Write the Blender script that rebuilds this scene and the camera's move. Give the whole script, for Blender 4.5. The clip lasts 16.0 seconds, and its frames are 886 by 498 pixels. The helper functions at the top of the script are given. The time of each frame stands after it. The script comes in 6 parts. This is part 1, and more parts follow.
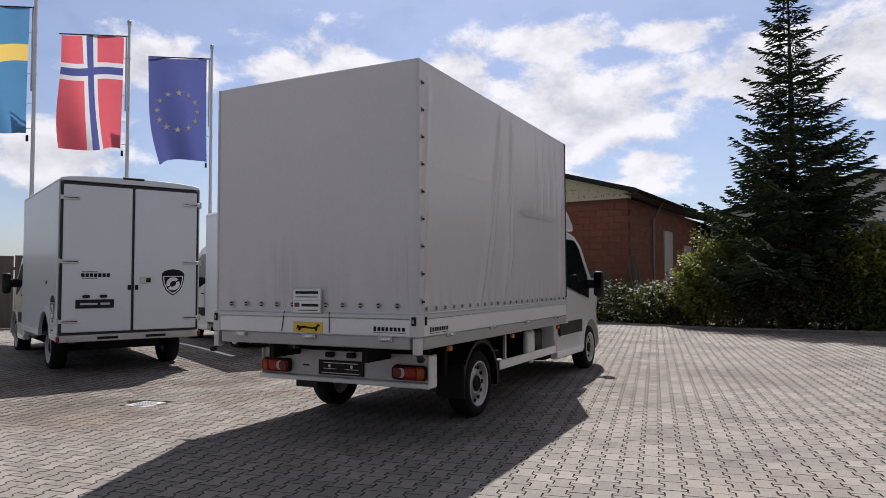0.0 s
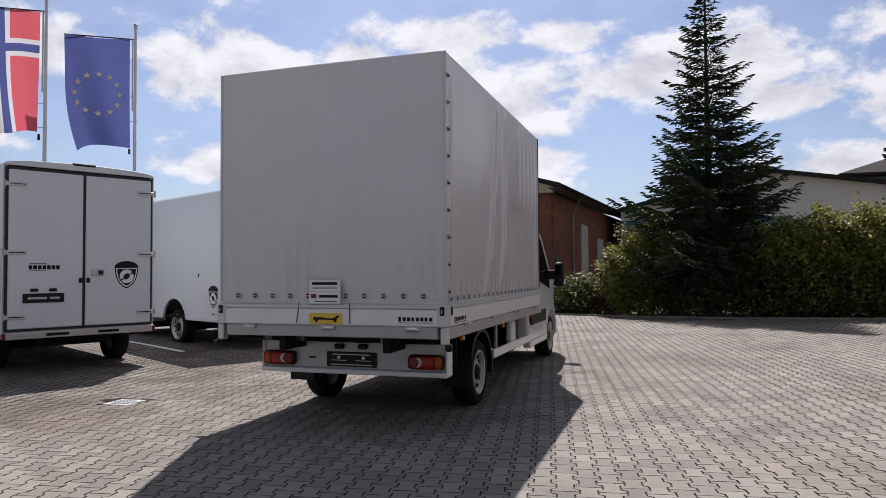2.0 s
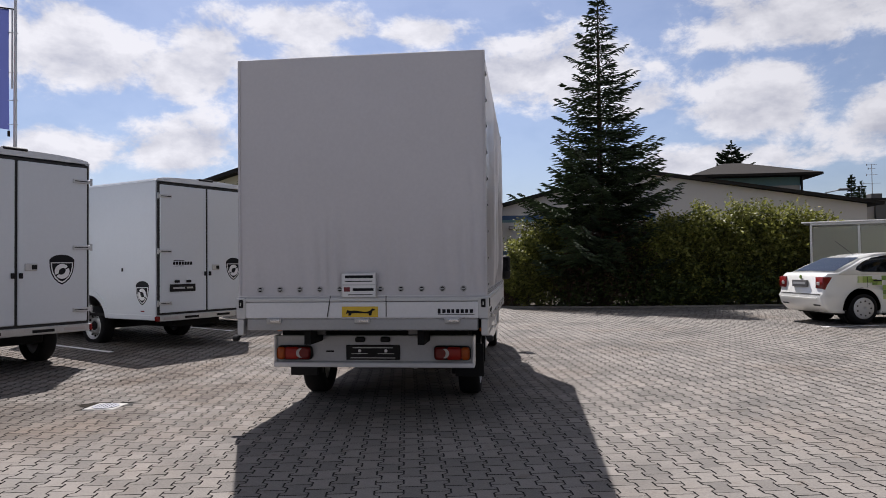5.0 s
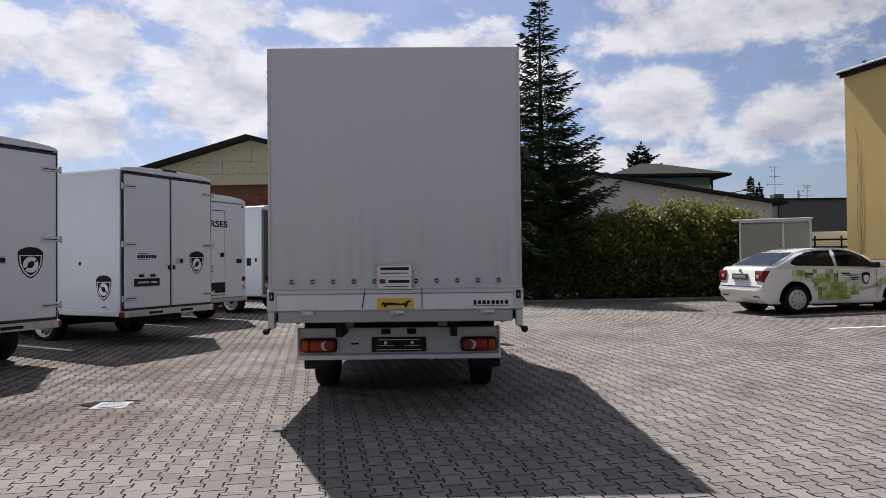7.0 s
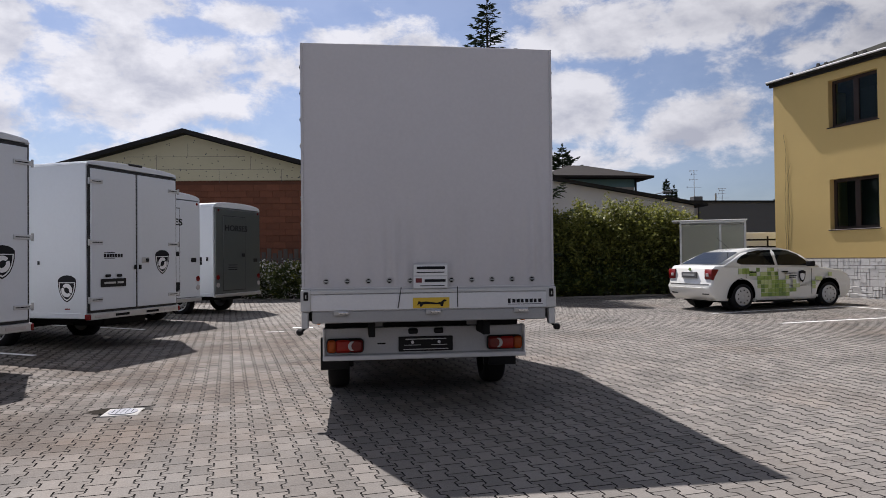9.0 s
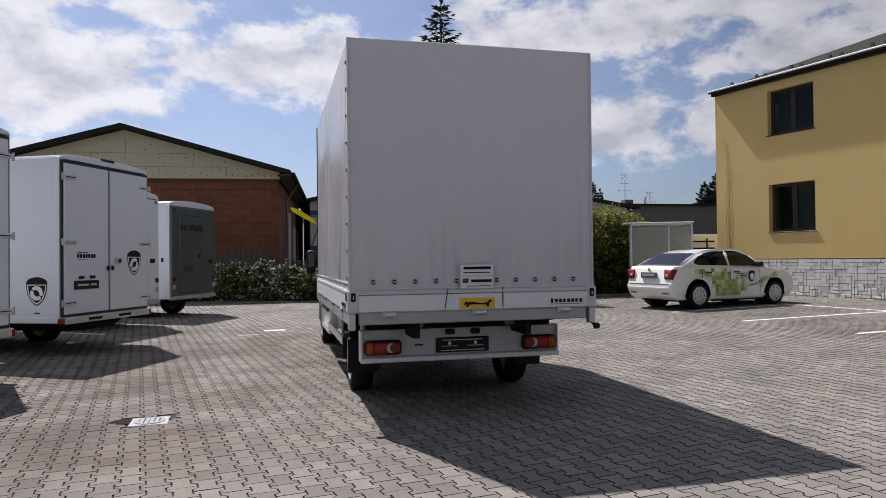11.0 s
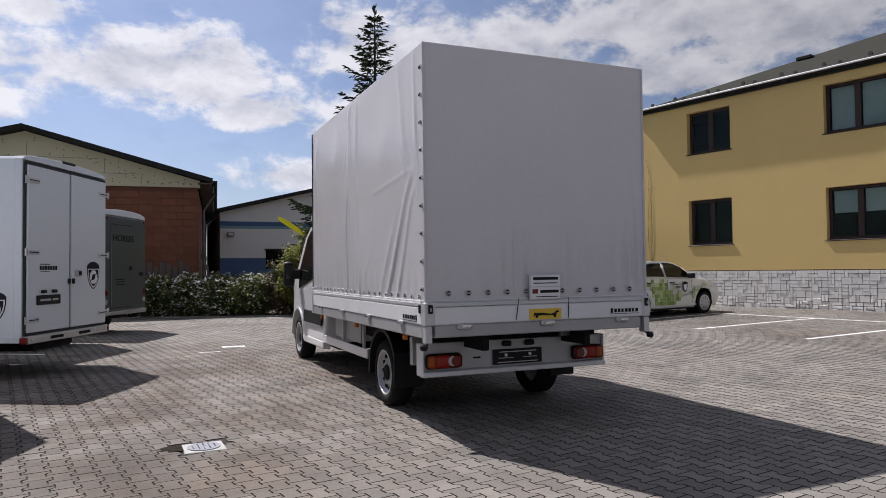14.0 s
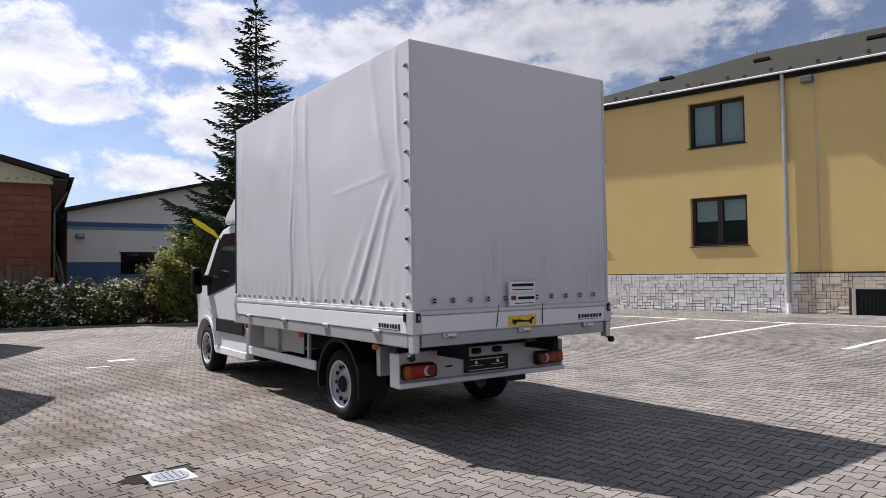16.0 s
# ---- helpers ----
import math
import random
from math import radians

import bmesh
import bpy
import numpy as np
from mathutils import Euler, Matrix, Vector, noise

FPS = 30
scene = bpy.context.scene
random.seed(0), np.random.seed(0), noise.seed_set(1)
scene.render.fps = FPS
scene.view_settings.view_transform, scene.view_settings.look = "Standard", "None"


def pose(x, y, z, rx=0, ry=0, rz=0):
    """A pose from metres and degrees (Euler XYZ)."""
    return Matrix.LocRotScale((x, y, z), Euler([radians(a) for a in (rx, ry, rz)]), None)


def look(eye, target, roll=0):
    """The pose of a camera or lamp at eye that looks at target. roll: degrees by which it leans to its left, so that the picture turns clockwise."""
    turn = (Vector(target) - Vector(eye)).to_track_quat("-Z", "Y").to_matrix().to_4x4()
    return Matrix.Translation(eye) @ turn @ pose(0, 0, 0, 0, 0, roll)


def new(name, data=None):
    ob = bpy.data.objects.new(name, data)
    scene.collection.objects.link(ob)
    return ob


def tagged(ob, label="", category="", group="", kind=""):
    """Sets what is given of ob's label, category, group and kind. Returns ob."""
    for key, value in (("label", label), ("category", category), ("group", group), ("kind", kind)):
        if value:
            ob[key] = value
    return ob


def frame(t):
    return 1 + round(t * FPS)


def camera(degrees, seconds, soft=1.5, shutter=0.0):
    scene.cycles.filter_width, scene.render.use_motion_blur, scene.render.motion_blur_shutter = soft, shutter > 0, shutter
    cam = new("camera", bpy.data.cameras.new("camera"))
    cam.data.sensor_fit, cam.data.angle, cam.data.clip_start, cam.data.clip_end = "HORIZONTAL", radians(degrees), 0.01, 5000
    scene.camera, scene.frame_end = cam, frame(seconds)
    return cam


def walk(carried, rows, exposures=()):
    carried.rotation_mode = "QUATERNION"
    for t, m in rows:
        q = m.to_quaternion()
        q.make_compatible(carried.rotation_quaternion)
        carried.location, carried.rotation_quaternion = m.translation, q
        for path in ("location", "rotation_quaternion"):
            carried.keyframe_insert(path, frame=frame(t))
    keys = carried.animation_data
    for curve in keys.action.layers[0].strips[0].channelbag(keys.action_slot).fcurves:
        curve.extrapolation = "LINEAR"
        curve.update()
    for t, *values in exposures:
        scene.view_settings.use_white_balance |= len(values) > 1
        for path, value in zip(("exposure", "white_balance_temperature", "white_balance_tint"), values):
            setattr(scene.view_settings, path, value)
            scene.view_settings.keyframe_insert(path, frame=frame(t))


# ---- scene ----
cam = camera(65.1, 16.0, 0.9)
PATH = [
    (0, (0.016, 0.225, 1.428), (-0.884, 2.009, 1.52), -0.2),
    (0.5, (-0.191, 0.123, 1.429), (-1.013, 1.945, 1.515), -0.3),
    (1, (-0.459, -0.06, 1.428), (-1.194, 1.798, 1.509), -0.4),
    (1.5, (-0.698, -0.196, 1.426), (-1.381, 1.682, 1.501), -0.4),
    (2, (-0.945, -0.274, 1.415), (-1.58, 1.621, 1.484), -0.4),
    (2.5, (-1.188, -0.367, 1.408), (-1.758, 1.549, 1.475), -0.4),
    (3, (-1.433, -0.461, 1.425), (-1.917, 1.479, 1.483), -0.5),
    (3.5, (-1.671, -0.558, 1.415), (-2.089, 1.397, 1.472), -0.4),
    (4, (-1.926, -0.621, 1.423), (-2.283, 1.346, 1.478), -0.5),
    (6.5, (-3.297, -0.939, 1.41), (-3.341, 1.061, 1.446), -0.6),
    (7, (-3.57, -0.93, 1.4), (-3.551, 1.069, 1.432), -0.6),
    (7.5, (-3.832, -0.92, 1.409), (-3.763, 1.079, 1.442), -0.6),
    (8, (-4.114, -0.939, 1.403), (-3.984, 1.056, 1.433), -0.6),
    (8.5, (-4.374, -0.931, 1.406), (-4.186, 1.06, 1.434), -0.6),
    (9, (-4.636, -0.883, 1.411), (-4.38, 1.101, 1.438), -0.6),
    (11.5, (-5.975, -0.549, 1.412), (-5.451, 1.38, 1.443), -0.6),
    (12, (-6.21, -0.446, 1.408), (-5.635, 1.469, 1.444), -0.6),
    (12.5, (-6.451, -0.34, 1.416), (-5.808, 1.553, 1.462), -0.6),
    (13, (-6.708, -0.237, 1.409), (-5.984, 1.627, 1.465), -0.6),
    (13.5, (-6.975, -0.145, 1.416), (-6.196, 1.696, 1.476), -0.7),
    (14, (-7.214, -0.014, 1.409), (-6.43, 1.824, 1.471), -0.7),
    (14.5, (-7.45, 0.108, 1.408), (-6.59, 1.912, 1.468), -0.7),
    (15, (-7.7, 0.268, 1.421), (-6.701, 2.0, 1.479), -0.8),
    (15.5, (-7.904, 0.466, 1.427), (-6.823, 2.147, 1.491), -0.9),
    (16, (-8.073, 0.683, 1.446), (-6.923, 2.317, 1.514), -0.8),
]
EXPOSURES = [(0.0, 0.30, 6400, 15), (4.0, 0.23, 6330, 15), (9.0, 0.17, 6280, 15), (12.5, 0.19, 6250, 15), (14.5, 0.20, 6230, 15), (15.3, 0.42, 6200, 15), (16.0, 0.53, 6180, 15)]
walk(cam, [(t, look(eye, target, roll)) for t, eye, target, roll in PATH], EXPOSURES)

# ---- world and sun ----
SUN = Vector((-0.217, 0.535, 0.815)).normalized()
world = bpy.data.worlds.new("sky")
scene.world = world
world.use_nodes = True
wt = world.node_tree
wt.nodes.clear()


def wnode(kind, **values):
    n = wt.nodes.new(kind)
    for k, v in values.items():
        n.inputs[k].default_value = v
    return n


w_out = wnode("ShaderNodeOutputWorld")
w_bg = wnode("ShaderNodeBackground", Strength=0.040)
sky = wnode("ShaderNodeTexSky")
sky.sky_type, sky.sun_disc = "NISHITA", False
sky.sun_elevation = math.asin(SUN.z)
sky.sun_rotation = math.atan2(SUN.x, SUN.y)
sky.air_density, sky.dust_density, sky.ozone_density = 1.0, 1.2, 2.5
w_co = wnode("ShaderNodeTexCoord")
wl = wt.links.new


def wmath(op, a, b=0.0, c=0.0):
    """A math node on sockets or numbers; returns its output."""
    n = wt.nodes.new("ShaderNodeMath")
    n.operation = op
    for i, v in enumerate((a, b, c)):
        if isinstance(v, (int, float)):
            n.inputs[i].default_value = v
        else:
            wl(v, n.inputs[i])
    return n.outputs[0]


def wrange(v, a, b, lo=0.0, hi=1.0):
    n = wnode("ShaderNodeMapRange")
    n.interpolation_type = "SMOOTHSTEP"
    for k, x in (("From Min", a), ("From Max", b), ("To Min", lo), ("To Max", hi)):
        n.inputs[k].default_value = x
    wl(v, n.inputs["Value"])
    return n.outputs[0]


# fair-weather cumulus: azimuth and elevation of each cloud, its half width and half height, in degrees
CLOUDS = [(-50, 16, 6, 2.2), (-36, 15.5, 7, 4), (-36, 8.5, 6, 2), (-27, 9, 5, 2.5), (-26, 15, 6, 3.8), (-15, 13, 9, 5), (-18, 18.8, 6, 2),
          (-8, 18.5, 4, 1.6), (-10, 9, 3, 1.6), (-16, 7.3, 6, 1.3), (-3, 14.8, 6, 3.2), (3, 15, 7, 3.8), (8, 12.5, 4, 1.8), (19, 17.5, 7, 3.6),
          (18, 11.5, 6, 4), (14, 7.6, 7, 1.6), (28, 9.5, 6, 3), (28, 17.8, 9, 3.2), (43, 19, 15, 3.6), (36, 9.8, 4, 2.6), (50, 16.5, 9, 3), (40, 14.5, 9, 2.5), (-56, 9, 5, 3)]
w_sep = wnode("ShaderNodeSeparateXYZ")
wl(w_co.outputs["Generated"], w_sep.inputs[0])
w_big = wnode("ShaderNodeTexNoise", Scale=4.2, Detail=10.0, Roughness=0.55, Distortion=0.2)
w_puff = wnode("ShaderNodeTexNoise", Scale=12.0, Detail=11.0, Roughness=0.62, Distortion=0.15)
w_flat = wt.nodes.new("ShaderNodeMapping")
w_flat.inputs["Scale"].default_value = (1, 1, 1.7)
wl(w_co.outputs["Generated"], w_flat.inputs[0])
wl(w_flat.outputs[0], w_big.inputs["Vector"])
wl(w_flat.outputs[0], w_puff.inputs["Vector"])
puff = w_puff.outputs["Fac"]
az = wmath("DEGREES", wmath("ARCTAN2", w_sep.outputs["X"], w_sep.outputs["Y"]))
el = wmath("DEGREES", wmath("ARCSINE", w_sep.outputs["Z"]))
body = -1.0
for c_az, c_el, c_w, c_h in CLOUDS:
    u = wmath("MULTIPLY", wmath("SUBTRACT", az, c_az), 1 / c_w)
    # flat base: the underside falls off faster than the crown
    v = wmath("MULTIPLY", wmath("SUBTRACT", el, c_el), 1 / c_h)
    v = wmath("MAXIMUM", v, wmath("MULTIPLY", v, -1.5))
    r = wmath("SQRT", wmath("ADD", wmath("MULTIPLY", u, u), wmath("MULTIPLY", v, v)))
    body = wmath("MAXIMUM", wmath("SUBTRACT", 1.0, r), body)
# beyond the named clouds the same broken cover goes on all round and overhead
beyond = wmath("MAXIMUM", wrange(el, 22.0, 27.0), wmath("MAXIMUM", wrange(az, 60.0, 72.0), wrange(az, -60.0, -72.0)))
loose = wmath("MULTIPLY", wmath("SUBTRACT", w_big.outputs["Fac"], 0.50), 5.0)
body = wmath("ADD", wmath("MULTIPLY", body, wmath("SUBTRACT", 1.0, beyond)), wmath("MULTIPLY", loose, beyond))
thick = wmath("ADD", wmath("MULTIPLY", wmath("MAXIMUM", body, -0.8), 0.9), wmath("MULTIPLY", wmath("SUBTRACT", puff, 0.5), 2.9))
cover = wrange(thick, -0.22, 0.36, 0.16, 1.0)
w_tramp = wnode("ShaderNodeValToRGB")
w_tramp.color_ramp.elements[0].position, w_tramp.color_ramp.elements[0].color = 0.10, (16.4, 16.5, 16.9, 1)
w_tramp.color_ramp.elements[1].position, w_tramp.color_ramp.elements[1].color = 0.95, (10.2, 10.6, 11.9, 1)
mid = w_tramp.color_ramp.elements.new(0.50)
mid.color = (13.6, 13.8, 14.5, 1)
w_above = wnode("ShaderNodeTexNoise", Scale=12.0, Detail=5.0, Roughness=0.55, Distortion=0.15)
w_lean = wt.nodes.new("ShaderNodeMapping")
w_lean.inputs["Scale"].default_value = (1, 1, 1.7)
w_lean.inputs["Location"].default_value = (0, 0, 0.045)
wl(w_co.outputs["Generated"], w_lean.inputs[0])
wl(w_lean.outputs[0], w_above.inputs["Vector"])
shade = wmath("MULTIPLY_ADD", wmath("SUBTRACT", w_above.outputs["Fac"], puff), 2.6, wmath("MULTIPLY_ADD", thick, 0.30, 0.30))
wl(shade, w_tramp.inputs[0])
w_mix = wt.nodes.new("ShaderNodeMix")
w_mix.data_type = "RGBA"
wl(cover, w_mix.inputs["Factor"])
w_lift = wt.nodes.new("ShaderNodeMix")
w_lift.data_type, w_lift.blend_type = "RGBA", "MULTIPLY"
w_lift.inputs["Factor"].default_value = 1.0
w_lift.inputs["B"].default_value = (1.5, 1.62, 1.84, 1)
wl(sky.outputs[0], w_lift.inputs["A"])
wl(w_lift.outputs["Result"], w_mix.inputs["A"])
wl(w_tramp.outputs[0], w_mix.inputs["B"])
# hazy sky: brighter on the sun's side, dimmer opposite
w_dot = wt.nodes.new("ShaderNodeVectorMath")
w_dot.operation = "DOT_PRODUCT"
w_dot.inputs[1].default_value = Vector((SUN.x, SUN.y, 0)).normalized()
w_haze = wnode("ShaderNodeMapRange")
w_haze.interpolation_type = "SMOOTHSTEP"
for k, v in (("From Min", 0.2), ("From Max", 1.0), ("To Min", 0.67), ("To Max", 1.16)):
    w_haze.inputs[k].default_value = v
wl(w_co.outputs["Generated"], w_dot.inputs[0])
wl(w_dot.outputs["Value"], w_haze.inputs["Value"])
w_dim = wt.nodes.new("ShaderNodeVectorMath")
w_dim.operation = "SCALE"
wl(w_mix.outputs["Result"], w_dim.inputs[0])
wl(w_haze.outputs[0], w_dim.inputs["Scale"])
wl(w_dim.outputs[0], w_bg.inputs["Color"])
wl(w_bg.outputs[0], w_out.inputs[0])

sun_data = bpy.data.lights.new("sun", "SUN")
sun_data.energy, sun_data.angle, sun_data.color = 5.0, radians(0.53), (1.0, 0.955, 0.89)
sun = new("sun", sun_data)
sun.matrix_world = look(SUN * 60, (0, 0, 0))


# ---- materials ----
def material(name, colour, rough=0.6, metal=0.0, vary=0.12, scale=3.0, fine=60.0, bump=0.0, spots=0.0, coat=0.0,
             piece=0.0, trans=0.0, stretch=(1, 1, 1), tint=None, spec=0.5):
    """A surface with large and fine variation of tone, bump, optional per-piece tone and light passing through thin cloth or leaves."""
    m = bpy.data.materials.new(name)
    m.use_nodes = True
    nt = m.node_tree
    nt.nodes.clear()
    N, L = nt.nodes.new, nt.links.new
    out, b = N("ShaderNodeOutputMaterial"), N("ShaderNodeBsdfPrincipled")
    b.inputs["Metallic"].default_value = metal
    b.inputs["Coat Weight"].default_value = coat
    b.inputs["Coat Roughness"].default_value = 0.08
    b.inputs["Specular IOR Level"].default_value = spec
    co, mp = N("ShaderNodeTexCoord"), N("ShaderNodeMapping")
    mp.inputs["Scale"].default_value = stretch
    L(co.outputs["Object"], mp.inputs[0])
    n1, n2 = N("ShaderNodeTexNoise"), N("ShaderNodeTexNoise")
    n1.inputs["Scale"].default_value, n1.inputs["Detail"].default_value = scale, 6
    n2.inputs["Scale"].default_value, n2.inputs["Detail"].default_value = fine, 4
    L(mp.outputs[0], n1.inputs["Vector"])
    L(mp.outputs[0], n2.inputs["Vector"])
    total = N("ShaderNodeMath")
    total.operation = "ADD"
    L(n1.outputs["Fac"], total.inputs[0])
    L(n2.outputs["Fac"], total.inputs[1])
    last = total
    if piece:
        isl, inf, both, amt = N("ShaderNodeNewGeometry"), N("ShaderNodeObjectInfo"), N("ShaderNodeMath"), N("ShaderNodeMath")
        both.operation, amt.operation = "ADD", "MULTIPLY_ADD"
        L(isl.outputs["Random Per Island"], both.inputs[0])
        L(inf.outputs["Random"], both.inputs[1])
        fr = N("ShaderNodeMath")
        fr.operation = "FRACT"
        L(both.outputs[0], fr.inputs[0])
        L(fr.outputs[0], amt.inputs[0])
        amt.inputs[1].default_value = piece
        L(total.outputs[0], amt.inputs[2])
        sub = N("ShaderNodeMath")
        sub.operation = "SUBTRACT"
        sub.inputs[1].default_value = piece / 2
        L(amt.outputs[0], sub.inputs[0])
        last = sub
    rng = N("ShaderNodeMapRange")
    rng.inputs["From Min"].default_value, rng.inputs["From Max"].default_value = 0.6, 1.4
    rng.inputs["To Min"].default_value, rng.inputs["To Max"].default_value = 0.0, 1.0
    L(last.outputs[0], rng.inputs["Value"])
    mix = N("ShaderNodeMix")
    mix.data_type = "RGBA"
    lo = [c * (1 - vary) for c in colour]
    hi = [min(1.0, c * (1 + vary)) for c in (tint or colour)]
    mix.inputs["A"].default_value, mix.inputs["B"].default_value = (*lo, 1), (*hi, 1)
    L(rng.outputs[0], mix.inputs["Factor"])
    colour_out = mix.outputs["Result"]
    if spots:
        n3, r3, m3 = N("ShaderNodeTexNoise"), N("ShaderNodeValToRGB"), N("ShaderNodeMix")
        n3.inputs["Scale"].default_value, n3.inputs["Detail"].default_value = scale * 0.45, 8
        L(mp.outputs[0], n3.inputs["Vector"])
        r3.color_ramp.elements[0].position, r3.color_ramp.elements[1].position = 0.50, 0.68
        L(n3.outputs["Fac"], r3.inputs[0])
        sc = N("ShaderNodeMath")
        sc.operation = "MULTIPLY"
        sc.inputs[1].default_value = spots
        L(r3.outputs[0], sc.inputs[0])
        m3.data_type = "RGBA"
        L(sc.outputs[0], m3.inputs["Factor"])
        L(colour_out, m3.inputs["A"])
        m3.inputs["B"].default_value = (*[c * 0.45 for c in colour], 1)
        colour_out = m3.outputs["Result"]
    L(colour_out, b.inputs["Base Color"])
    rr = N("ShaderNodeMapRange")
    rr.inputs["To Min"].default_value, rr.inputs["To Max"].default_value = max(0.02, rough - 0.08), min(1, rough + 0.08)
    L(n1.outputs["Fac"], rr.inputs["Value"])
    L(rr.outputs[0], b.inputs["Roughness"])
    if bump:
        bp = N("ShaderNodeBump")
        bp.inputs["Strength"].default_value, bp.inputs["Distance"].default_value = bump, 0.01
        L(total.outputs[0], bp.inputs["Height"])
        L(bp.outputs[0], b.inputs["Normal"])
    shade = b.outputs[0]
    if trans:
        tr, ms = N("ShaderNodeBsdfTranslucent"), N("ShaderNodeMixShader")
        L(colour_out, tr.inputs["Color"])
        ms.inputs[0].default_value = trans
        L(shade, ms.inputs[1])
        L(tr.outputs[0], ms.inputs[2])
        shade = ms.outputs[0]
    L(shade, out.inputs[0])
    return m


def glass(name, colour=(0.02, 0.025, 0.025), alpha=0.75, ior=1.5):
    """Tinted glass: part dark body, part see-through, with a polished skin."""
    m = bpy.data.materials.new(name)
    m.use_nodes = True
    nt = m.node_tree
    nt.nodes.clear()
    N, L = nt.nodes.new, nt.links.new
    out, b, t, mx = N("ShaderNodeOutputMaterial"), N("ShaderNodeBsdfPrincipled"), N("ShaderNodeBsdfTransparent"), N("ShaderNodeMixShader")
    b.inputs["Base Color"].default_value = (*colour, 1)
    b.inputs["Roughness"].default_value = 0.03
    b.inputs["IOR"].default_value = ior
    t.inputs[0].default_value = (0.84, 0.91, 0.89, 1)
    mx.inputs[0].default_value = alpha
    L(t.outputs[0], mx.inputs[1])
    L(b.outputs[0], mx.inputs[2])
    L(mx.outputs[0], out.inputs[0])
    return m


M_PAVER = material("paver concrete", (0.201, 0.187, 0.171), 0.88, vary=0.30, scale=1.3, fine=70, bump=0.4, piece=0.5, spots=0.6, tint=(0.216, 0.198, 0.179))
def grime(m, size, lo, hi, amount):
    """Broad brown dirt worn into a surface in irregular patches."""
    nt = m.node_tree
    b = [n for n in nt.nodes if n.type == "BSDF_PRINCIPLED"][0]
    old = b.inputs["Base Color"].links[0].from_socket
    co, nz = nt.nodes.new("ShaderNodeNewGeometry"), nt.nodes.new("ShaderNodeTexNoise")
    nz.inputs["Scale"].default_value, nz.inputs["Detail"].default_value, nz.inputs["Roughness"].default_value = size, 10, 0.62
    rp, mx = nt.nodes.new("ShaderNodeMapRange"), nt.nodes.new("ShaderNodeMix")
    for k, v in (("From Min", lo), ("From Max", hi), ("To Min", 0.0), ("To Max", amount)):
        rp.inputs[k].default_value = v
    mx.data_type, mx.blend_type = "RGBA", "MULTIPLY"
    mx.inputs["B"].default_value = (0.62, 0.50, 0.40, 1)
    nt.links.new(co.outputs["Position"], nz.inputs["Vector"])
    nt.links.new(nz.outputs["Fac"], rp.inputs["Value"])
    nt.links.new(rp.outputs[0], mx.inputs["Factor"])
    nt.links.new(old, mx.inputs["A"])
    nt.links.new(mx.outputs["Result"], b.inputs["Base Color"])


def catchment(m, x, y, r0, r1, amount):
    """Washed-in brown dirt that lies thickest round a low spot of the yard, broken by noise."""
    nt = m.node_tree
    b = [n for n in nt.nodes if n.type == "BSDF_PRINCIPLED"][0]
    old = b.inputs["Base Color"].links[0].from_socket
    N, L = nt.nodes.new, nt.links.new
    geo, off, ln, rng, nz, gate, mul, mx = (N("ShaderNodeNewGeometry"), N("ShaderNodeVectorMath"), N("ShaderNodeVectorMath"), N("ShaderNodeMapRange"),
                                            N("ShaderNodeTexNoise"), N("ShaderNodeMapRange"), N("ShaderNodeMath"), N("ShaderNodeMix"))
    off.operation, ln.operation, mul.operation = "SUBTRACT", "LENGTH", "MULTIPLY"
    off.inputs[1].default_value = (x, y, 0)
    L(geo.outputs["Position"], off.inputs[0])
    L(off.outputs[0], ln.inputs[0])
    rng.interpolation_type = "SMOOTHSTEP"
    for k, v in (("From Min", r0), ("From Max", r1), ("To Min", amount), ("To Max", 0.0)):
        rng.inputs[k].default_value = v
    L(ln.outputs["Value"], rng.inputs["Value"])
    nz.inputs["Scale"].default_value, nz.inputs["Detail"].default_value, nz.inputs["Roughness"].default_value = 0.9, 8, 0.65
    L(geo.outputs["Position"], nz.inputs["Vector"])
    for k, v in (("From Min", 0.34), ("From Max", 0.62)):
        gate.inputs[k].default_value = v
    L(nz.outputs["Fac"], gate.inputs["Value"])
    L(gate.outputs[0], mul.inputs[0])
    L(rng.outputs[0], mul.inputs[1])
    mx.data_type, mx.blend_type = "RGBA", "MULTIPLY"
    mx.inputs["B"].default_value = (0.50, 0.42, 0.36, 1)
    L(mul.outputs[0], mx.inputs["Factor"])
    L(old, mx.inputs["A"])
    L(mx.outputs["Result"], b.inputs["Base Color"])


catchment(M_PAVER, -7.8, 9.5, 2.0, 8.5, 1.0)
grime(M_PAVER, 0.33, 0.50, 0.66, 0.55)
grime(M_PAVER, 5.0, 0.60, 0.70, 0.5)
M_JOINT = material("joint sand", (0.024, 0.022, 0.019), 0.95, vary=0.3, scale=2, fine=80, bump=0.4)
M_SOIL = material("soil and mulch", (0.06, 0.045, 0.03), 0.95, vary=0.4, scale=4, fine=40, bump=0.8)
M_LINE = material("road paint", (0.78, 0.78, 0.76), 0.7, vary=0.1, scale=6, fine=70, bump=0.2, spots=0.35)
M_TARP = material("tarpaulin", (0.70, 0.685, 0.705), 0.20, vary=0.04, scale=1.2, fine=30, bump=0.04, trans=0.22)
M_ALU = material("anodised aluminium", (0.60, 0.605, 0.61), 0.45, metal=0.55, vary=0.06, scale=4, fine=60, stretch=(1, 1, 6))
M_BOARD = material("grey enamelled board", (0.76, 0.76, 0.775), 0.38, metal=0.1, vary=0.05, scale=2, fine=50)
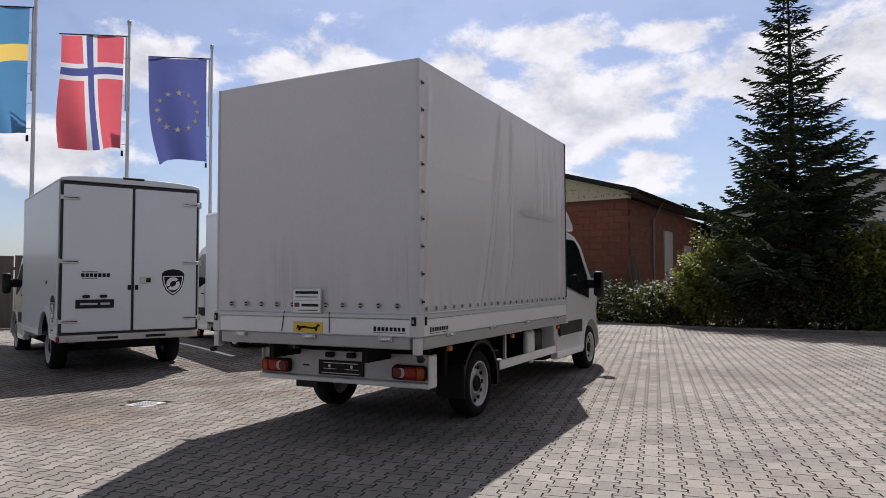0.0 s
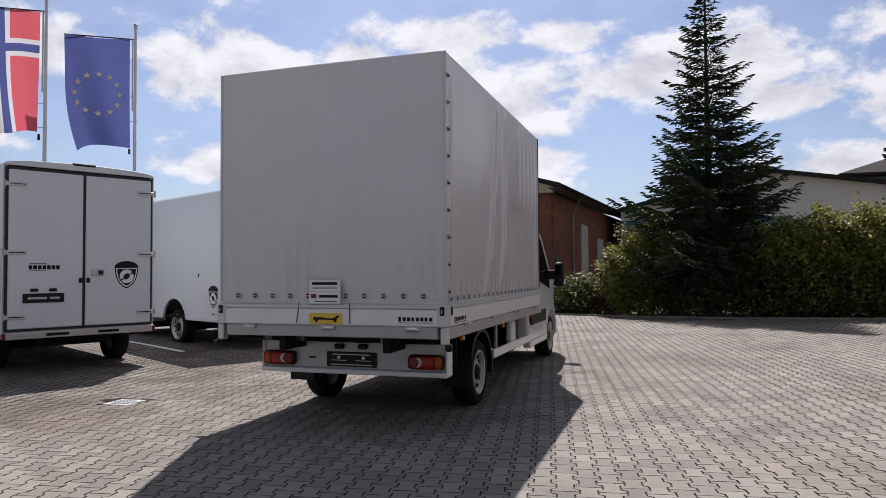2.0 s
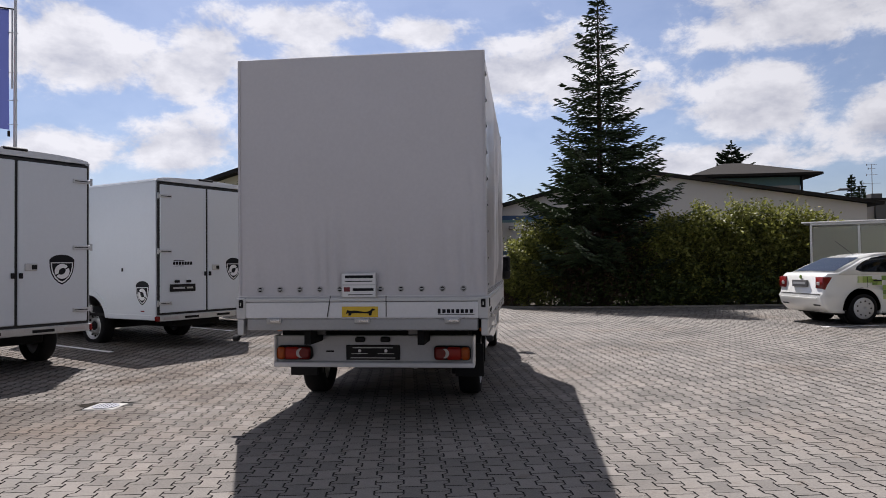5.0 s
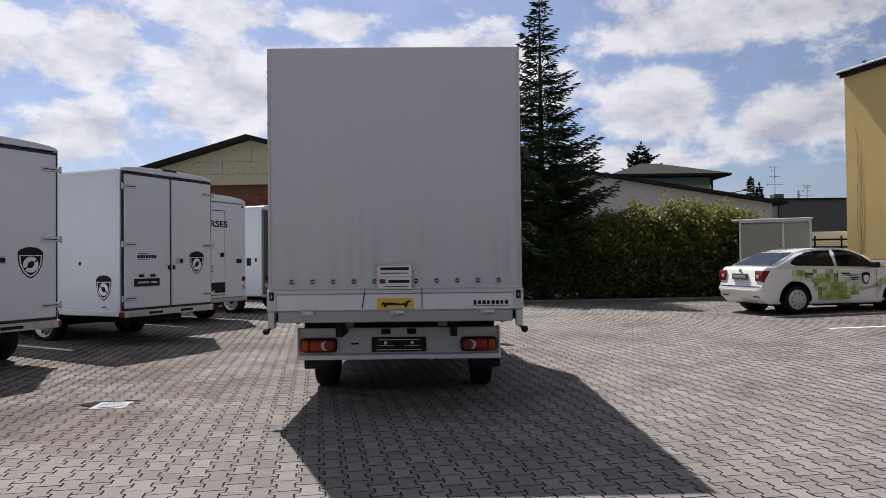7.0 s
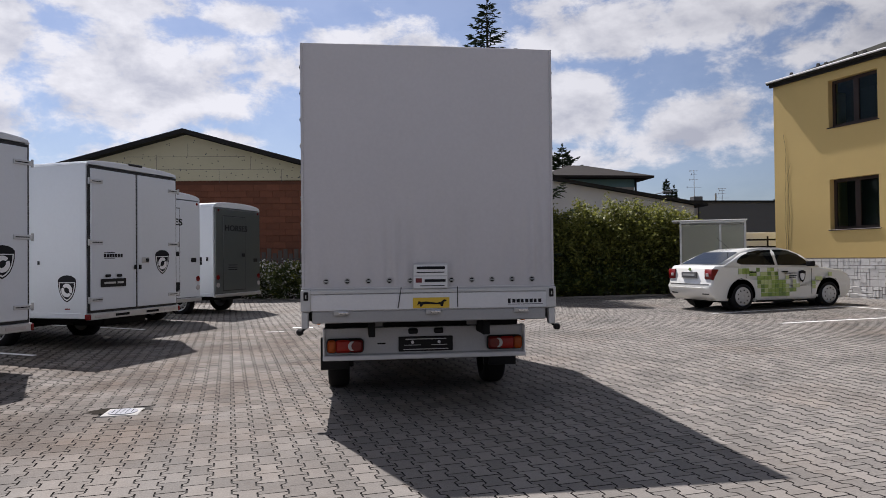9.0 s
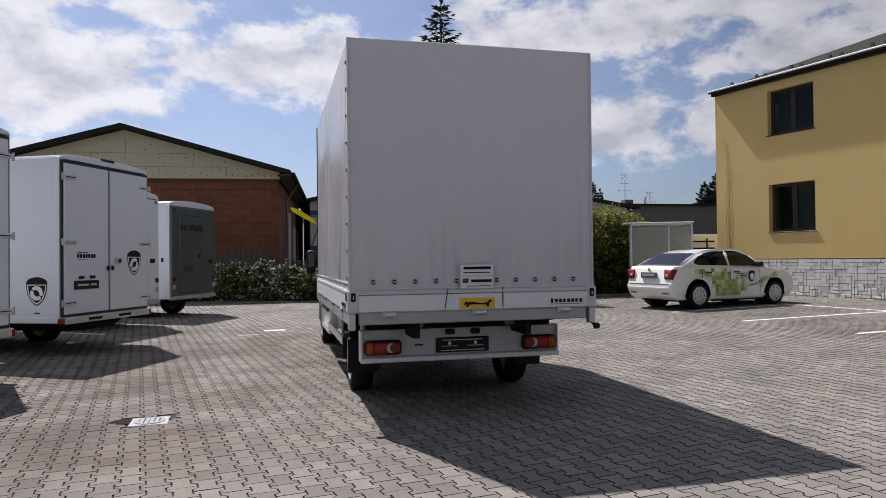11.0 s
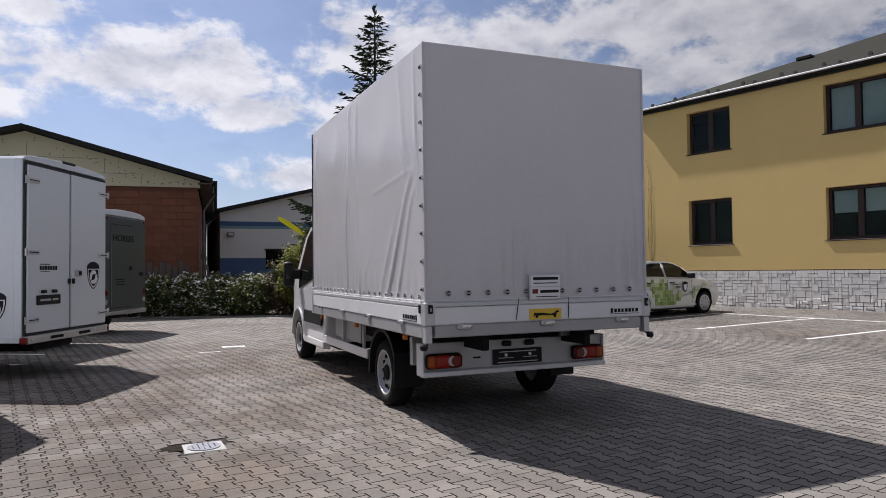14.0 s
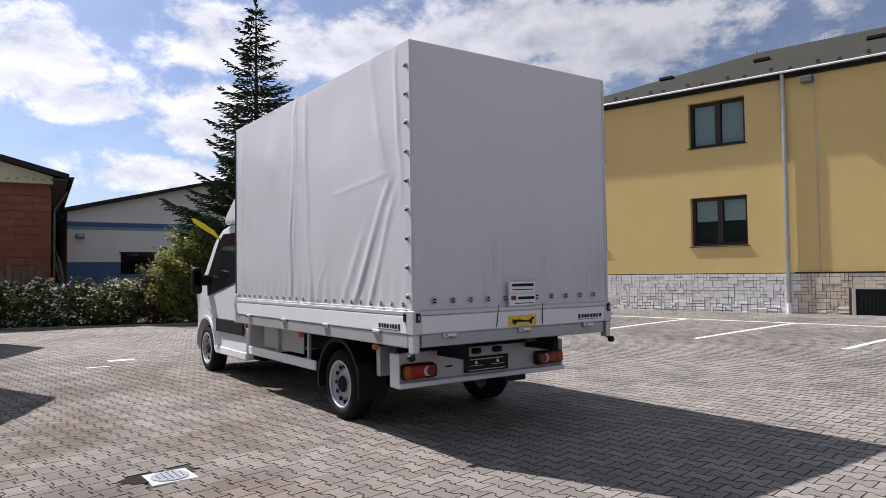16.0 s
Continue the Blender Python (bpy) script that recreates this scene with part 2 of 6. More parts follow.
M_RAIL = material("grey bed rail", (0.40, 0.40, 0.405), 0.45, metal=0.3, vary=0.08, scale=3, fine=50)
M_BUMPER = material("grey primed sheet metal", (0.50, 0.50, 0.51), 0.42, metal=0.15, vary=0.08, scale=3, fine=50)
M_STEEL = material("galvanised steel", (0.5, 0.5, 0.5), 0.4, metal=0.9, vary=0.12, scale=6, fine=60)
M_DSTEEL = material("dulled steel", (0.2, 0.2, 0.2), 0.45, metal=0.8, vary=0.12, scale=6, fine=60)
M_CHROME = material("polished steel", (0.75, 0.75, 0.76), 0.18, metal=1.0, vary=0.05)
M_WHITE = material("white vehicle paint", (0.72, 0.72, 0.725), 0.3, vary=0.02, scale=1.5, coat=0.6)
M_PANEL = material("white laminate panel", (0.68, 0.71, 0.745), 0.34, vary=0.025, scale=1.2, fine=20, coat=0.2)
M_GREYP = material("grey metallic panel", (0.11, 0.122, 0.12), 0.35, metal=0.4, vary=0.05, coat=0.4)
M_BLACK = material("black plastic", (0.009, 0.009, 0.01), 0.5, vary=0.2, fine=80, bump=0.05, spec=0.25)
M_RUBBER = material("tyre rubber", (0.011, 0.011, 0.012), 0.85, vary=0.25, fine=60, bump=0.15, spec=0.2)
M_DARK = material("underbody", (0.012, 0.012, 0.012), 0.8, vary=0.3, spec=0.2)
M_SEAL = material("black rubber seal", (0.02, 0.02, 0.02), 0.65)
M_RIM = material("steel rim", (0.42, 0.425, 0.43), 0.42, metal=0.7, vary=0.08)
M_COVER = material("silver wheel cover", (0.52, 0.53, 0.54), 0.4, metal=0.3, vary=0.06)
M_AMBER = material("amber marker lens", (0.66, 0.15, 0.012), 0.25, vary=0.1, coat=0.2, spec=0.3)
M_ORANGE = material("orange lens", (0.42, 0.08, 0.008), 0.25, vary=0.1, coat=0.2, spec=0.3)
M_RED = material("red lens", (0.17, 0.007, 0.006), 0.25, vary=0.1, coat=0.2, spec=0.3)
M_REDOR = material("orange-red lens", (0.34, 0.02, 0.012), 0.25, vary=0.1, coat=0.2, spec=0.3)
M_CLEAR = material("clear lens", (0.50, 0.46, 0.45), 0.12, vary=0.05, coat=0.5)
M_YELLOW = material("yellow sign enamel", (0.75, 0.50, 0.04), 0.4, vary=0.05)
M_INK = material("black print", (0.014, 0.014, 0.017), 0.55, spec=0.15)
M_INKRED = material("red print", (0.17, 0.02, 0.025), 0.5)
M_SIGN = material("white sign board", (0.78, 0.78, 0.78), 0.4, vary=0.03)
M_MIRROR = material("dark mirror glass", (0.035, 0.037, 0.04), 0.06, metal=1.0, vary=0.02)
M_GLASS = glass("tinted vehicle glass", (0.008, 0.009, 0.009), 0.96, 1.42)
M_PANE = glass("window pane", (0.010, 0.022, 0.018), 0.18, 1.6)
M_STUCCO = material("yellow stucco", (0.67, 0.49, 0.195), 0.9, vary=0.05, scale=0.9, fine=120, bump=0.3)
M_STONE = material("pale cut stone", (0.76, 0.745, 0.715), 0.85, vary=0.14, scale=5, fine=40, bump=0.6, piece=0.25)
M_STONE2 = material("tan cut stone", (0.60, 0.52, 0.41), 0.85, vary=0.16, scale=5, fine=40, bump=0.9, piece=0.4)
M_MORTAR = material("stained mortar", (0.14, 0.058, 0.036), 0.95, vary=0.2, scale=6, fine=80, bump=0.4)
M_PLINTH = material("pale mortar bed", (0.13, 0.105, 0.085), 0.95, vary=0.2, scale=6, fine=80, bump=0.5)
M_ROOF = material("dark roof shingle", (0.036, 0.036, 0.029), 0.95, vary=0.3, scale=3, fine=40, bump=0.5, spec=0.12)
M_ROOFEDGE = material("dark painted sheet", (0.016, 0.015, 0.014), 0.6, vary=0.2, spec=0.25)
M_WOODDK = material("dark brown window wood", (0.03, 0.014, 0.009), 0.6, vary=0.25, scale=6, fine=60)
M_CURTAIN = material("pale curtain", (0.78, 0.80, 0.83), 0.9, vary=0.10, scale=4)
M_RENDER = material("whitewashed render", (0.66, 0.66, 0.655), 0.9, vary=0.07, scale=0.6, fine=50, bump=0.2)
M_TILE = material("brown-grey roof sheet", (0.027, 0.023, 0.020), 0.9, vary=0.2, scale=2, fine=20, bump=0.4, spec=0.2)
# near-black in its colour, so the rooms look unlit through the panes
M_ROOM = material("room painted dark", (0.05, 0.055, 0.05), 0.9)
M_BRICK = material("hollow clay block", (0.20, 0.076, 0.042), 0.9, vary=0.24, scale=3, fine=50, bump=0.5, piece=0.45)
M_FOAM = material("yellow insulation board", (0.58, 0.54, 0.37), 0.85, vary=0.06, scale=2, fine=60, bump=0.2)
M_PLASTER = material("grey render", (0.46, 0.45, 0.44), 0.9, vary=0.06, scale=0.8, fine=60, bump=0.2)
M_GREYDK = material("dark grey cladding", (0.13, 0.13, 0.13), 0.8, vary=0.08)
M_BLUE = material("blue painted band", (0.05, 0.11, 0.24), 0.6, vary=0.08)
M_TEAL = material("teal painted band", (0.16, 0.30, 0.33), 0.6, vary=0.08)
M_BARK = material("bark", (0.07, 0.05, 0.035), 0.95, vary=0.35, scale=8, fine=50, bump=0.9, stretch=(1, 1, 0.25))
M_NEEDLE = material("spruce needles", (0.026, 0.042, 0.022), 0.7, vary=0.45, scale=1.2, fine=14, piece=0.7, trans=0.12, tint=(0.04, 0.062, 0.026), spec=0.3)
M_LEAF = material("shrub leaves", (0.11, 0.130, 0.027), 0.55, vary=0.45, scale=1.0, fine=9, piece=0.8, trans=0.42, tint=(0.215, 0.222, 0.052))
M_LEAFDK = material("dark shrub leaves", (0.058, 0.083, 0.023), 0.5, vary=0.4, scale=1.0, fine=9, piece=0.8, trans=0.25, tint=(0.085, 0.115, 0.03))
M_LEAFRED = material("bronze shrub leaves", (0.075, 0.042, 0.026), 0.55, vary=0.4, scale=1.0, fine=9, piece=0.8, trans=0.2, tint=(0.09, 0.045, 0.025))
M_PETAL = material("white blossom", (0.82, 0.80, 0.76), 0.7, vary=0.1, piece=0.3, trans=0.2)
M_FENCE = material("weathered boards", (0.12, 0.10, 0.085), 0.9, vary=0.3, scale=3, fine=30, stretch=(3, 3, 0.4), bump=0.4)
M_FBLUE = material("flag blue", (0.085, 0.105, 0.29), 0.8, vary=0.06, trans=0.55)
M_FSBLUE = material("flag mid blue", (0.09, 0.25, 0.45), 0.8, vary=0.06, trans=0.55)
M_FRED = material("flag red", (0.70, 0.13, 0.16), 0.8, vary=0.06, trans=0.55)
M_FWHITE = material("flag white", (0.72, 0.72, 0.74), 0.8, vary=0.04, trans=0.55)
M_FYELLOW = material("flag yellow", (0.80, 0.60, 0.16), 0.8, vary=0.05, trans=0.55)
M_STAR = material("flag star", (0.88, 0.84, 0.60), 0.8, vary=0.04, trans=0.3)
M_LIME = material("yellow banner cloth", (0.62, 0.60, 0.02), 0.7, vary=0.05, trans=0.4)
M_GREEN = material("green film", (0.28, 0.40, 0.08), 0.35, vary=0.1, coat=0.5)
M_GREEN2 = material("pale green film", (0.50, 0.58, 0.25), 0.35, vary=0.1, coat=0.5)
M_GREEN3 = material("deep green film", (0.16, 0.27, 0.05), 0.35, vary=0.1, coat=0.5)
M_CREAM = material("cream vehicle paint", (0.80, 0.80, 0.76), 0.25, vary=0.02, coat=0.8)
M_FILM = glass("milky plastic sheet", (0.5, 0.48, 0.42), 0.42, 1.3)


# ---- mesh helpers ----
def part(name, bm, mat, parent=None, label="", smooth=False):
    """Links a bmesh as one mesh object under its thing."""
    me = bpy.data.meshes.new(name)
    bm.normal_update()
    bm.to_mesh(me)
    bm.free()
    for m in (mat if isinstance(mat, (list, tuple)) else (mat,)):
        me.materials.append(m)
    if smooth:
        for p in me.polygons:
            p.use_smooth = True
    ob = new(name, me)
    if parent is not None:
        ob.parent = parent
    if label:
        ob["label"] = label
    return ob


def from_data(name, verts, faces, mat, parent=None, smooth=False, mats=None):
    me = bpy.data.meshes.new(name)
    me.from_pydata(verts, [], faces)
    for m in (mat if isinstance(mat, (list, tuple)) else (mat,)):
        me.materials.append(m)
    if mats is not None:
        me.polygons.foreach_set("material_index", mats)
    if smooth:
        me.polygons.foreach_set("use_smooth", [True] * len(me.polygons))
    me.update()
    ob = new(name, me)
    if parent is not None:
        ob.parent = parent
    return ob


def thing(name, m, label, category, group="", kind=""):
    ob = new(name)
    ob.empty_display_size = 0.3
    ob.matrix_world = m
    return tagged(ob, label, category, group, kind)


def box(x0, x1, y0, y1, z0, z1, bev=0.0, bm=None, seg=1):
    """A block with eased edges."""
    bm = bm or bmesh.new()
    r = bmesh.ops.create_cube(bm, size=1)
    for v in r["verts"]:
        v.co = Vector(((x0 + x1) / 2 + v.co.x * (x1 - x0), (y0 + y1) / 2 + v.co.y * (y1 - y0), (z0 + z1) / 2 + v.co.z * (z1 - z0)))
    if bev:
        es = list({e for v in r["verts"] for e in v.link_edges})
        bmesh.ops.bevel(bm, geom=es, offset=bev, segments=seg, affect="EDGES", profile=0.5)
    return bm


def cyl(p, q, r, bm=None, n=16, r2=None):
    """A round bar from p to q."""
    bm = bm or bmesh.new()
    p, q = Vector(p), Vector(q)
    d = q - p
    m = Matrix.Translation((p + q) / 2) @ d.to_track_quat("Z", "Y").to_matrix().to_4x4()
    bmesh.ops.create_cone(bm, cap_ends=True, segments=n, radius1=r, radius2=r if r2 is None else r2, depth=d.length, matrix=m)
    return bm


def prism(points, axis, a, b, bm=None, bev=0.0):
    """A closed outline in the plane across an axis, drawn out from a to b."""
    bm = bm or bmesh.new()
    def at(u, v, w):
        return {"x": (w, u, v), "y": (u, w, v), "z": (u, v, w)}[axis]
    lo = [bm.verts.new(at(u, v, a)) for u, v in points]
    hi = [bm.verts.new(at(u, v, b)) for u, v in points]
    n = len(points)
    fs = [bm.faces.new(lo), bm.faces.new(hi)]
    fs += [bm.faces.new((lo[i], lo[(i + 1) % n], hi[(i + 1) % n], hi[i])) for i in range(n)]
    bmesh.ops.recalc_face_normals(bm, faces=fs)
    if bev:
        es = [e for e in bm.edges if len(e.link_faces) == 2 and e.calc_face_angle(0) > 0.5 and (e.link_faces[0] in fs[:2]) != (e.link_faces[1] in fs[:2])]
        bmesh.ops.bevel(bm, geom=es, offset=bev, segments=3, affect="EDGES", profile=0.6)
    return bm


def lathe(profile, axis_at, bm=None, n=32):
    """A ring-shaped body about the local x axis through axis_at; profile: (x, radius), closed."""
    bm = bm or bmesh.new()
    cx, cy, cz = axis_at
    rings = []
    for i in range(n):
        a = 2 * math.pi * i / n
        rings.append([bm.verts.new((cx + x, cy + r * math.cos(a), cz + r * math.sin(a))) for x, r in profile])
    k = len(profile)
    fs = []
    for i in range(n):
        p, q = rings[i], rings[(i + 1) % n]
        for j in range(k):
            fs.append(bm.faces.new((p[j], p[(j + 1) % k], q[(j + 1) % k], q[j])))
    bmesh.ops.recalc_face_normals(bm, faces=fs)
    return bm


def lettering(text, size, mat, m, parent, name="lettering"):
    cu = bpy.data.curves.new(name, "FONT")
    cu.body, cu.size, cu.extrude, cu.align_x, cu.offset = text, size, 0.002, "CENTER", size * 0.022
    tmp = bpy.data.objects.new(name, cu)
    scene.collection.objects.link(tmp)
    me = bpy.data.meshes.new_from_object(tmp.evaluated_get(bpy.context.evaluated_depsgraph_get()))
    bpy.data.objects.remove(tmp)
    me.materials.clear()
    me.materials.append(mat)
    ob = new(name, me)
    ob.parent = parent
    ob.matrix_local = m
    return ob


def step(a, b, x):
    t = min(1.0, max(0.0, (x - a) / (b - a)))
    return t * t * (3 - 2 * t)


def gz(x, y):
    """Height of the yard: it falls gently from both sides to the drain."""
    return 0.18 * step(-3.0, 10.0, x) + 0.09 * step(7.0, 12.0, -x)


# ---- ground ----
def ground():
    xs = [-3000, -600, -150, -60] + list(np.arange(-30, 31, 0.5)) + [60, 150, 600, 3000]
    ys = [-3000, -600, -150, -40, -15] + list(np.arange(-6, 61, 3.0)) + [100, 200, 600, 3000]
    vs = [(float(x), float(y), gz(x, y) - 0.0075) for y in ys for x in xs]
    w = len(xs)
    fs = [(j * w + i, j * w + i + 1, (j + 1) * w + i + 1, (j + 1) * w + i) for j in range(len(ys) - 1) for i in range(w - 1)]
    return tagged(from_data("ground", vs, fs, M_JOINT, smooth=True), "dark sandy ground under the paving", "ground", kind="structure")


ground()
PAVE_TURN = radians(9.8)
PU, PV = Vector((math.cos(PAVE_TURN), math.sin(PAVE_TURN))), Vector((-math.sin(PAVE_TURN), math.cos(PAVE_TURN)))


def strip_on_ground(name, p, q, width, mat, parent, lift=0.005):
    """A painted stripe that follows the yard."""
    p, q = Vector(p), Vector(q)
    d = (q - p)
    n = max(2, int(d.length / 0.5))
    side = Vector((-d.y, d.x)).normalized() * width / 2
    vs, fs = [], []
    for i in range(n + 1):
        c = p + d * i / n
        for s in (-1, 1):
            o = c + side * s * (1 + 0.12 * noise.noise((c.x * 2.1, c.y * 2.1, s * 7.0)))
            vs.append((o.x, o.y, gz(o.x, o.y) + lift))
    fs = [(2 * i, 2 * i + 1, 2 * i + 3, 2 * i + 2) for i in range(n)]
    return from_data(name, vs, fs, mat, parent)


for p, q in (((3.45, 14.05), (7.1, 14.4)), ((3.5, 11.55), (7.45, 11.75)), ((3.7, 8.95), (7.75, 9.15)), ((3.85, 6.25), (8.1, 6.5)),
             ((7.05, 14.5), (8.2, 6.0)), ((-12.4, 11.4), (-9.3, 10.05)), ((-11.2, 14.9), (-8.85, 13.85))):
    ob = strip_on_ground("parking_line", p, q, 0.11, M_LINE, None)
    tagged(ob, "worn white painted parking bay line", "parking line", "bay lines", "structure")
for p, q, w in (((-5.9, 13.83), (-5.48, 13.83), 0.22), ((-6.36, 13.07), (-6.0, 13.07), 0.07)):
    tagged(strip_on_ground("paint_patch", p, q, w, M_LINE, None), "small white paint patch on the paving", "paint patch", kind="structure")


M_PALE = material("pale worn concrete", (0.46, 0.45, 0.43), 0.9, vary=0.25, scale=9, fine=70, bump=0.4, spots=0.5)


M_MOSS = material("wet moss and silt", (0.022, 0.018, 0.013), 0.9, vary=0.5, scale=14, fine=60, bump=0.8, spec=0.1)
M_DULL = material("dull cast iron", (0.24, 0.25, 0.28), 0.55, metal=0.3, vary=0.2, scale=20, fine=90, bump=0.2)


def drain():
    m = pose(-6.79, 5.97, -0.007, 0, 0, 3)
    t = thing("drain_cover", m, "pale square concrete drain cover with round iron grate", "drain cover")
    part("frame", box(-0.16, 0.16, -0.16, 0.16, -0.02, 0.012, 0.005), M_PALE, t)
    bm = bmesh.new()
    bmesh.ops.create_cone(bm, cap_ends=True, segments=32, radius1=0.13, radius2=0.13, depth=0.01, matrix=Matrix.Translation((0, 0, 0.013)))
    part("grate", bm, M_DULL, t, "round iron grate")
    for i in range(-2, 3):
        for j in range(-2, 3):
            if i * i + j * j < 7:
                bm = bmesh.new()
                bmesh.ops.create_cone(bm, cap_ends=True, segments=6, radius1=0.006, radius2=0.006, depth=0.004, matrix=Matrix.Translation((i * 0.042, j * 0.042, 0.0195)))
                part("grate_hole", bm, M_DARK, t)
    vs = []
    for i in range(72):
        a = 2 * math.pi * i / 72
        r = 1 + 0.35 * noise.noise((math.cos(a) * 1.7, math.sin(a) * 1.7, 4.0)) + 0.35 * noise.noise((math.cos(a) * 7, math.sin(a) * 7, 1.0))
        vs.append((-6.90 + 0.24 * r * math.cos(a), 6.03 + 0.14 * r * math.sin(a), 0.004))
    tagged(from_data("damp_stain", vs, [tuple(range(72))], M_MOSS), "dark mossy damp patch round the drain", "stain", kind="structure")


drain()


# ---- wheels and cabs, shared by truck and vans ----
def wheel(parent, x, y, r, side, style="steel"):
    """Wheel with its axle along x; side +1 shows its face to +x."""
    w = 0.11
    tyre = part("tyre", lathe([(-w, r * 0.66), (-w * 1.05, r * 0.8), (-w, r * 0.93), (-w * 0.7, r), (w * 0.7, r), (w, r * 0.93), (w * 1.05, r * 0.8), (w, r * 0.66)], (x, y, r), n=40), M_RUBBER, parent, smooth=True)
    s = side
    part("rim", lathe([(s * 0.10, r * 0.67), (s * 0.105, r * 0.63), (s * 0.06, r * 0.60), (s * 0.045, r * 0.45), (s * 0.07, r * 0.40), (s * 0.08, r * 0.2), (s * 0.02, r * 0.2), (-s * 0.05, r * 0.6), (-s * 0.05, r * 0.67)], (x, y, r), n=40), M_RIM if style != "cover" else M_SIGN, tyre, smooth=True)
    part("hub_cap", lathe([(s * 0.082, r * 0.24), (s * 0.098, r * 0.20), (s * 0.104, r * 0.02), (0, r * 0.02), (0, r * 0.24)], (x, y, r), n=24), M_DARK if style != "cover" else M_SIGN, tyre, smooth=True)
    if style == "cover":
        part("wheel_cover", lathe([(s * 0.100, r * 0.71), (s * 0.116, r * 0.69), (s * 0.122, r * 0.55), (s * 0.118, r * 0.30), (s * 0.130, r * 0.22), (s * 0.132, r * 0.01), (s * 0.09, r * 0.01), (s * 0.09, r * 0.71)], (x, y, r), n=36), M_COVER, tyre, "silver plastic wheel cover", smooth=True)
    else:
        part("rim_flange", lathe([(s * 0.098, r * 0.70), (s * 0.112, r * 0.69), (s * 0.112, r * 0.635), (s * 0.09, r * 0.62)], (x, y, r), n=40), M_ALU, tyre, smooth=True)
    k = 12 if style != "cover" else 9
    for i in range(k):
        a = 2 * math.pi * i / k
        rr = r * (0.52 if style != "cover" else 0.47)
        bm = bmesh.new()
        bmesh.ops.create_cone(bm, cap_ends=True, segments=10, radius1=r * 0.058, radius2=r * 0.058, depth=0.02,
                              matrix=Matrix.Translation((x + s * (0.058 if style != "cover" else 0.114), y + rr * math.cos(a), r + rr * math.sin(a))) @ Matrix.Rotation(math.pi / 2, 4, "Y"))
        part("rim_hole", bm, M_DARK, tyre)
    return tyre


def arc(cy, cz, r, a0, a1, n):
    return [(cy + r * math.cos(radians(a0 + (a1 - a0) * i / n)), cz + r * math.sin(radians(a0 + (a1 - a0) * i / n))) for i in range(n + 1)]


def cab(parent, y0, axle, hw=1.0, top=2.28, paint=None, r=0.345, z0=0.34, deflector=True):
    """Van cab: back wall at y0, front axle at y = axle, half width hw."""
    paint = paint or M_WHITE
    nose = axle + 0.86
    out = [(y0, z0 + 0.06)] + arc(axle, r, 0.46, 185, -5, 14) + [(axle + 0.5, z0 - 0.06), (nose - 0.04, z0 - 0.04), (nose, 0.62), (nose - 0.03, 0.95),
           (nose - 0.16, 1.18), (nose - 0.50, 1.30), (axle - 0.12, 1.98), (axle - 0.42, top - 0.06), (axle - 0.8, top), (y0, top)]
    bm = prism(out, "x", -hw, hw, bev=0.05)
    for v in bm.verts:
        lean = max(0.0, v.co.z - 1.15) * 0.13
        v.co.x -= math.copysign(lean, v.co.x) if abs(v.co.x) > 0.3 else 0
        if v.co.y > axle + 0.3:
            v.co.x *= 1 - 0.16 * ((v.co.y - axle - 0.3) / 0.6) ** 2
    part("cab_shell", bm, paint, parent, smooth=False)

    def xs(z):
        return hw - max(0.0, z - 1.15) * 0.13
    for s in (-1, 1):
        win = [(y0 + 0.1, 1.42), (axle - 0.10, 1.14), (axle + 0.04, 1.40), (axle - 0.30, 1.94), (axle - 0.5, 2.06), (y0 + 0.1, 2.06)]
        bm = bmesh.new()
        a = [bm.verts.new((s * (xs(z) + 0.004), y, z)) for y, z in win]
        b = [bm.verts.new((s * (xs(z) - 0.01), y, z)) for y, z in win]
        bm.faces.new(a)
        for i in range(len(win)):
            bm.faces.new((a[i], a[(i + 1) % 6], b[(i + 1) % 6], b[i]))
        bmesh.ops.recalc_face_normals(bm, faces=bm.faces)
        part("side_window", bm, M_GLASS, parent, "dark tinted side window")
        door = part("cab_door", prism([(y0 + 0.16, 0.62), (axle - 0.52, 0.62), (axle - 0.47, 0.84), (axle - 0.02, 1.0), (axle - 0.13, 1.10), (y0 + 0.16, 1.37)], "x", s * (hw + 0.001), s * (hw + 0.007)), paint, parent)
        part("door_handle", box(s * (hw + 0.007) - 0.012, s * (hw + 0.007) + 0.022, y0 + 0.2, y0 + 0.38, 1.13, 1.165, 0.01), M_BLACK, door)
        part("side_moulding", box(min(s * hw, s * (hw + 0.02)), max(s * hw, s * (hw + 0.02)), y0 + 0.1, axle - 0.56, 0.64, 0.83, 0.008), M_BLACK, parent)
        part("sill", box(min(s * (hw - 0.1), s * (hw + 0.012)), max(s * (hw - 0.1), s * (hw + 0.012)), y0, axle - 0.48, z0 - 0.02, z0 + 0.09, 0.015), paint, parent)
        # arch rim
        pts = arc(axle, r, 0.50, 178, 2, 14)
        pin = arc(axle, r, 0.455, 178, 2, 14)
        part("arch_trim", prism(pts + pin[::-1], "x", s * (hw - 0.02), s * (hw + 0.012)), paint, parent)
        # mirror on its arm
        arm = part("mirror_arm", box(min(s * (hw - 0.03), s * (hw + 0.15)), max(s * (hw - 0.03), s * (hw + 0.15)), axle - 0.16, axle - 0.05, 1.30, 1.46, 0.02), M_BLACK, parent)
        mir = part("mirror", box(min(s * (hw + 0.09), s * (hw + 0.245)), max(s * (hw + 0.09), s * (hw + 0.245)), axle - 0.17, axle - 0.03, 1.17, 1.58, 0.05, seg=3), M_BLACK, parent, smooth=True)
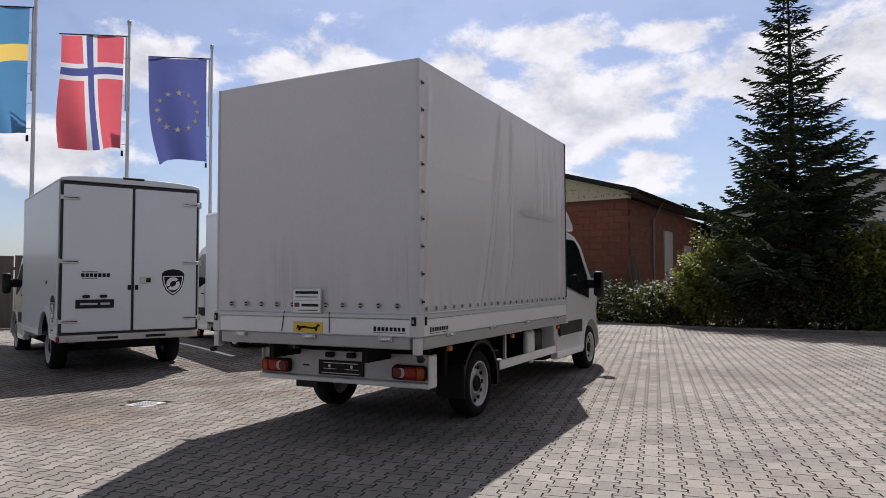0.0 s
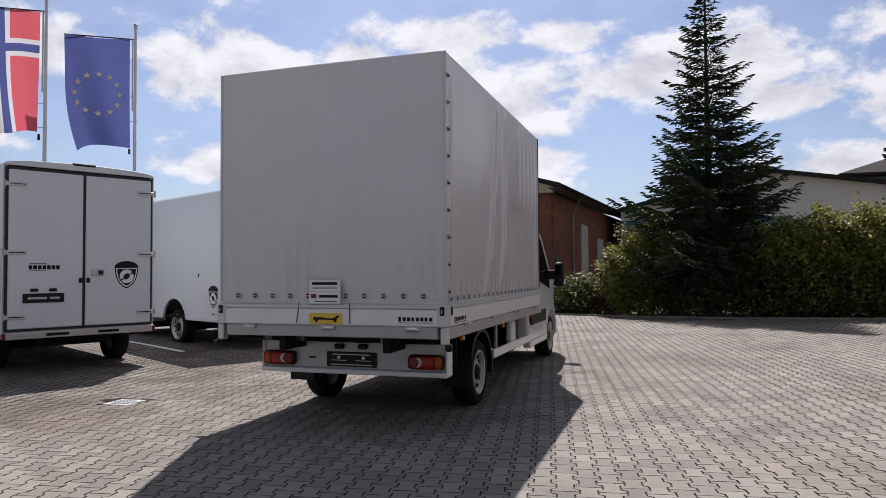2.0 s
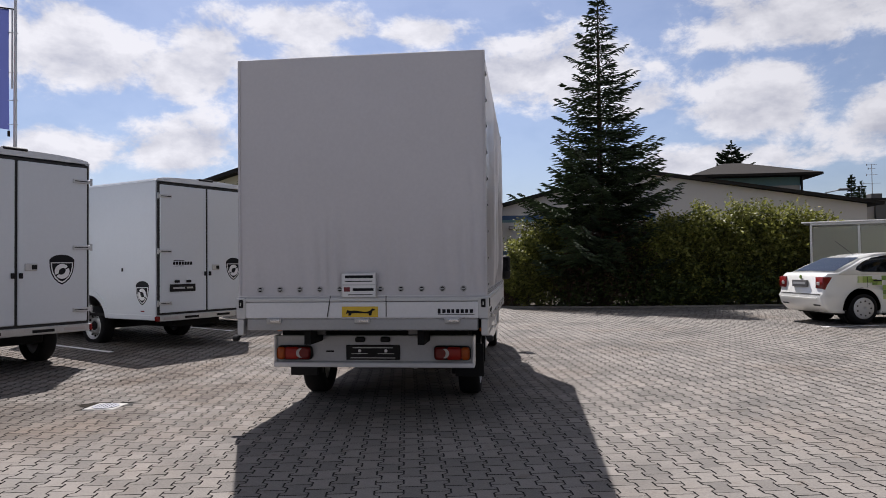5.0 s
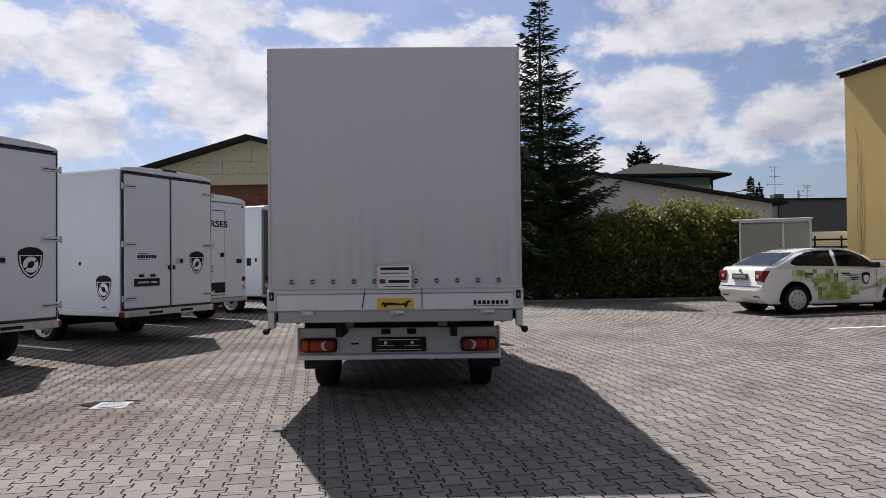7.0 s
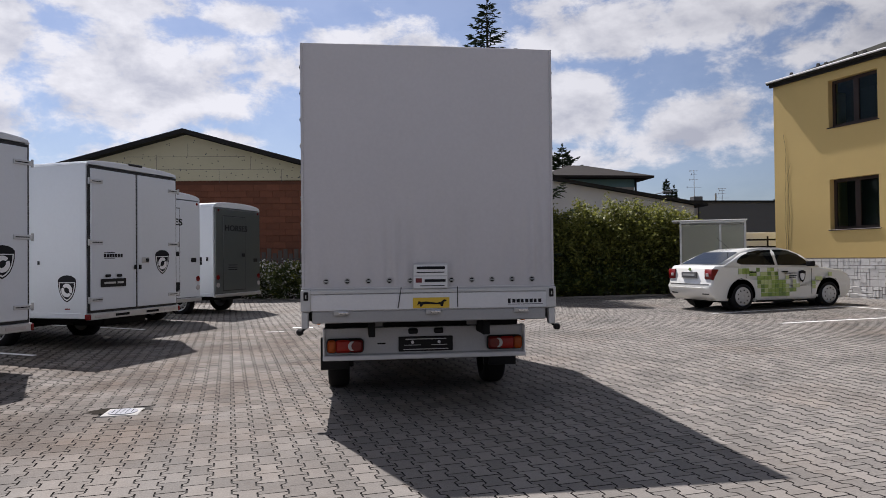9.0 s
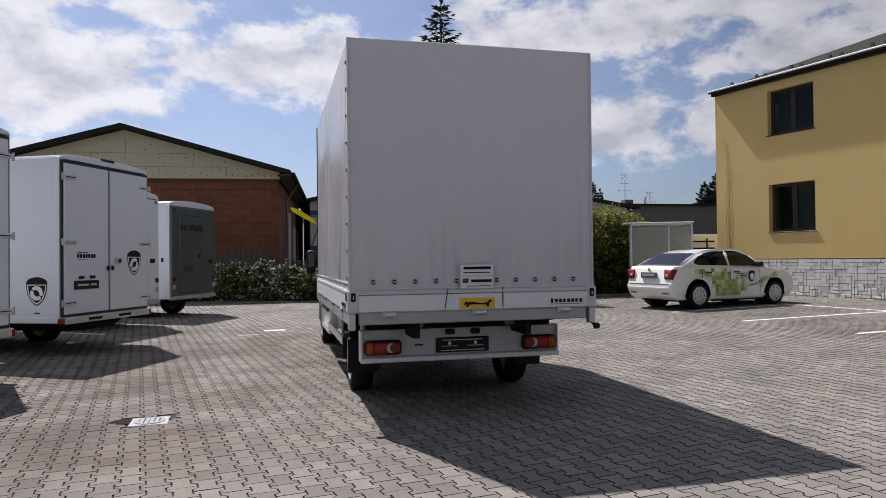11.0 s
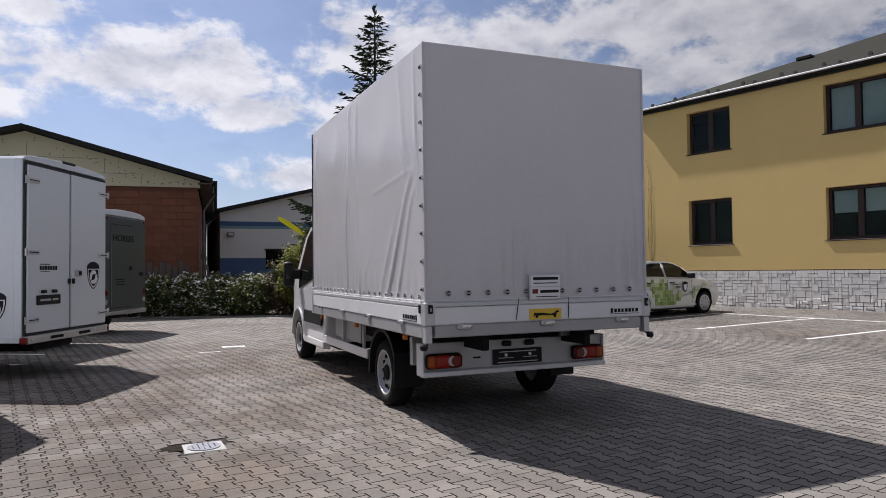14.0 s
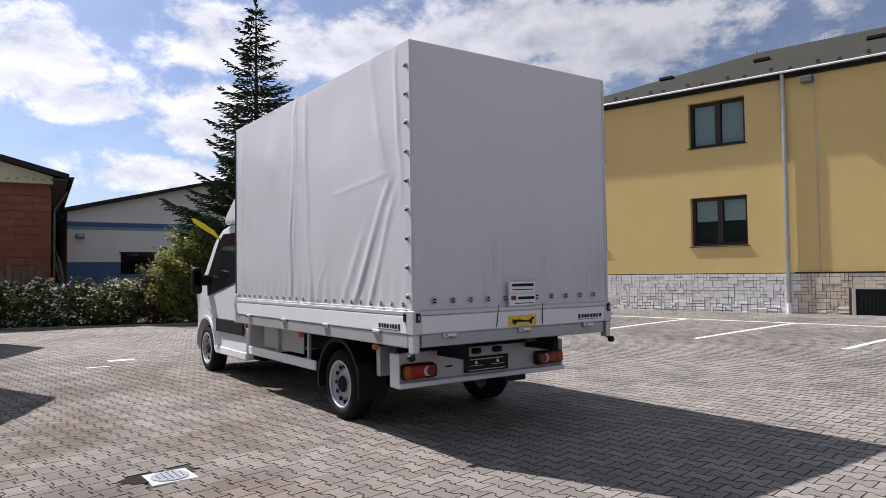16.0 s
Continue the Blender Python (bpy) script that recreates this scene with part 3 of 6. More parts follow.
        part("mirror_glass", box(min(s * (hw + 0.115), s * (hw + 0.22)), max(s * (hw + 0.115), s * (hw + 0.22)), axle - 0.176, axle - 0.171, 1.30, 1.54), M_MIRROR, mir)
    if deflector:
        bm = prism([(y0 + 0.05, top - 0.01), (y0 + 0.05, top + 0.46), (y0 + 0.25, top + 0.44), (y0 + 0.7, top + 0.34), (y0 + 1.1, top + 0.1), (y0 + 1.12, top - 0.01)], "x", -hw * 0.93, hw * 0.93, bev=0.05)
        part("roof_deflector", bm, paint, parent, "white roof air deflector")
    # windscreen
    bm = bmesh.new()
    p, q = Vector((0, nose - 0.47, 1.335)), Vector((0, axle - 0.14, 1.99))
    nrm = Vector((0, (q - p).z, -(q - p).y)).normalized() * 0.012
    vs = [bm.verts.new(Vector((sx * w, 0, 0)) + pt + nrm) for sx, w, pt in ((-1, 0.80, p), (1, 0.80, p), (1, 0.76, q), (-1, 0.76, q))]
    bm.faces.new(vs)
    part("windscreen", bm, M_GLASS, parent)


# ---- the flatbed truck ----
def tarp_sheet(name, parent, origin, u, v, nu, nv, out, fold, mat=None, label=""):
    """A taut cloth face with folds; fold(s, t) gives the bulge in metres."""
    vs, fs = [], []
    for j in range(nv + 1):
        for i in range(nu + 1):
            s, t = i / nu, j / nv
            p = Vector(origin) + Vector(u) * s + Vector(v) * t + Vector(out) * fold(s, t)
            vs.append(tuple(p))
    w = nu + 1
    fs = [(j * w + i, j * w + i + 1, (j + 1) * w + i + 1, (j + 1) * w + i) for j in range(nv) for i in range(nu)]
    ob = from_data(name, vs, fs, mat or M_TARP, parent, smooth=True)
    if label:
        ob["label"] = label
    return ob


def edge_fade(s, t, m=0.03):
    return min(1, s / m) * min(1, (1 - s) / m) * min(1, t / m) * min(1, (1 - t) / m)


def truck():
    L, HW, ZB, ZT = 4.24, 1.135, 1.135, 3.34
    t = thing("flatbed_truck", pose(-3.945, 5.37, 0), "white light truck with a grey tarpaulin-covered flatbed body", "truck")

    def ridge(s, q, c, w, a, lean, lo, hi):
        """A long soft crease through c at mid height, leaning, between two heights."""
        c += lean * (q - 0.5) + 0.008 * noise.noise((q * 5, c * 9, 1.0))
        on = step(lo - 0.10, lo + 0.06, q) * (1 - step(hi - 0.06, hi + 0.10, q))
        d = (s - c) / w
        return a * on * math.exp(-d * d) * (0.75 + 0.5 * noise.noise((q * 4, c * 17, 5.0)))

    def rear(s, q):
        top = 0.36 + 0.16 * noise.noise((s * 6, 0.0, 7)) + 0.08 * s
        hang = step(top, top - 0.30, q) if q < top else 0.0
        hang *= 0.35 + 0.65 * step(0.03, 0.10, q)
        wave = math.sin(s * 78 + 7 * noise.noise((s * 5, 0.3, 0)) + 1.5 * q)
        f = 0.017 * hang * wave * (0.55 + 0.8 * abs(noise.noise((s * 7, q * 0.5, 2))))
        f += 0.010 * noise.noise((s * 2.4, q * 2.0, 1.0)) + 0.004 * noise.noise((s * 9, q * 2, 3.0)) + 0.016 * math.sin(math.pi * s) * math.sin(math.pi * q)
        f += ridge(s, q, 0.05, 0.012, 0.010, 0.02, 0.05, 0.30) + ridge(s, q, 0.95, 0.012, 0.012, -0.05, 0.05, 0.5)
        return f * edge_fade(s, q, 0.04)

    # long creases of each side: middle, width, depth, lean, and the heights between which they run
    LEFT = ((0.556, 0.010, 0.022, -0.04, 0.04, 0.98), (0.535, 0.007, 0.011, -0.02, 0.25, 0.9), (0.465, 0.012, 0.015, 0.03, 0.0, 0.95), (0.075, 0.012, 0.020, -0.33, 0.02, 0.46),
            (0.045, 0.010, 0.014, -0.25, 0.02, 0.40), (0.115, 0.014, 0.010, -0.36, 0.0, 0.30), (0.085, 0.014, 0.016, 0.14, 0.50, 0.98), (0.035, 0.008, 0.012, 0.04, 0.45, 0.98), (0.93, 0.016, 0.010, 0.03, 0.1, 0.9))
    RIGHT = ((0.365, 0.012, 0.020, 0.155, 0.05, 0.92), (0.395, 0.008, 0.010, 0.13, 0.2, 0.85), (0.482, 0.012, 0.020, 0.07, 0.10, 0.92), (0.515, 0.008, 0.009, 0.05, 0.2, 0.6), (0.70, 0.008, 0.009, 0.03, 0.55, 0.92),
             (0.76, 0.008, 0.008, 0.02, 0.5, 0.9), (0.82, 0.008, 0.009, 0.02, 0.55, 0.92), (0.88, 0.009, 0.009, 0.01, 0.5, 0.92), (0.94, 0.012, 0.012, 0.0, 0.1, 0.9), (0.03, 0.010, 0.010, 0.03, 0.1, 0.9))
    # short creases: end points
    LSHORT = ((0.32, 0.484, 0.065, 0.525), (0.42, 0.05, 0.36, 0.2), (0.60, 0.62, 0.57, 0.80))
    RSHORT = ((0.055, 0.589, 0.36, 0.60), (0.10, 0.276, 0.245, 0.282), (0.06, 0.50, 0.02, 0.36), (0.46, 0.2, 0.49, 0.36), (0.47, 0.42, 0.5, 0.52))

    def side(seed, creases, shorts, deep):
        def f(s, q):
            r = 0.004 * math.sin(s * 26 + seed + 3 * noise.noise((q * 2, seed, 0))) * abs(noise.noise((s * 4 + seed, q * 0.7, 3)))
            r += 0.012 * noise.noise((s * 3.5, q * 1.6, seed)) + 0.005 * noise.noise((s * 11, q * 4, seed)) + 0.024 * math.sin(math.pi * s) * math.sin(math.pi * q)
            for c in creases:
                r += deep * ridge(s, q, *c)
            for s0, q0, s1, q1 in shorts:
                ux, uq = (s1 - s0) * 1.92, q1 - q0
                ln = math.hypot(ux, uq)
                dx, dq = (s - s0) * 1.92, q - q0
                al, ac = (dx * ux + dq * uq) / ln, (dq * ux - dx * uq) / ln + 0.006 * noise.noise((s * 12, q * 12, seed))
                if -0.05 < al < ln + 0.05 and abs(ac) < 0.05:
                    r += 0.0022 * math.exp(-(ac / 0.009) ** 2) * step(-0.03, 0.03, al) * (1 - step(ln - 0.03, ln + 0.03, al))
            # gathers above the lacing
            r += 0.006 * (1 - step(0.0, 0.16, q)) * math.sin(s * 148 + seed) * (0.4 + abs(noise.noise((s * 9, seed, 2))))
            return r * edge_fade(s, q, 0.015)
        return f
    side_left = side(4.1, LEFT, LSHORT, 0.72)
    tarp_sheet("tarpaulin_rear", t, (-HW, 0, ZB), (2 * HW, 0, 0), (0, 0, ZT - ZB), 200, 80, (0, -1, 0), rear)
    tarp_sheet("tarpaulin_side", t, (HW, 0, ZB), (0, L, 0), (0, 0, ZT - ZB), 300, 120, (1, 0, 0), side(1.3, RIGHT, RSHORT, 1.7))
    # added strip of tarpaulin stands in for a bar of light on this side
    part("light_strip", box(HW + 0.046, HW + 0.049, 0.565 * L, 0.85 * L, 2.19, 2.24, 0.001), M_TARP, t, "pale strip standing for a bar of light on the side cloth")
    tarp_sheet("tarpaulin_side", t, (-HW, L, ZB), (0, -L, 0), (0, 0, ZT - ZB), 300, 120, (-1, 0, 0), lambda s, q: side_left(1 - s, q))
    tarp_sheet("tarpaulin_roof", t, (-HW, 0, ZT), (2 * HW, 0, 0), (0, L, 0), 24, 60, (0, 0, 1), lambda s, q: 0.006 * math.sin(math.pi * s) * (0.5 + 0.5 * abs(math.cos(q * math.pi * 4))) )
    tarp_sheet("tarpaulin_front", t, (HW, L, ZB), (-2 * HW, 0, 0), (0, 0, ZT - ZB), 20, 20, (0, 1, 0), lambda s, q: 0)
    # corner seams
    for s in (-1, 1):
        part("corner_seam", box(s * HW - 0.012, s * HW + 0.012, -0.012, 0.012, ZB - 0.02, ZT, 0.005), M_TARP, t)
        part("corner_seam", box(s * HW - 0.01, s * HW + 0.01, L - 0.01, L + 0.012, ZB - 0.02, ZT, 0.005), M_SEAL, t)
        for i in range(9):
            z = ZB + 0.12 + i * 0.235
            k = part("strap_buckle", box(s * (HW + 0.012) - 0.009, s * (HW + 0.012) + 0.009, 0.03, 0.055, z - 0.022, z + 0.022, 0.005), M_STEEL, t)
            part("buckle_slot", box(s * (HW + 0.021) - 0.002, s * (HW + 0.021) + 0.002, 0.02, 0.065, z - 0.012, z + 0.004), M_DARK, k)
    part("lacing_rope", cyl((-HW, -0.018, 1.155), (HW, -0.018, 1.155), 0.004, n=6), M_SIGN, t)
    for s in (-1, 1):
        part("lacing_rope", cyl((s * (HW + 0.02), 0, 1.155), (s * (HW + 0.02), L, 1.155), 0.004, n=6), M_SIGN, t)

    def eyelet(x, y, z, nx, ny, k=1.0):
        d = Vector((nx, ny, 0))
        c = Vector((x, y, z))
        e = part("eyelet", cyl(c - d * 0.004, c + d * 0.006 * k, 0.034 * k, n=16), M_STEEL, t)
        part("eyelet_hole", cyl(c + d * 0.005 * k, c + d * 0.008 * k, 0.023 * k, n=14), M_DARK, e)
        w = Vector((-d.y, d.x, 0)) * 0.020 * k
        part("turn_pin", cyl(c + d * 0.012 * k - w, c + d * 0.012 * k + w, 0.008 * k, n=8), M_STEEL, e)
    for i in range(11):
        if i != 5:
            eyelet(-0.935 + i * 0.187, -0.016, 1.215, 0, -1, 0.85)
    for s in (-1, 1):
        for i in range(23):
            eyelet(s * (HW + 0.012), 0.12 + i * 0.18, 1.19, s, 0, 0.62)
    # boards
    def board(x0, x1, y0, y1):
        bm = box(x0, x1, y0, y1, 0.955, 1.10, 0.006)
        return part("drop_side", bm, M_BOARD, t, "grey aluminium drop side")
    rb = board(-1.10, 1.10, -0.03, 0.0)
    part("top_rail", box(-1.09, 1.09, -0.036, 0.0, 1.104, 1.14, 0.006), M_ALU, t)
    part("rear_rail", box(-1.06, 1.06, -0.022, 0.06, 0.845, 0.948, 0.008), M_RAIL, t)
    for s in (-1, 1):
        x0, x1 = sorted((s * (HW - 0.01), s * (HW + 0.02)))
        board(x0, x1, 0.06, L - 0.06)
        part("top_rail", box(x0 - 0.002, x1 + 0.002, 0.06, L - 0.06, 1.104, 1.14, 0.006), M_ALU, t)
        part("side_rail", box(*sorted((s * (HW - 0.04), s * (HW + 0.012))), 0.06, L, 0.84, 0.948, 0.008), M_RAIL, t)
        # corner post with dark latch
        part("corner_post", box(*sorted((s * (HW - 0.07), s * (HW + 0.022))), -0.04, 0.058, 0.95, 1.145, 0.008), M_ALU, t)
        part("post_foot", box(*sorted((s * (HW - 0.045), s * (HW + 0.015))), -0.034, 0.05, 0.80, 0.948, 0.008), M_ALU, t)
        part("corner_post", box(*sorted((s * (HW - 0.05), s * (HW + 0.022))), L - 0.055, L + 0.02, 0.84, 1.2, 0.008), M_ALU, t)
        lt = part("post_latch", box(*sorted((s * (HW - 0.045), s * (HW - 0.005))), -0.052, -0.038, 1.05, 1.125, 0.004), M_BLACK, t)
        part("latch_pin", box(*sorted((s * (HW - 0.03), s * (HW - 0.02))), -0.056, -0.05, 1.07, 1.10), M_STEEL, lt)
        part("post_latch", box(*sorted((s * (HW + 0.018), s * (HW + 0.03))), 0.065, 0.10, 1.05, 1.125, 0.004), M_BLACK, t)
        # marker lamp on a rubber arm
        mk = part("marker_arm", cyl((s * (HW - 0.02), 0.0, 0.81), (s * (HW + 0.02), -0.02, 0.775), 0.012, n=8), M_BLACK, t)
        part("marker_lamp", box(*sorted((s * (HW - 0.0), s * (HW + 0.06))), -0.05, 0.01, 0.745, 0.80, 0.015), M_BLACK, t)
        for i, y in enumerate((0.55, 1.55, 2.6, 3.7)):
            lk = part("side_latch", box(*sorted((s * (HW + 0.012), s * (HW + 0.03))), y - 0.06, y + 0.06, 0.925, 0.965, 0.006), M_STEEL, t)
            part("latch_lever", box(*sorted((s * (HW + 0.03), s * (HW + 0.045))), y - 0.02, y + 0.05, 0.932, 0.952, 0.004), M_CHROME, lk)
    part("load_floor", box(-HW + 0.045, HW - 0.045, 0.07, L, 0.86, 0.93), M_DARK, t)
    for x in (-0.80, 0.02, 0.83):
        lk = part("rear_latch", box(x - 0.07, x + 0.07, -0.05, -0.022, 0.91, 0.955, 0.006), M_STEEL, t)
        part("latch_lever", box(x - 0.03, x + 0.06, -0.062, -0.05, 0.922, 0.944, 0.004), M_CHROME, lk)
    # small signs at the back
    sg = part("notice_board", box(0.145 - 0.31, 0.145 + 0.01, -0.045, -0.03, 1.14, 1.365, 0.003), M_ALU, t, "white notice board with black print bars")
    part("board_face", box(-0.155, 0.145, -0.049, -0.045, 1.26, 1.355), M_SIGN, sg)
    part("board_face", box(-0.155, 0.145, -0.049, -0.045, 1.15, 1.25), M_SIGN, sg)
    part("print_bar", box(-0.13, 0.125, -0.051, -0.049, 1.315, 1.34), M_INK, sg)
    part("print_bar", box(-0.13, 0.12, -0.051, -0.049, 1.283, 1.291), M_INK, sg)
    part("print_block", box(-0.14, -0.085, -0.051, -0.049, 1.195, 1.235), M_INKRED, sg)
    part("print_bar", box(-0.06, 0.13, -0.051, -0.049, 1.20, 1.225), M_INK, sg)
    part("print_bar", box(-0.10, 0.12, -0.051, -0.049, 1.163, 1.170), M_INK, sg)
    ys = part("yellow_plate", box(-0.165, 0.165, -0.036, -0.031, 0.965, 1.06, 0.002), M_YELLOW, t, "yellow plate with a long black emblem")
    dog = [(-0.13, 0.99), (-0.115, 1.03), (-0.09, 1.022), (-0.05, 1.025), (0.05, 1.012), (0.09, 1.02), (0.115, 1.043), (0.14, 1.035), (0.135, 1.025), (0.115, 1.02), (0.105, 0.98), (0.085, 0.98), (0.08, 0.998), (-0.04, 1.002), (-0.075, 0.998), (-0.085, 0.98), (-0.105, 0.98), (-0.105, 1.005)]
    part("emblem", prism(dog, "y", -0.0385, -0.0362), M_INK, ys)

    def wordmark(x0, x1, z0, z1, y, side=0):
        n = 8
        for i in range(n):
            a = x0 + (x1 - x0) * i / n
            b = a + (x1 - x0) / n * (0.72 if i % 3 else 0.60)
            if i == 0:
                lo, hi = z0 - 0.005, z1 + 0.005
            else:
                lo, hi = z0, z1
            if side:
                bm = box(*sorted((side * y, side * (y + 0.0025))), a, b, lo, hi)
            else:
                bm = box(a, b, y - 0.0025, y, lo, hi)
            part("print_bar", bm, M_INK, rb)
        holder = box(x0, x1, y - 0.002, y, z0 - 0.016, z0 - 0.012) if not side else box(*sorted((side * y, side * (y + 0.0025))), x0, x1, z0 - 0.016, z0 - 0.012)
        part("print_bar", holder, M_INK, rb)
    wordmark(0.705, 1.03, 1.0, 1.033, -0.0305)
    wordmark(0.16, 0.52, 0.99, 1.025, HW + 0.0205, 1)
    wordmark(0.16, 0.52, 0.99, 1.025, HW + 0.0205, -1)
    for x, y2 in ((-0.29, 0.02), (0.25, -0.01)):
        part("cord", cyl((x + y2, -0.034, 1.155), (x - 0.01, -0.036, 0.97), 0.004, n=6), M_BLACK, t)
    # rear bumper plate with lamps
    by = 0.50
    prof = [(by - 0.02, 0.445), (by - 0.03, 0.45), (by - 0.03, 0.485), (by + 0.0, 0.50), (by + 0.0, 0.745), (by + 0.03, 0.75), (by + 0.03, 0.44)]
    bp = part("rear_bumper", prism(prof, "x", -0.985, 0.985), M_BUMPER, t, "grey sheet-metal rear bumper panel")
    part("bumper_lip", box(-0.99, 0.99, by - 0.05, by - 0.028, 0.443, 0.49, 0.008), M_WHITE, bp)
    for s in (-1, 1):
        part("bumper_end", box(*sorted((s * 0.965, s * 0.99)), by - 0.03, by + 0.12, 0.445, 0.75, 0.01), M_WHITE, bp)
        lm = part("tail_lamp", box(*sorted((s * 0.60, s * 0.955)), by - 0.058, by + 0.01, 0.512, 0.653, 0.035, seg=3), M_BLACK, t, "tail lamp with red, clear and orange lenses")
        for a, b, m in ((0.865, 0.945, M_ORANGE), (0.725, 0.868, M_REDOR), (0.61, 0.728, M_RED)):
            part("lens", box(*sorted((s * a, s * b)), by - 0.072, by - 0.045, 0.524, 0.641, 0.026, seg=3), m, lm, smooth=True)
        part("reversing_lens", cyl((s * 0.705, by - 0.075, 0.583), (s * 0.705, by - 0.06, 0.583), 0.046, n=24), M_CLEAR, lm, "clear crescent reversing lens")
        part("fog_lens", cyl((s * 0.672, by - 0.078, 0.583), (s * 0.672, by - 0.06, 0.583), 0.047, n=24), M_RED, lm)
        k = part("plate_lamp", box(s * 0.125 - 0.045, s * 0.125 + 0.045, by - 0.05, by + 0.005, 0.685, 0.735, 0.01), M_BLACK, bp)
    pl = part("plate_holder", box(-0.265, 0.265, by - 0.02, by - 0.002, 0.512, 0.655, 0.004), M_BLACK, t, "black number plate holder with plain bars")
    for z, w in ((0.532, 0.44), (0.63, 0.40)):
        part("plate_bar", box(-w / 2, w / 2, by - 0.0225, by - 0.0195, z - 0.004, z + 0.004), M_STEEL, pl)
    for x in (-0.13, 0.13):
        part("plate_clip", cyl((x, by - 0.024, 0.6), (x, by - 0.02, 0.6), 0.016, n=10), M_SIGN, pl)
        part("plate_bar", box(x - 0.08, x + 0.08, by - 0.0225, by - 0.0195, 0.57, 0.576), M_STEEL, pl)
    for x0, x1 in ((-0.91, -0.78), (0.66, 0.94)):
        n = 4 if x0 < 0 else 6
        for i in range(n):
            a = x0 + (x1 - x0) * i / n
            part("badge_bar", box(a, a + (x1 - x0) / n * 0.62, by - 0.004, by + 0.001, 0.702, 0.722), M_STEEL, bp)
    part("tow_slot", box(-0.47, -0.39, by - 0.004, by + 0.001, 0.585, 0.60, 0.003), M_DARK, bp)
    # chassis and running gear
    for s in (-1, 1):
        part("chassis_rail", box(*sorted((s * 0.36, s * 0.44)), by + 0.05, 5.4, 0.52, 0.70, 0.01), M_DARK, t)
        part("body_support", box(*sorted((s * 0.5, s * 0.56)), 0.1, L, 0.70, 0.85), M_DARK, t)
        part("mudflap", box(*sorted((s * 0.74, s * 1.04)), 1.1, 1.125, 0.26, 0.60, 0.006), M_BLACK, t)
        pts = arc(1.62, 0.345, 0.47, 188, -8, 16)
        pin = arc(1.62, 0.345, 0.43, 188, -8, 16)
        part("mudguard", prism(pts + pin[::-1], "x", s * 0.70, s * 1.0), M_BLACK, t)
        part("side_guard", box(*sorted((s * 0.985, s * 1.01)), 2.12, 4.15, 0.43, 0.535, 0.008), M_WHITE, t, "white side guard rail")
        for y in (2.35, 3.25):
            part("guard_stay", box(*sorted((s * 0.955, s * 0.985)), y - 0.02, y + 0.02, 0.45, 0.85), M_ALU, t)
        for y in (0.78, 2.42, 4.16):
            part("marker_light", box(*sorted((s * 1.02, s * 1.055)), y - 0.035, y + 0.035, 0.765, 0.815, 0.006), M_AMBER, t)
        part("body_bracket", box(*sorted((s * 0.72, s * 0.93)), 0.90, 0.96, 0.50, 0.78, 0.01), M_ALU if s < 0 else M_DARK, t)
        part("arch_liner", box(*sorted((s * 0.45, s * 0.69)), 1.15, 2.25, 0.34, 0.69, 0.03), M_DARK, t)
    part("axle_beam", cyl((-0.8, 1.62, 0.345), (0.8, 1.62, 0.345), 0.06), M_DARK, t)
    part("cross_member", box(-0.56, 0.56, 0.62, 0.75, 0.70, 0.85, 0.02), M_DARK, t)
    # dark plate added to fill the shaded gap between rail and bumper
    part("rear_gap_plate", box(-0.93, 0.93, 0.545, 0.61, 0.60, 0.843, 0.01), M_DARK, t)
    for x in (-0.47, 0.43):
        part("bed_bracket", box(x - 0.05, x + 0.05, 0.30, 0.38, 0.77, 0.845, 0.01), M_DSTEEL, t)
    part("spare_carrier", box(-0.36, 0.36, 0.75, 1.35, 0.42, 0.58, 0.06, seg=2), M_DARK, t)
    part("tool_panel", box(-0.95, -0.93, 2.55, 3.75, 0.56, 0.83, 0.004), M_STEEL, t, "plain aluminium panel under the bed")
    part("tank", box(0.45, 0.90, 3.35, 3.95, 0.40, 0.80, 0.06, seg=3), M_BLACK, t, "black tank under the bed")
    part("filler_bag", box(0.91, 0.99, 3.1, 3.36, 0.50, 0.80, 0.035, seg=3), M_SIGN, t, "white plastic filler housing", smooth=True)
    part("filler_hose", cyl((0.95, 3.2, 0.5), (0.95, 3.3, 0.40), 0.03), M_SIGN, t)
    part("exhaust", cyl((0.3, 1.2, 0.36), (0.3, 3.4, 0.36), 0.04), M_STEEL, t)
    part("engine_tray", box(-0.7, 0.7, 4.6, 6.9, 0.26, 0.42, 0.04), M_DARK, t)
    for s in (-1, 1):
        wheel(t, s * 0.86, 1.62, 0.345, s)
        wheel(t, s * 0.85, 6.13, 0.345, s)
    cab(t, 4.32, 6.13, 0.975, 2.2)
    return t


truck()


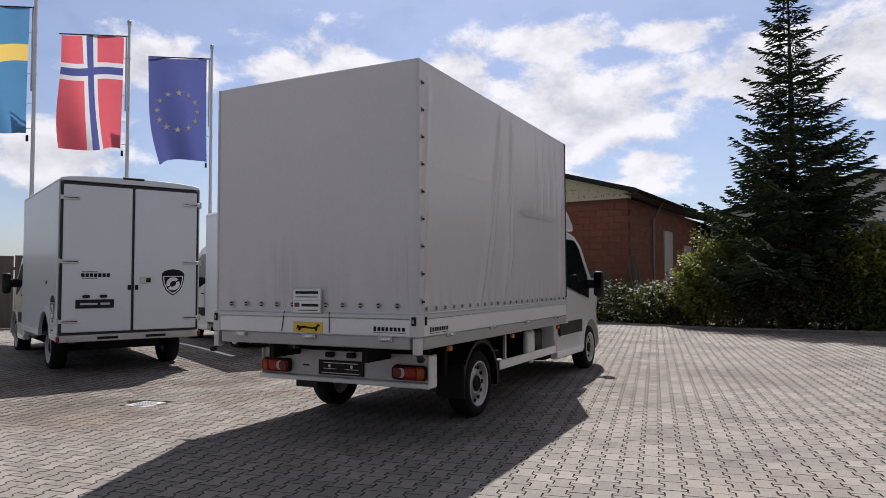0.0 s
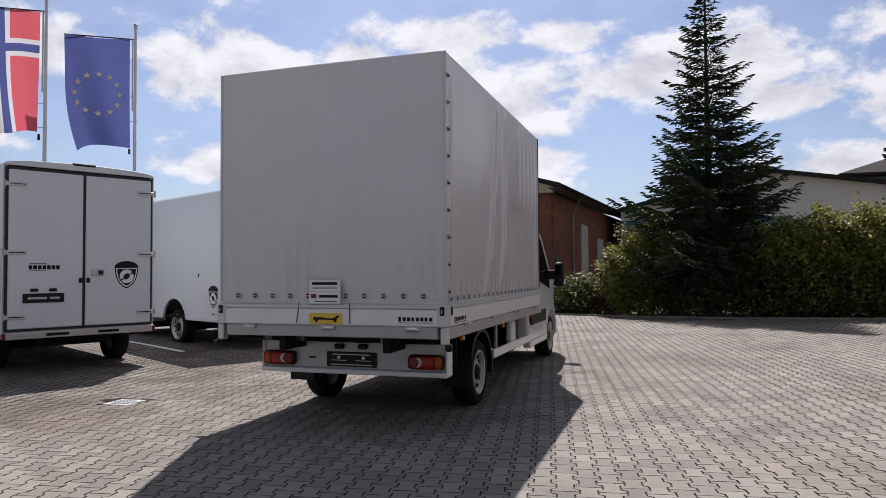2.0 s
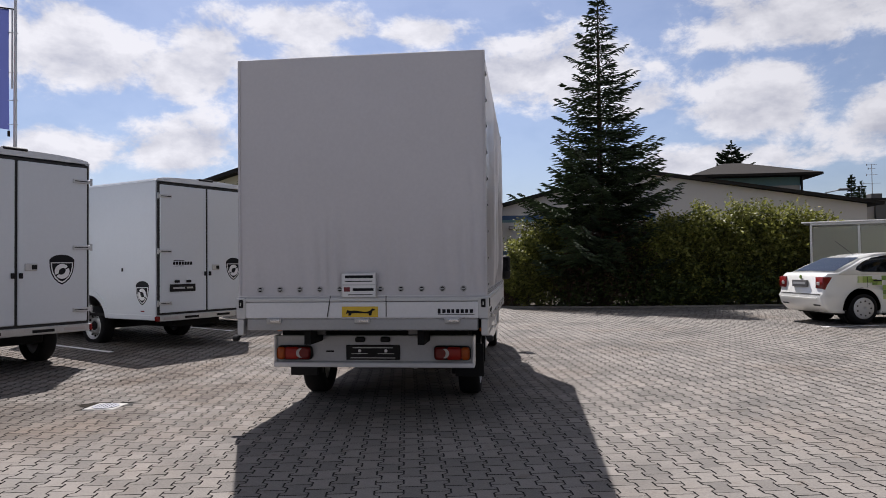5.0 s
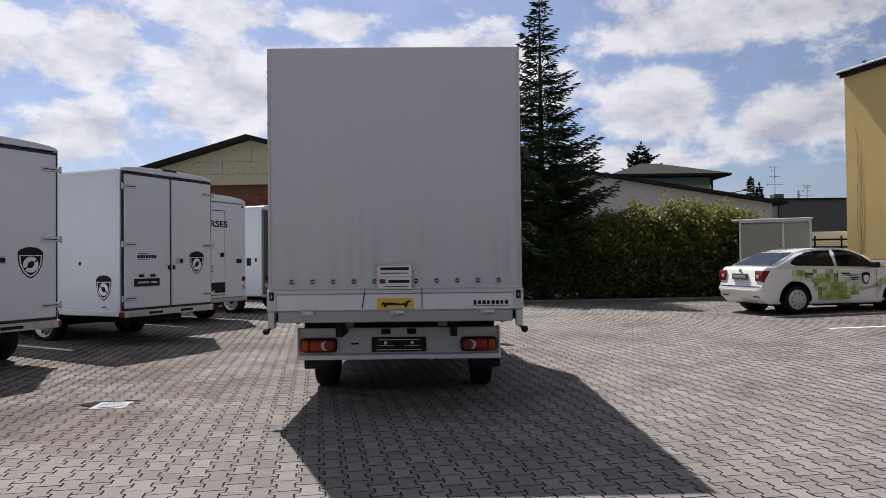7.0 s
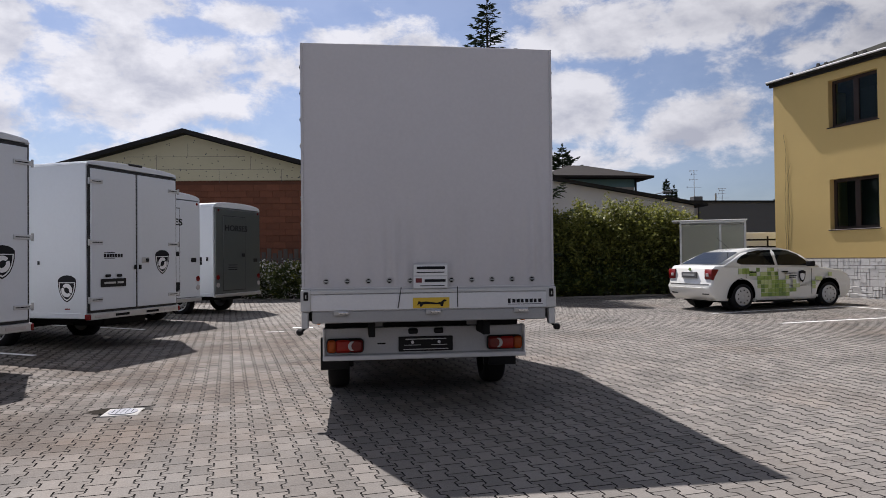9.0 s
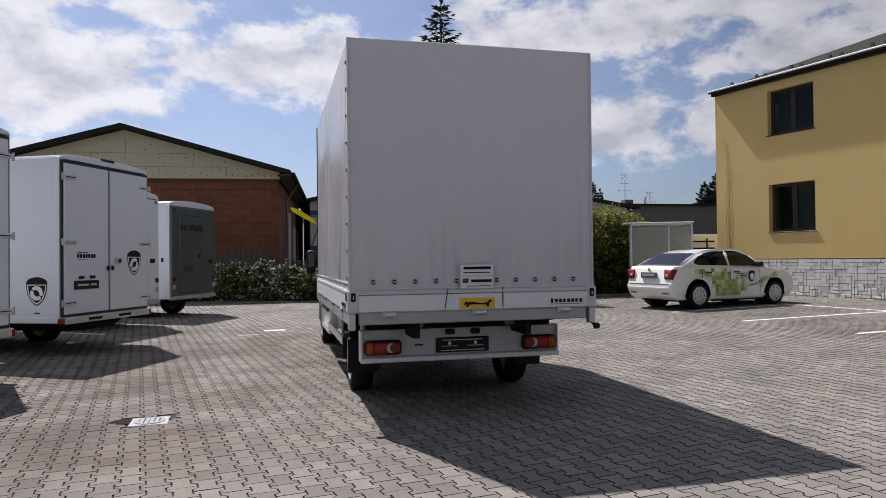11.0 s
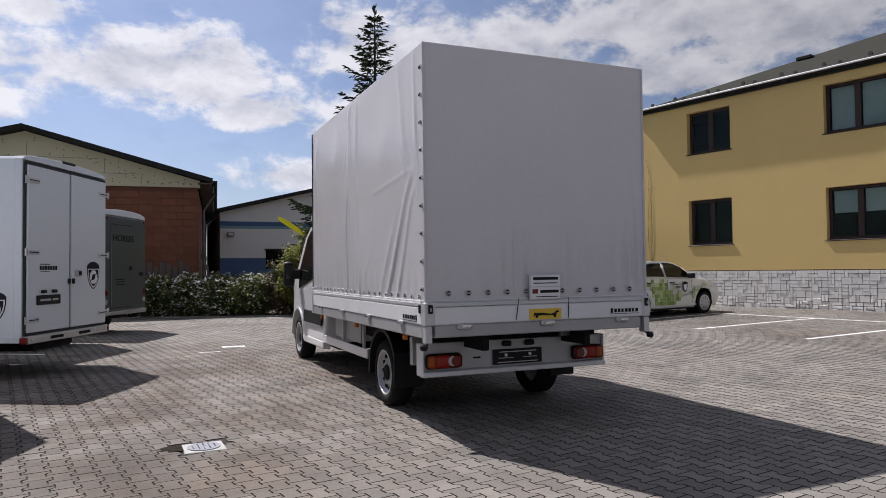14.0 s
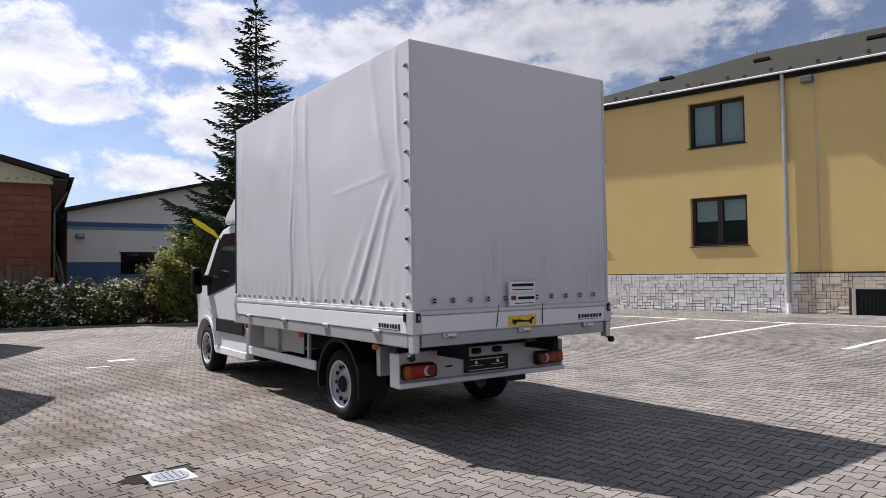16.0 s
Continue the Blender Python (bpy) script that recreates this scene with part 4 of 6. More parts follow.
# ---- box vans ----
def shield(parent, cx, cz, h, at, axis="y", d=-1, squash=1.0):
    """A plain shield emblem: dark body with a dark top band, pale rim and field, and a two-winged swirl."""
    def outline(k, cut=9.0):
        side = [(0.0, 0.50), (0.20, 0.475), (0.34, 0.41), (0.42, 0.33), (0.41, 0.10), (0.36, -0.12), (0.26, -0.31), (0.12, -0.44), (0.0, -0.50)]
        pts = side + [(-u, v) for u, v in side[-2:0:-1]]
        return [(cx + u * h * k * squash, cz + min(v * k, cut) * h) for u, v in pts]
    e = part("emblem", prism(outline(1), axis, at, at + 0.003 * d), M_INK, parent, "dark shield emblem")
    part("emblem_rim", prism(outline(0.90, 0.24), axis, at + 0.003 * d, at + 0.004 * d), M_SIGN, e)
    part("emblem_field", prism(outline(0.80, 0.21), axis, at + 0.004 * d, at + 0.005 * d), M_INK, e)
    for a0, m in ((40, M_SIGN), (220, M_SIGN)):
        u = math.cos(radians(a0 + 90))
        o = arc(cx, cz - h * 0.06, h * 0.25, a0, a0 + 165, 12) + arc(cx - 0.05 * h * u, cz - h * 0.06 - 0.05 * h * math.sin(radians(a0 + 90)), h * 0.15, a0 + 150, a0 + 20, 10)
        o = [(cx + (x - cx) * squash, z) for x, z in o]
        part("emblem_swirl", prism(o, axis, at + 0.005 * d, at + 0.007 * d), m, e)


def print_bars(parent, x0, x1, z0, z1, y, n, mat):
    for i in range(n):
        a = x0 + (x1 - x0) * i / n
        part("print_bar", box(a, a + (x1 - x0) / n * 0.78, y - 0.003, y, z0, z1), mat, parent)


def body_shell(t, HW, L, Z0, ZT, mat, crown=0.07, ax=1.12):
    """Box body with a wheel cut-out, softly crowned roof and rounded corners."""
    side = [(0, Z0)] + [(y, z) for y, z in arc(ax, 0.42, 0.52, 168, 12, 14)] + [(L, Z0), (L, ZT), (0, ZT)]
    for s in (-1, 1):
        part("side_wall", prism(side, "x", s * (HW - 0.04), s * HW), mat, t)
        pts, pin = arc(ax, 0.42, 0.60, 168, 12, 14), arc(ax, 0.42, 0.51, 168, 12, 14)
        part("arch_trim", prism(pts + pin[::-1], "x", s * (HW - 0.03), s * (HW + 0.015)), mat, t)
        part("side_skirt", box(*sorted((s * (HW - 0.03), s * (HW + 0.012))), 0.0, ax - 0.56, Z0 - 0.03, Z0 + 0.06, 0.01), mat, t)
        part("side_skirt", box(*sorted((s * (HW - 0.03), s * (HW + 0.012))), ax + 0.56, L, Z0 - 0.03, Z0 + 0.06, 0.01), mat, t)
        part("corner_cover", box(*sorted((s * (HW - 0.05), s * (HW + 0.014))), 0.0, 0.11, Z0, ZT, 0.012, seg=2), mat, t)
    n = 12
    top = [(HW * math.cos(math.pi * i / n) * 1.012, ZT - 0.02 + (crown + 0.03) * math.sin(math.pi * i / n) ** 0.6) for i in range(n + 1)]
    part("roof", prism(top, "y", -0.015, L + 0.02, bev=0.012), mat, t)
    part("front_wall", box(-HW + 0.04, HW - 0.04, L - 0.04, L, Z0, ZT), mat, t)
    part("floor_pan", box(-HW + 0.04, HW - 0.04, 0.06, L - 0.04, Z0, Z0 + 0.05), M_DARK, t)


def box_van(m, ax, name="box_van"):
    HW, L, Z0, ZT = 1.03, 3.5, 0.55, 2.93
    t = thing(name, m, "white box van with twin rear doors parked on the paving", "van", "parked vans")
    body_shell(t, HW, L, Z0, ZT, M_PANEL, ax=ax)
    part("rear_seal", box(-HW + 0.015, HW - 0.015, -0.018, 0.02, Z0 + 0.06, ZT - 0.04), M_SEAL, t)
    for s in (-1, 1):
        d = part("rear_door", box(*sorted((s * 0.02, s * (HW - 0.05))), -0.045, -0.012, Z0 + 0.095, ZT - 0.08, 0.01), M_PANEL, t)
        for z in (0.81, 1.70, 2.65):
            h = part("hinge", box(*sorted((s * (HW - 0.27), s * (HW + 0.02))), -0.066, -0.045, z - 0.03, z + 0.03, 0.006), M_ALU, d)
            part("hinge_groove", box(*sorted((s * (HW - 0.25), s * (HW - 0.05))), -0.069, -0.065, z - 0.006, z + 0.006), M_DARK, h)
            part("hinge_knuckle", cyl((s * (HW + 0.005), -0.055, z - 0.05), (s * (HW + 0.005), -0.055, z + 0.05), 0.016, n=10), M_STEEL, h)
        part("lock_knob", box(*sorted((s * 0.03, s * 0.075)), -0.075, -0.045, 1.27, 1.345, 0.006), M_BLACK, d)
        if s > 0:
            hd = part("door_handle", box(0.10, 0.27, -0.062, -0.045, 1.37, 1.47, 0.008), M_STEEL, d)
            part("handle_grip", box(0.19, 0.26, -0.07, -0.06, 1.39, 1.45, 0.006), M_BLACK, hd)
            shield(d, 0.61, 1.385, 0.42, -0.0455)
        else:
            print_bars(d, -0.73, -0.32, 1.468, 1.525, -0.0452, 7, M_INK)
            part("print_bar", box(-0.72, -0.50, -0.048, -0.045, 1.445, 1.452), M_INK, d)
            part("print_bar", box(-0.72, -0.50, -0.048, -0.045, 1.54, 1.552), M_INK, d)
            p = part("plate_holder", box(-0.80, -0.27, -0.062, -0.045, 1.0, 1.13, 0.004), M_BLACK, d, "black number plate holder with plain bars")
            part("plate_bar", box(-0.74, -0.50, -0.065, -0.061, 1.05, 1.08), M_STEEL, p)
            part("plate_bar", box(-0.46, -0.33, -0.065, -0.061, 1.05, 1.08), M_STEEL, p)
            for x in (-0.66, -0.42):
                part("plate_lamp", box(x - 0.05, x + 0.05, -0.085, -0.045, 1.155, 1.20, 0.012), M_BLACK, d)
    sill = part("rear_frame", box(-HW, HW, -0.06, 0.03, Z0 - 0.05, Z0 + 0.055, 0.008), M_STEEL, t)
    for s in (-1, 1):
        part("corner_lamp", box(*sorted((s * (HW - 0.03), s * (HW + 0.02))), -0.07, 0.03, Z0 - 0.045, Z0 + 0.045, 0.012), M_RED, t, "red corner lamp")
        lp = part("lamp_strip", box(*sorted((s * 0.64, s * 0.93)), -0.068, -0.058, Z0 - 0.02, Z0 + 0.02, 0.003), M_CLEAR, sill)
        part("lamp_strip", box(*sorted((s * 0.20, s * 0.50)), -0.068, -0.058, Z0 - 0.02, Z0 + 0.02, 0.003), M_DARK, sill)
        part("side_latch", box(*sorted((s * HW, s * (HW + 0.012))), 0.92, 0.96, 1.36, 1.42, 0.003), M_BLACK, t)
        wheel(t, s * 0.86, ax, 0.36, s)
        wheel(t, s * 0.86, 4.65, 0.345, s)
        # emblem on the flank
        shield(t, 0.38, 0.985, 0.42, s * HW, "x", s)
        part("reflector", box(*sorted((s * HW, s * (HW + 0.008))), 0.32, 0.42, 0.66, 0.68, 0.003), M_RED, t)
    part("chassis", box(-0.5, 0.5, 0.2, 5.0, 0.36, 0.5, 0.03), M_DARK, t)
    part("axle_beam", cyl((-0.8, ax, 0.345), (0.8, ax, 0.345), 0.06), M_DARK, t)
    part("roof_light", box(-0.16, 0.16, -0.03, 0.1, ZT + 0.055, ZT + 0.095, 0.012), M_BLACK, t)
    part("engine_tray", box(-0.7, 0.7, 3.5, 5.3, 0.26, 0.42, 0.04), M_DARK, t)
    cab(t, 3.45, 4.65, 1.0, 2.28, deflector=False)
    return t


def heading(dx, dy):
    return math.degrees(math.atan2(-dx, dy))


def van_pose(x, y):
    """Pose from the middle of the rear, all vans being parked askew alike."""
    return pose(x, y, gz(x, y), 0, 0, heading(-0.908, 0.419))


box_van(van_pose(-9.215, 7.73), 1.05)
box_van(van_pose(-8.27, 11.32), 1.93)


def horse_van(m, grey):
    HW, L, Z0, ZT = 1.05, 3.4, 0.52, 2.80
    label = "white horse transporter van with a plain grey rear ramp" if grey else "white horse transporter van with a lettered white rear door"
    t = thing("horse_van", m, label, "van", "parked vans")
    body_shell(t, HW, L, Z0, ZT, M_PANEL, 0.13)
    skin = M_GREYP if grey else M_PANEL
    ramp = part("rear_ramp", box(-HW + 0.03, HW - 0.03, -0.04, 0.0, Z0 + 0.04, ZT - 0.04, 0.02, seg=2), skin, t)
    part("door_seal", box(-0.72, 0.30, -0.044, -0.039, Z0 + 0.1, ZT - 0.22), M_SEAL, ramp)
    dr = part("rear_door", box(-0.70, 0.28, -0.056, -0.042, Z0 + 0.12, ZT - 0.24, 0.006), skin, ramp)
    lettering("HORSES", 0.205, M_INK, pose(-0.14, -0.058, 2.19, 90, 0, 0) @ Matrix.Diagonal((1.4, 1, 1, 1)), dr)
    hd = part("door_handle", box(0.12, 0.24, -0.08, -0.056, 1.50, 1.60, 0.01), M_BLACK, dr)
    part("lock", box(0.68, 0.86, -0.06, -0.04, 1.36, 1.46, 0.01), M_BLACK, ramp)
    for z in (1.16, 1.22, 1.28):
        part("print_bar", box(-0.5, -0.1, -0.059, -0.056, z, z + 0.02), M_INK, dr)
    if not grey:
        part("grille", box(-0.55, 0.28, -0.064, -0.05, 0.68, 0.92, 0.005), M_BLACK, dr)
    for s in (-1, 1):
        for z, mm in ((0.78, M_CLEAR), (0.98, M_RED)):
            part("round_lamp", cyl((s * 0.93, -0.055, z), (s * 0.93, -0.035, z), 0.06, n=16), mm, ramp)
        part("top_lamp", cyl((s * 0.9, -0.05, ZT - 0.1), (s * 0.9, -0.03, ZT - 0.1), 0.03, n=12), M_RED, ramp)
        wheel(t, s * 0.86, 1.12, 0.345, s)
        wheel(t, s * 0.86, 4.55, 0.345, s)
        part("flank_emblem", box(*sorted((s * HW, s * (HW + 0.004))), 0.35, 0.5, 1.3, 1.5, 0.001), M_INK, t)
        part("side_lock", box(*sorted((s * HW, s * (HW + 0.012))), 0.16, 0.22, 1.4, 1.5, 0.003), M_BLACK, t)
    part("roof_vent", box(-0.3, 0.3, 0.4, 1.0, ZT + 0.06, ZT + 0.14, 0.03, seg=2), M_PANEL, t)
    part("rear_bumper", box(-HW, HW, -0.06, 0.02, Z0 - 0.06, Z0 + 0.03, 0.012), M_STEEL, t)
    part("chassis", box(-0.5, 0.5, 0.2, 4.8, 0.36, 0.5, 0.03), M_DARK, t)
    cab(t, 3.35, 4.55, 1.0, 2.28, deflector=False)
    return t


horse_van(van_pose(-8.65, 15.0), False)
horse_van(van_pose(-7.72, 18.3), True)


# ---- yellow office building ----
def pierced_wall(name, parent, x0, x1, z0, z1, y0, y1, holes, mat):
    """A wall along local x with openings; built of butted blocks round the openings, one mesh."""
    cuts = sorted({x0, x1, *[h[0] for h in holes], *[h[1] for h in holes]})
    bm = bmesh.new()
    for a, b in zip(cuts, cuts[1:]):
        zs = [z0]
        for h in sorted(holes, key=lambda h: h[2]):
            if h[0] <= a + 1e-6 and h[1] >= b - 1e-6:
                zs += [h[2], h[3]]
        zs.append(z1)
        for lo, hi in zip(zs[::2], zs[1::2]):
            if hi - lo > 1e-4:
                box(a, b, y0, y1, lo, hi, bm=bm)
    bmesh.ops.remove_doubles(bm, verts=bm.verts, dist=1e-4)
    return part(name, bm, mat, parent)


def yellow_house():
    t = thing("office_building", pose(8.75, 19.75, 0, 0, 0, -75.8), "two-storey yellow stucco office building with a stone base", "building", kind="structure")
    W, D, ZB, ZE = 22.0, 13.0, 1.31, 6.80
    wins = [(a, b, lo, hi) for a, b in ((1.98, 3.5), (6.32, 7.98), (12.2, 13.9), (16.4, 18.1)) for lo, hi in ((2.13, 3.6), (5.12, 6.5))]
    pierced_wall("stucco_wall", t, 0, W, ZB, ZE, 0, 0.4, wins, M_STUCCO)
    part("stucco_wall", box(0, 0.4, 0.4, D, ZB, ZE), M_STUCCO, t)
    part("stucco_wall", box(0.4, W, D - 0.4, D, ZB, ZE), M_STUCCO, t)
    part("stucco_wall", box(W - 0.4, W, 0.4, D - 0.4, ZB, ZE), M_STUCCO, t)
    part("plinth", box(0.05, W, -0.025, D, -0.2, ZB - 0.013), M_PLINTH, t)
    part("plinth_ledge", box(9.2, W, -0.05, 0.0, ZB - 0.03, ZB + 0.015, 0.006), M_ROOFEDGE, t)
    # closed rooms in the darkened colour, standing for unlit interiors
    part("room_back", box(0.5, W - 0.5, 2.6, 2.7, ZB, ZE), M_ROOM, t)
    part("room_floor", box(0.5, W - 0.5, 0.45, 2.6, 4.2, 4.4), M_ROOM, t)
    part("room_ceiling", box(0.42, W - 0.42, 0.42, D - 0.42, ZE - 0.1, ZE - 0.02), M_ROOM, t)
    for a, b, lo, hi in wins:
        w = new("window")
        w.parent = t
        y = 0.2
        for x0, x1, z0, z1 in ((a, a + 0.09, lo, hi), (b - 0.09, b, lo, hi), (a + 0.09, b - 0.09, lo, lo + 0.09), (a + 0.09, b - 0.09, hi - 0.09, hi), ((a + b) / 2 - 0.08, (a + b) / 2 + 0.08, lo + 0.09, hi - 0.09)):
            part("frame", box(x0, x1, y - 0.035, y + 0.035, z0, z1, 0.008), M_WOODDK, w)
        for x0, x1 in ((a + 0.09, (a + b) / 2 - 0.08), ((a + b) / 2 + 0.08, b - 0.09)):
            pane = part("pane", box(x0, x1, y - 0.006, y + 0.006, lo + 0.09, hi - 0.09), M_PANE, w)
            pane.visible_shadow = False
            pane["label"] = "reflective window pane"
        part("sill", box(a - 0.05, b + 0.05, -0.035, 0.2, lo - 0.03, lo, 0.008), M_WOODDK, w)
        if a > 5:
            for x0, x1 in ((a + 0.12, (a + b) / 2 - 0.1), ((a + b) / 2 + 0.1, b - 0.12)):
                part("curtain", box(x0, x1, y + 0.045, y + 0.055, lo + 0.1 if lo > 4 else lo + 0.75, hi - 0.1), M_CURTAIN, w)
    # hip roof with shingle courses
    o, rid = 0.09, 2.65
    bm = bmesh.new()
    e = [(-o, -o), (W + o, -o), (W + o, D + o), (-o, D + o)]
    zb = ZE + 0.12
    low = [bm.verts.new((x, y, zb - 0.10)) for x, y in e]
    eav = [bm.verts.new((x, y, zb)) for x, y in e]
    r0, r1 = bm.verts.new((D / 2, D / 2, zb + rid)), bm.verts.new((W - D / 2, D / 2, zb + rid))
    bm.faces.new(low[::-1])
    for i in range(4):
        bm.faces.new((low[i], low[(i + 1) % 4], eav[(i + 1) % 4], eav[i]))
    bm.faces.new((eav[0], eav[1], r1, r0))
    bm.faces.new((eav[1], eav[2], r1))
    bm.faces.new((eav[2], eav[3], r0, r1))
    bm.faces.new((eav[3], eav[0], r0))
    bmesh.ops.recalc_face_normals(bm, faces=bm.faces)
    roof = part("roof", bm, M_ROOF, t, "dark grey shingled hip roof")
    k = rid / (D / 2 + o)
    for i in range(34):
        x, y = 0.5 + i * 0.62, 0.22 + 0.42 * (i % 2)
        z = zb + (y + o) * k
        part("snow_guard", prism([(y - 0.02, z), (y + 0.06, z + 0.03), (y, z + 0.11)], "x", x - 0.05, x + 0.05), M_ROOFEDGE, roof)
    for i in range(4):
        x, y = 4.2 + i * 3.3, 3.6
        z = zb + (y + o) * k
        part("roof_vent", box(x - 0.25, x + 0.25, y - 0.15, y + 0.15, z - 0.02, z + 0.1, 0.02), M_ROOFEDGE, roof)
    for i in range(12):
        x = 3.6 + i * 1.3
        part("rod_holder", cyl((max(x, D / 2), D / 2 - 0.02, zb + rid), (max(x, D / 2), D / 2 - 0.02, zb + rid + 0.16), 0.012, n=6), M_STEEL, roof)
    part("lightning_wire", cyl((D / 2, D / 2 - 0.02, zb + rid + 0.15), (W - D / 2, D / 2 - 0.02, zb + rid + 0.15), 0.006, n=6), M_STEEL, roof)
    part("gutter", prism([(-o - 0.12, zb - 0.02)] + arc(-o - 0.06, zb - 0.02, 0.065, 180, 360, 8) + [(-o, zb - 0.02)], "x", -o, W + o), M_ROOFEDGE, t)
    part("gutter_bead", cyl((-o, -o - 0.125, zb - 0.015), (W + o, -o - 0.125, zb - 0.015), 0.03, n=8), M_SIGN, t, "bright metal gutter bead")
    part("soffit_board", box(-o, W + o, -o, 0.0, zb - 0.16, zb - 0.11), M_ROOFEDGE, t)
    dp = part("downpipe", cyl((9.05, -0.09, 0.45), (9.05, -0.09, ZE - 0.25), 0.058, n=14), M_STEEL, t, "grey metal downpipe")
    part("pipe_elbow", cyl((9.05, -0.09, ZE - 0.27), (9.05, -o - 0.05, ZE + 0.06), 0.058, n=14), M_STEEL, dp)
    part("pipe_shoe", cyl((9.05, -0.09, 0.12), (9.05, -0.09, 0.47), 0.068, n=14), M_SIGN, dp)
    for z in (1.5, 3.2, 4.9):
        part("pipe_clamp", cyl((9.05, -0.09, z - 0.02), (9.05, -0.09, z + 0.02), 0.066, n=14), M_STEEL, dp)
    part("wall_cable", cyl((9.84, -0.012, 1.35), (9.84, -0.012, ZE - 0.1), 0.008, n=6), M_STEEL, t)
    for z in (2.5, 4.1, 5.8):
        part("cable_clip", cyl((9.84, 0.0, z), (9.84, -0.06, z), 0.01, n=6), M_STEEL, t)
    part("wall_lamp", box(9.52, 9.82, -0.24, 0.0, ZE - 0.28, ZE - 0.1, 0.02), M_GREYDK, t, "grey floodlight under the eave")
    for x, zt, k2 in ((0.42, 5.2, 1), (0.55, 4.3, 2)):
        for i in range(12):
            za, zb2 = 1.4 + (zt - 1.4) * i / 12, 1.4 + (zt - 1.4) * (i + 1) / 12
            xa, xb = x + 0.12 * noise.noise((i * 0.45, k2 * 3.1, 0)), x + 0.12 * noise.noise(((i + 1) * 0.45, k2 * 3.1, 0))
            part("loose_cable", cyl((xa, -0.012, za), (xb, -0.012, zb2), 0.004, n=5), M_WOODDK, t)
    cw = part("cellar_window", box(10.66, 11.53, -0.034, 0.0, 0.14, 0.86), M_DARK, t, "dark cellar opening with a pale reveal")
    part("reveal", box(10.57, 10.66, -0.05, 0.0, 0.14, 0.90, 0.005), M_PLASTER, cw)
    part("reveal", box(11.53, 11.57, -0.05, 0.0, 0.14, 0.90, 0.005), M_PLASTER, cw)
    part("lintel", box(10.66, 11.53, -0.05, 0.0, 0.86, 0.90, 0.005), M_PLASTER, cw)
    for i in range(9):
        part("grille_bar", box(10.72 + i * 0.09, 10.728 + i * 0.09, -0.04, -0.034, 0.14, 0.86), M_ROOFEDGE, cw)
    # cut-stone facing: random courses of upright and flat stones
    rng = random.Random(5)
    u = 0.089
    cols, rows = int(19.5 / u), 12
    used = [[False] * cols for _ in range(rows)]
    for r in range(rows):
        for c in range(cols):
            if 10.57 < (c + 1) * u and c * u < 11.57 and r < 8:
                used[r][c] = True
    shapes = {}

    def stone_mesh(w, h, mat):
        key = (w, h, mat.name, rng.randrange(2))
        if key not in shapes:
            bm = box(0, w * u - 0.012, -0.046, 0.02, 0, h * u * 1.10 - 0.012, 0.009)
            for v in bm.verts:
                if v.co.y < -0.04:
                    v.co.y += rng.uniform(-0.009, 0.007)
            me = bpy.data.meshes.new("stone")
            bm.to_mesh(me)
            bm.free()
            me.materials.append(mat)
            shapes[key] = me
        return shapes[key]
    rests, count = {M_STONE.name: bmesh.new(), M_STONE2.name: bmesh.new()}, 0
    for r in range(rows):
        for c in range(cols):
            if used[r][c]:
                continue
            w, h = rng.choice(((2, 1), (3, 1), (1, 2), (2, 2), (3, 1), (1, 1), (1, 2), (3, 2), (2, 1)))
            w, h = min(w, cols - c), min(h, rows - r)
            while h > 1 and any(used[r + i][c] for i in range(h)):
                h -= 1
            while w > 1 and any(used[r][c + i] for i in range(w)):
                w -= 1
            for i in range(h):
                for j in range(w):
                    used[r + i][c + j] = True
            x, z = c * u + 0.01, 0.12 + r * u * 1.10
            mat = M_STONE if x < 9.1 else M_STONE2
            if count < 300:
                s = new("stone", stone_mesh(w, h, mat))
                s.parent = t
                s.location = (x, 0, z)
                count += 1
            else:
                box(x, x + w * u - 0.012, -0.044 + rng.uniform(-0.007, 0.006), 0.02, z, z + h * u * 1.10 - 0.012, bm=rests[mat.name])
    for mm in (M_STONE, M_STONE2):
        part("stone_facing", rests[mm.name], mm, t)["kind"] = "stuff"
    return t


yellow_house()


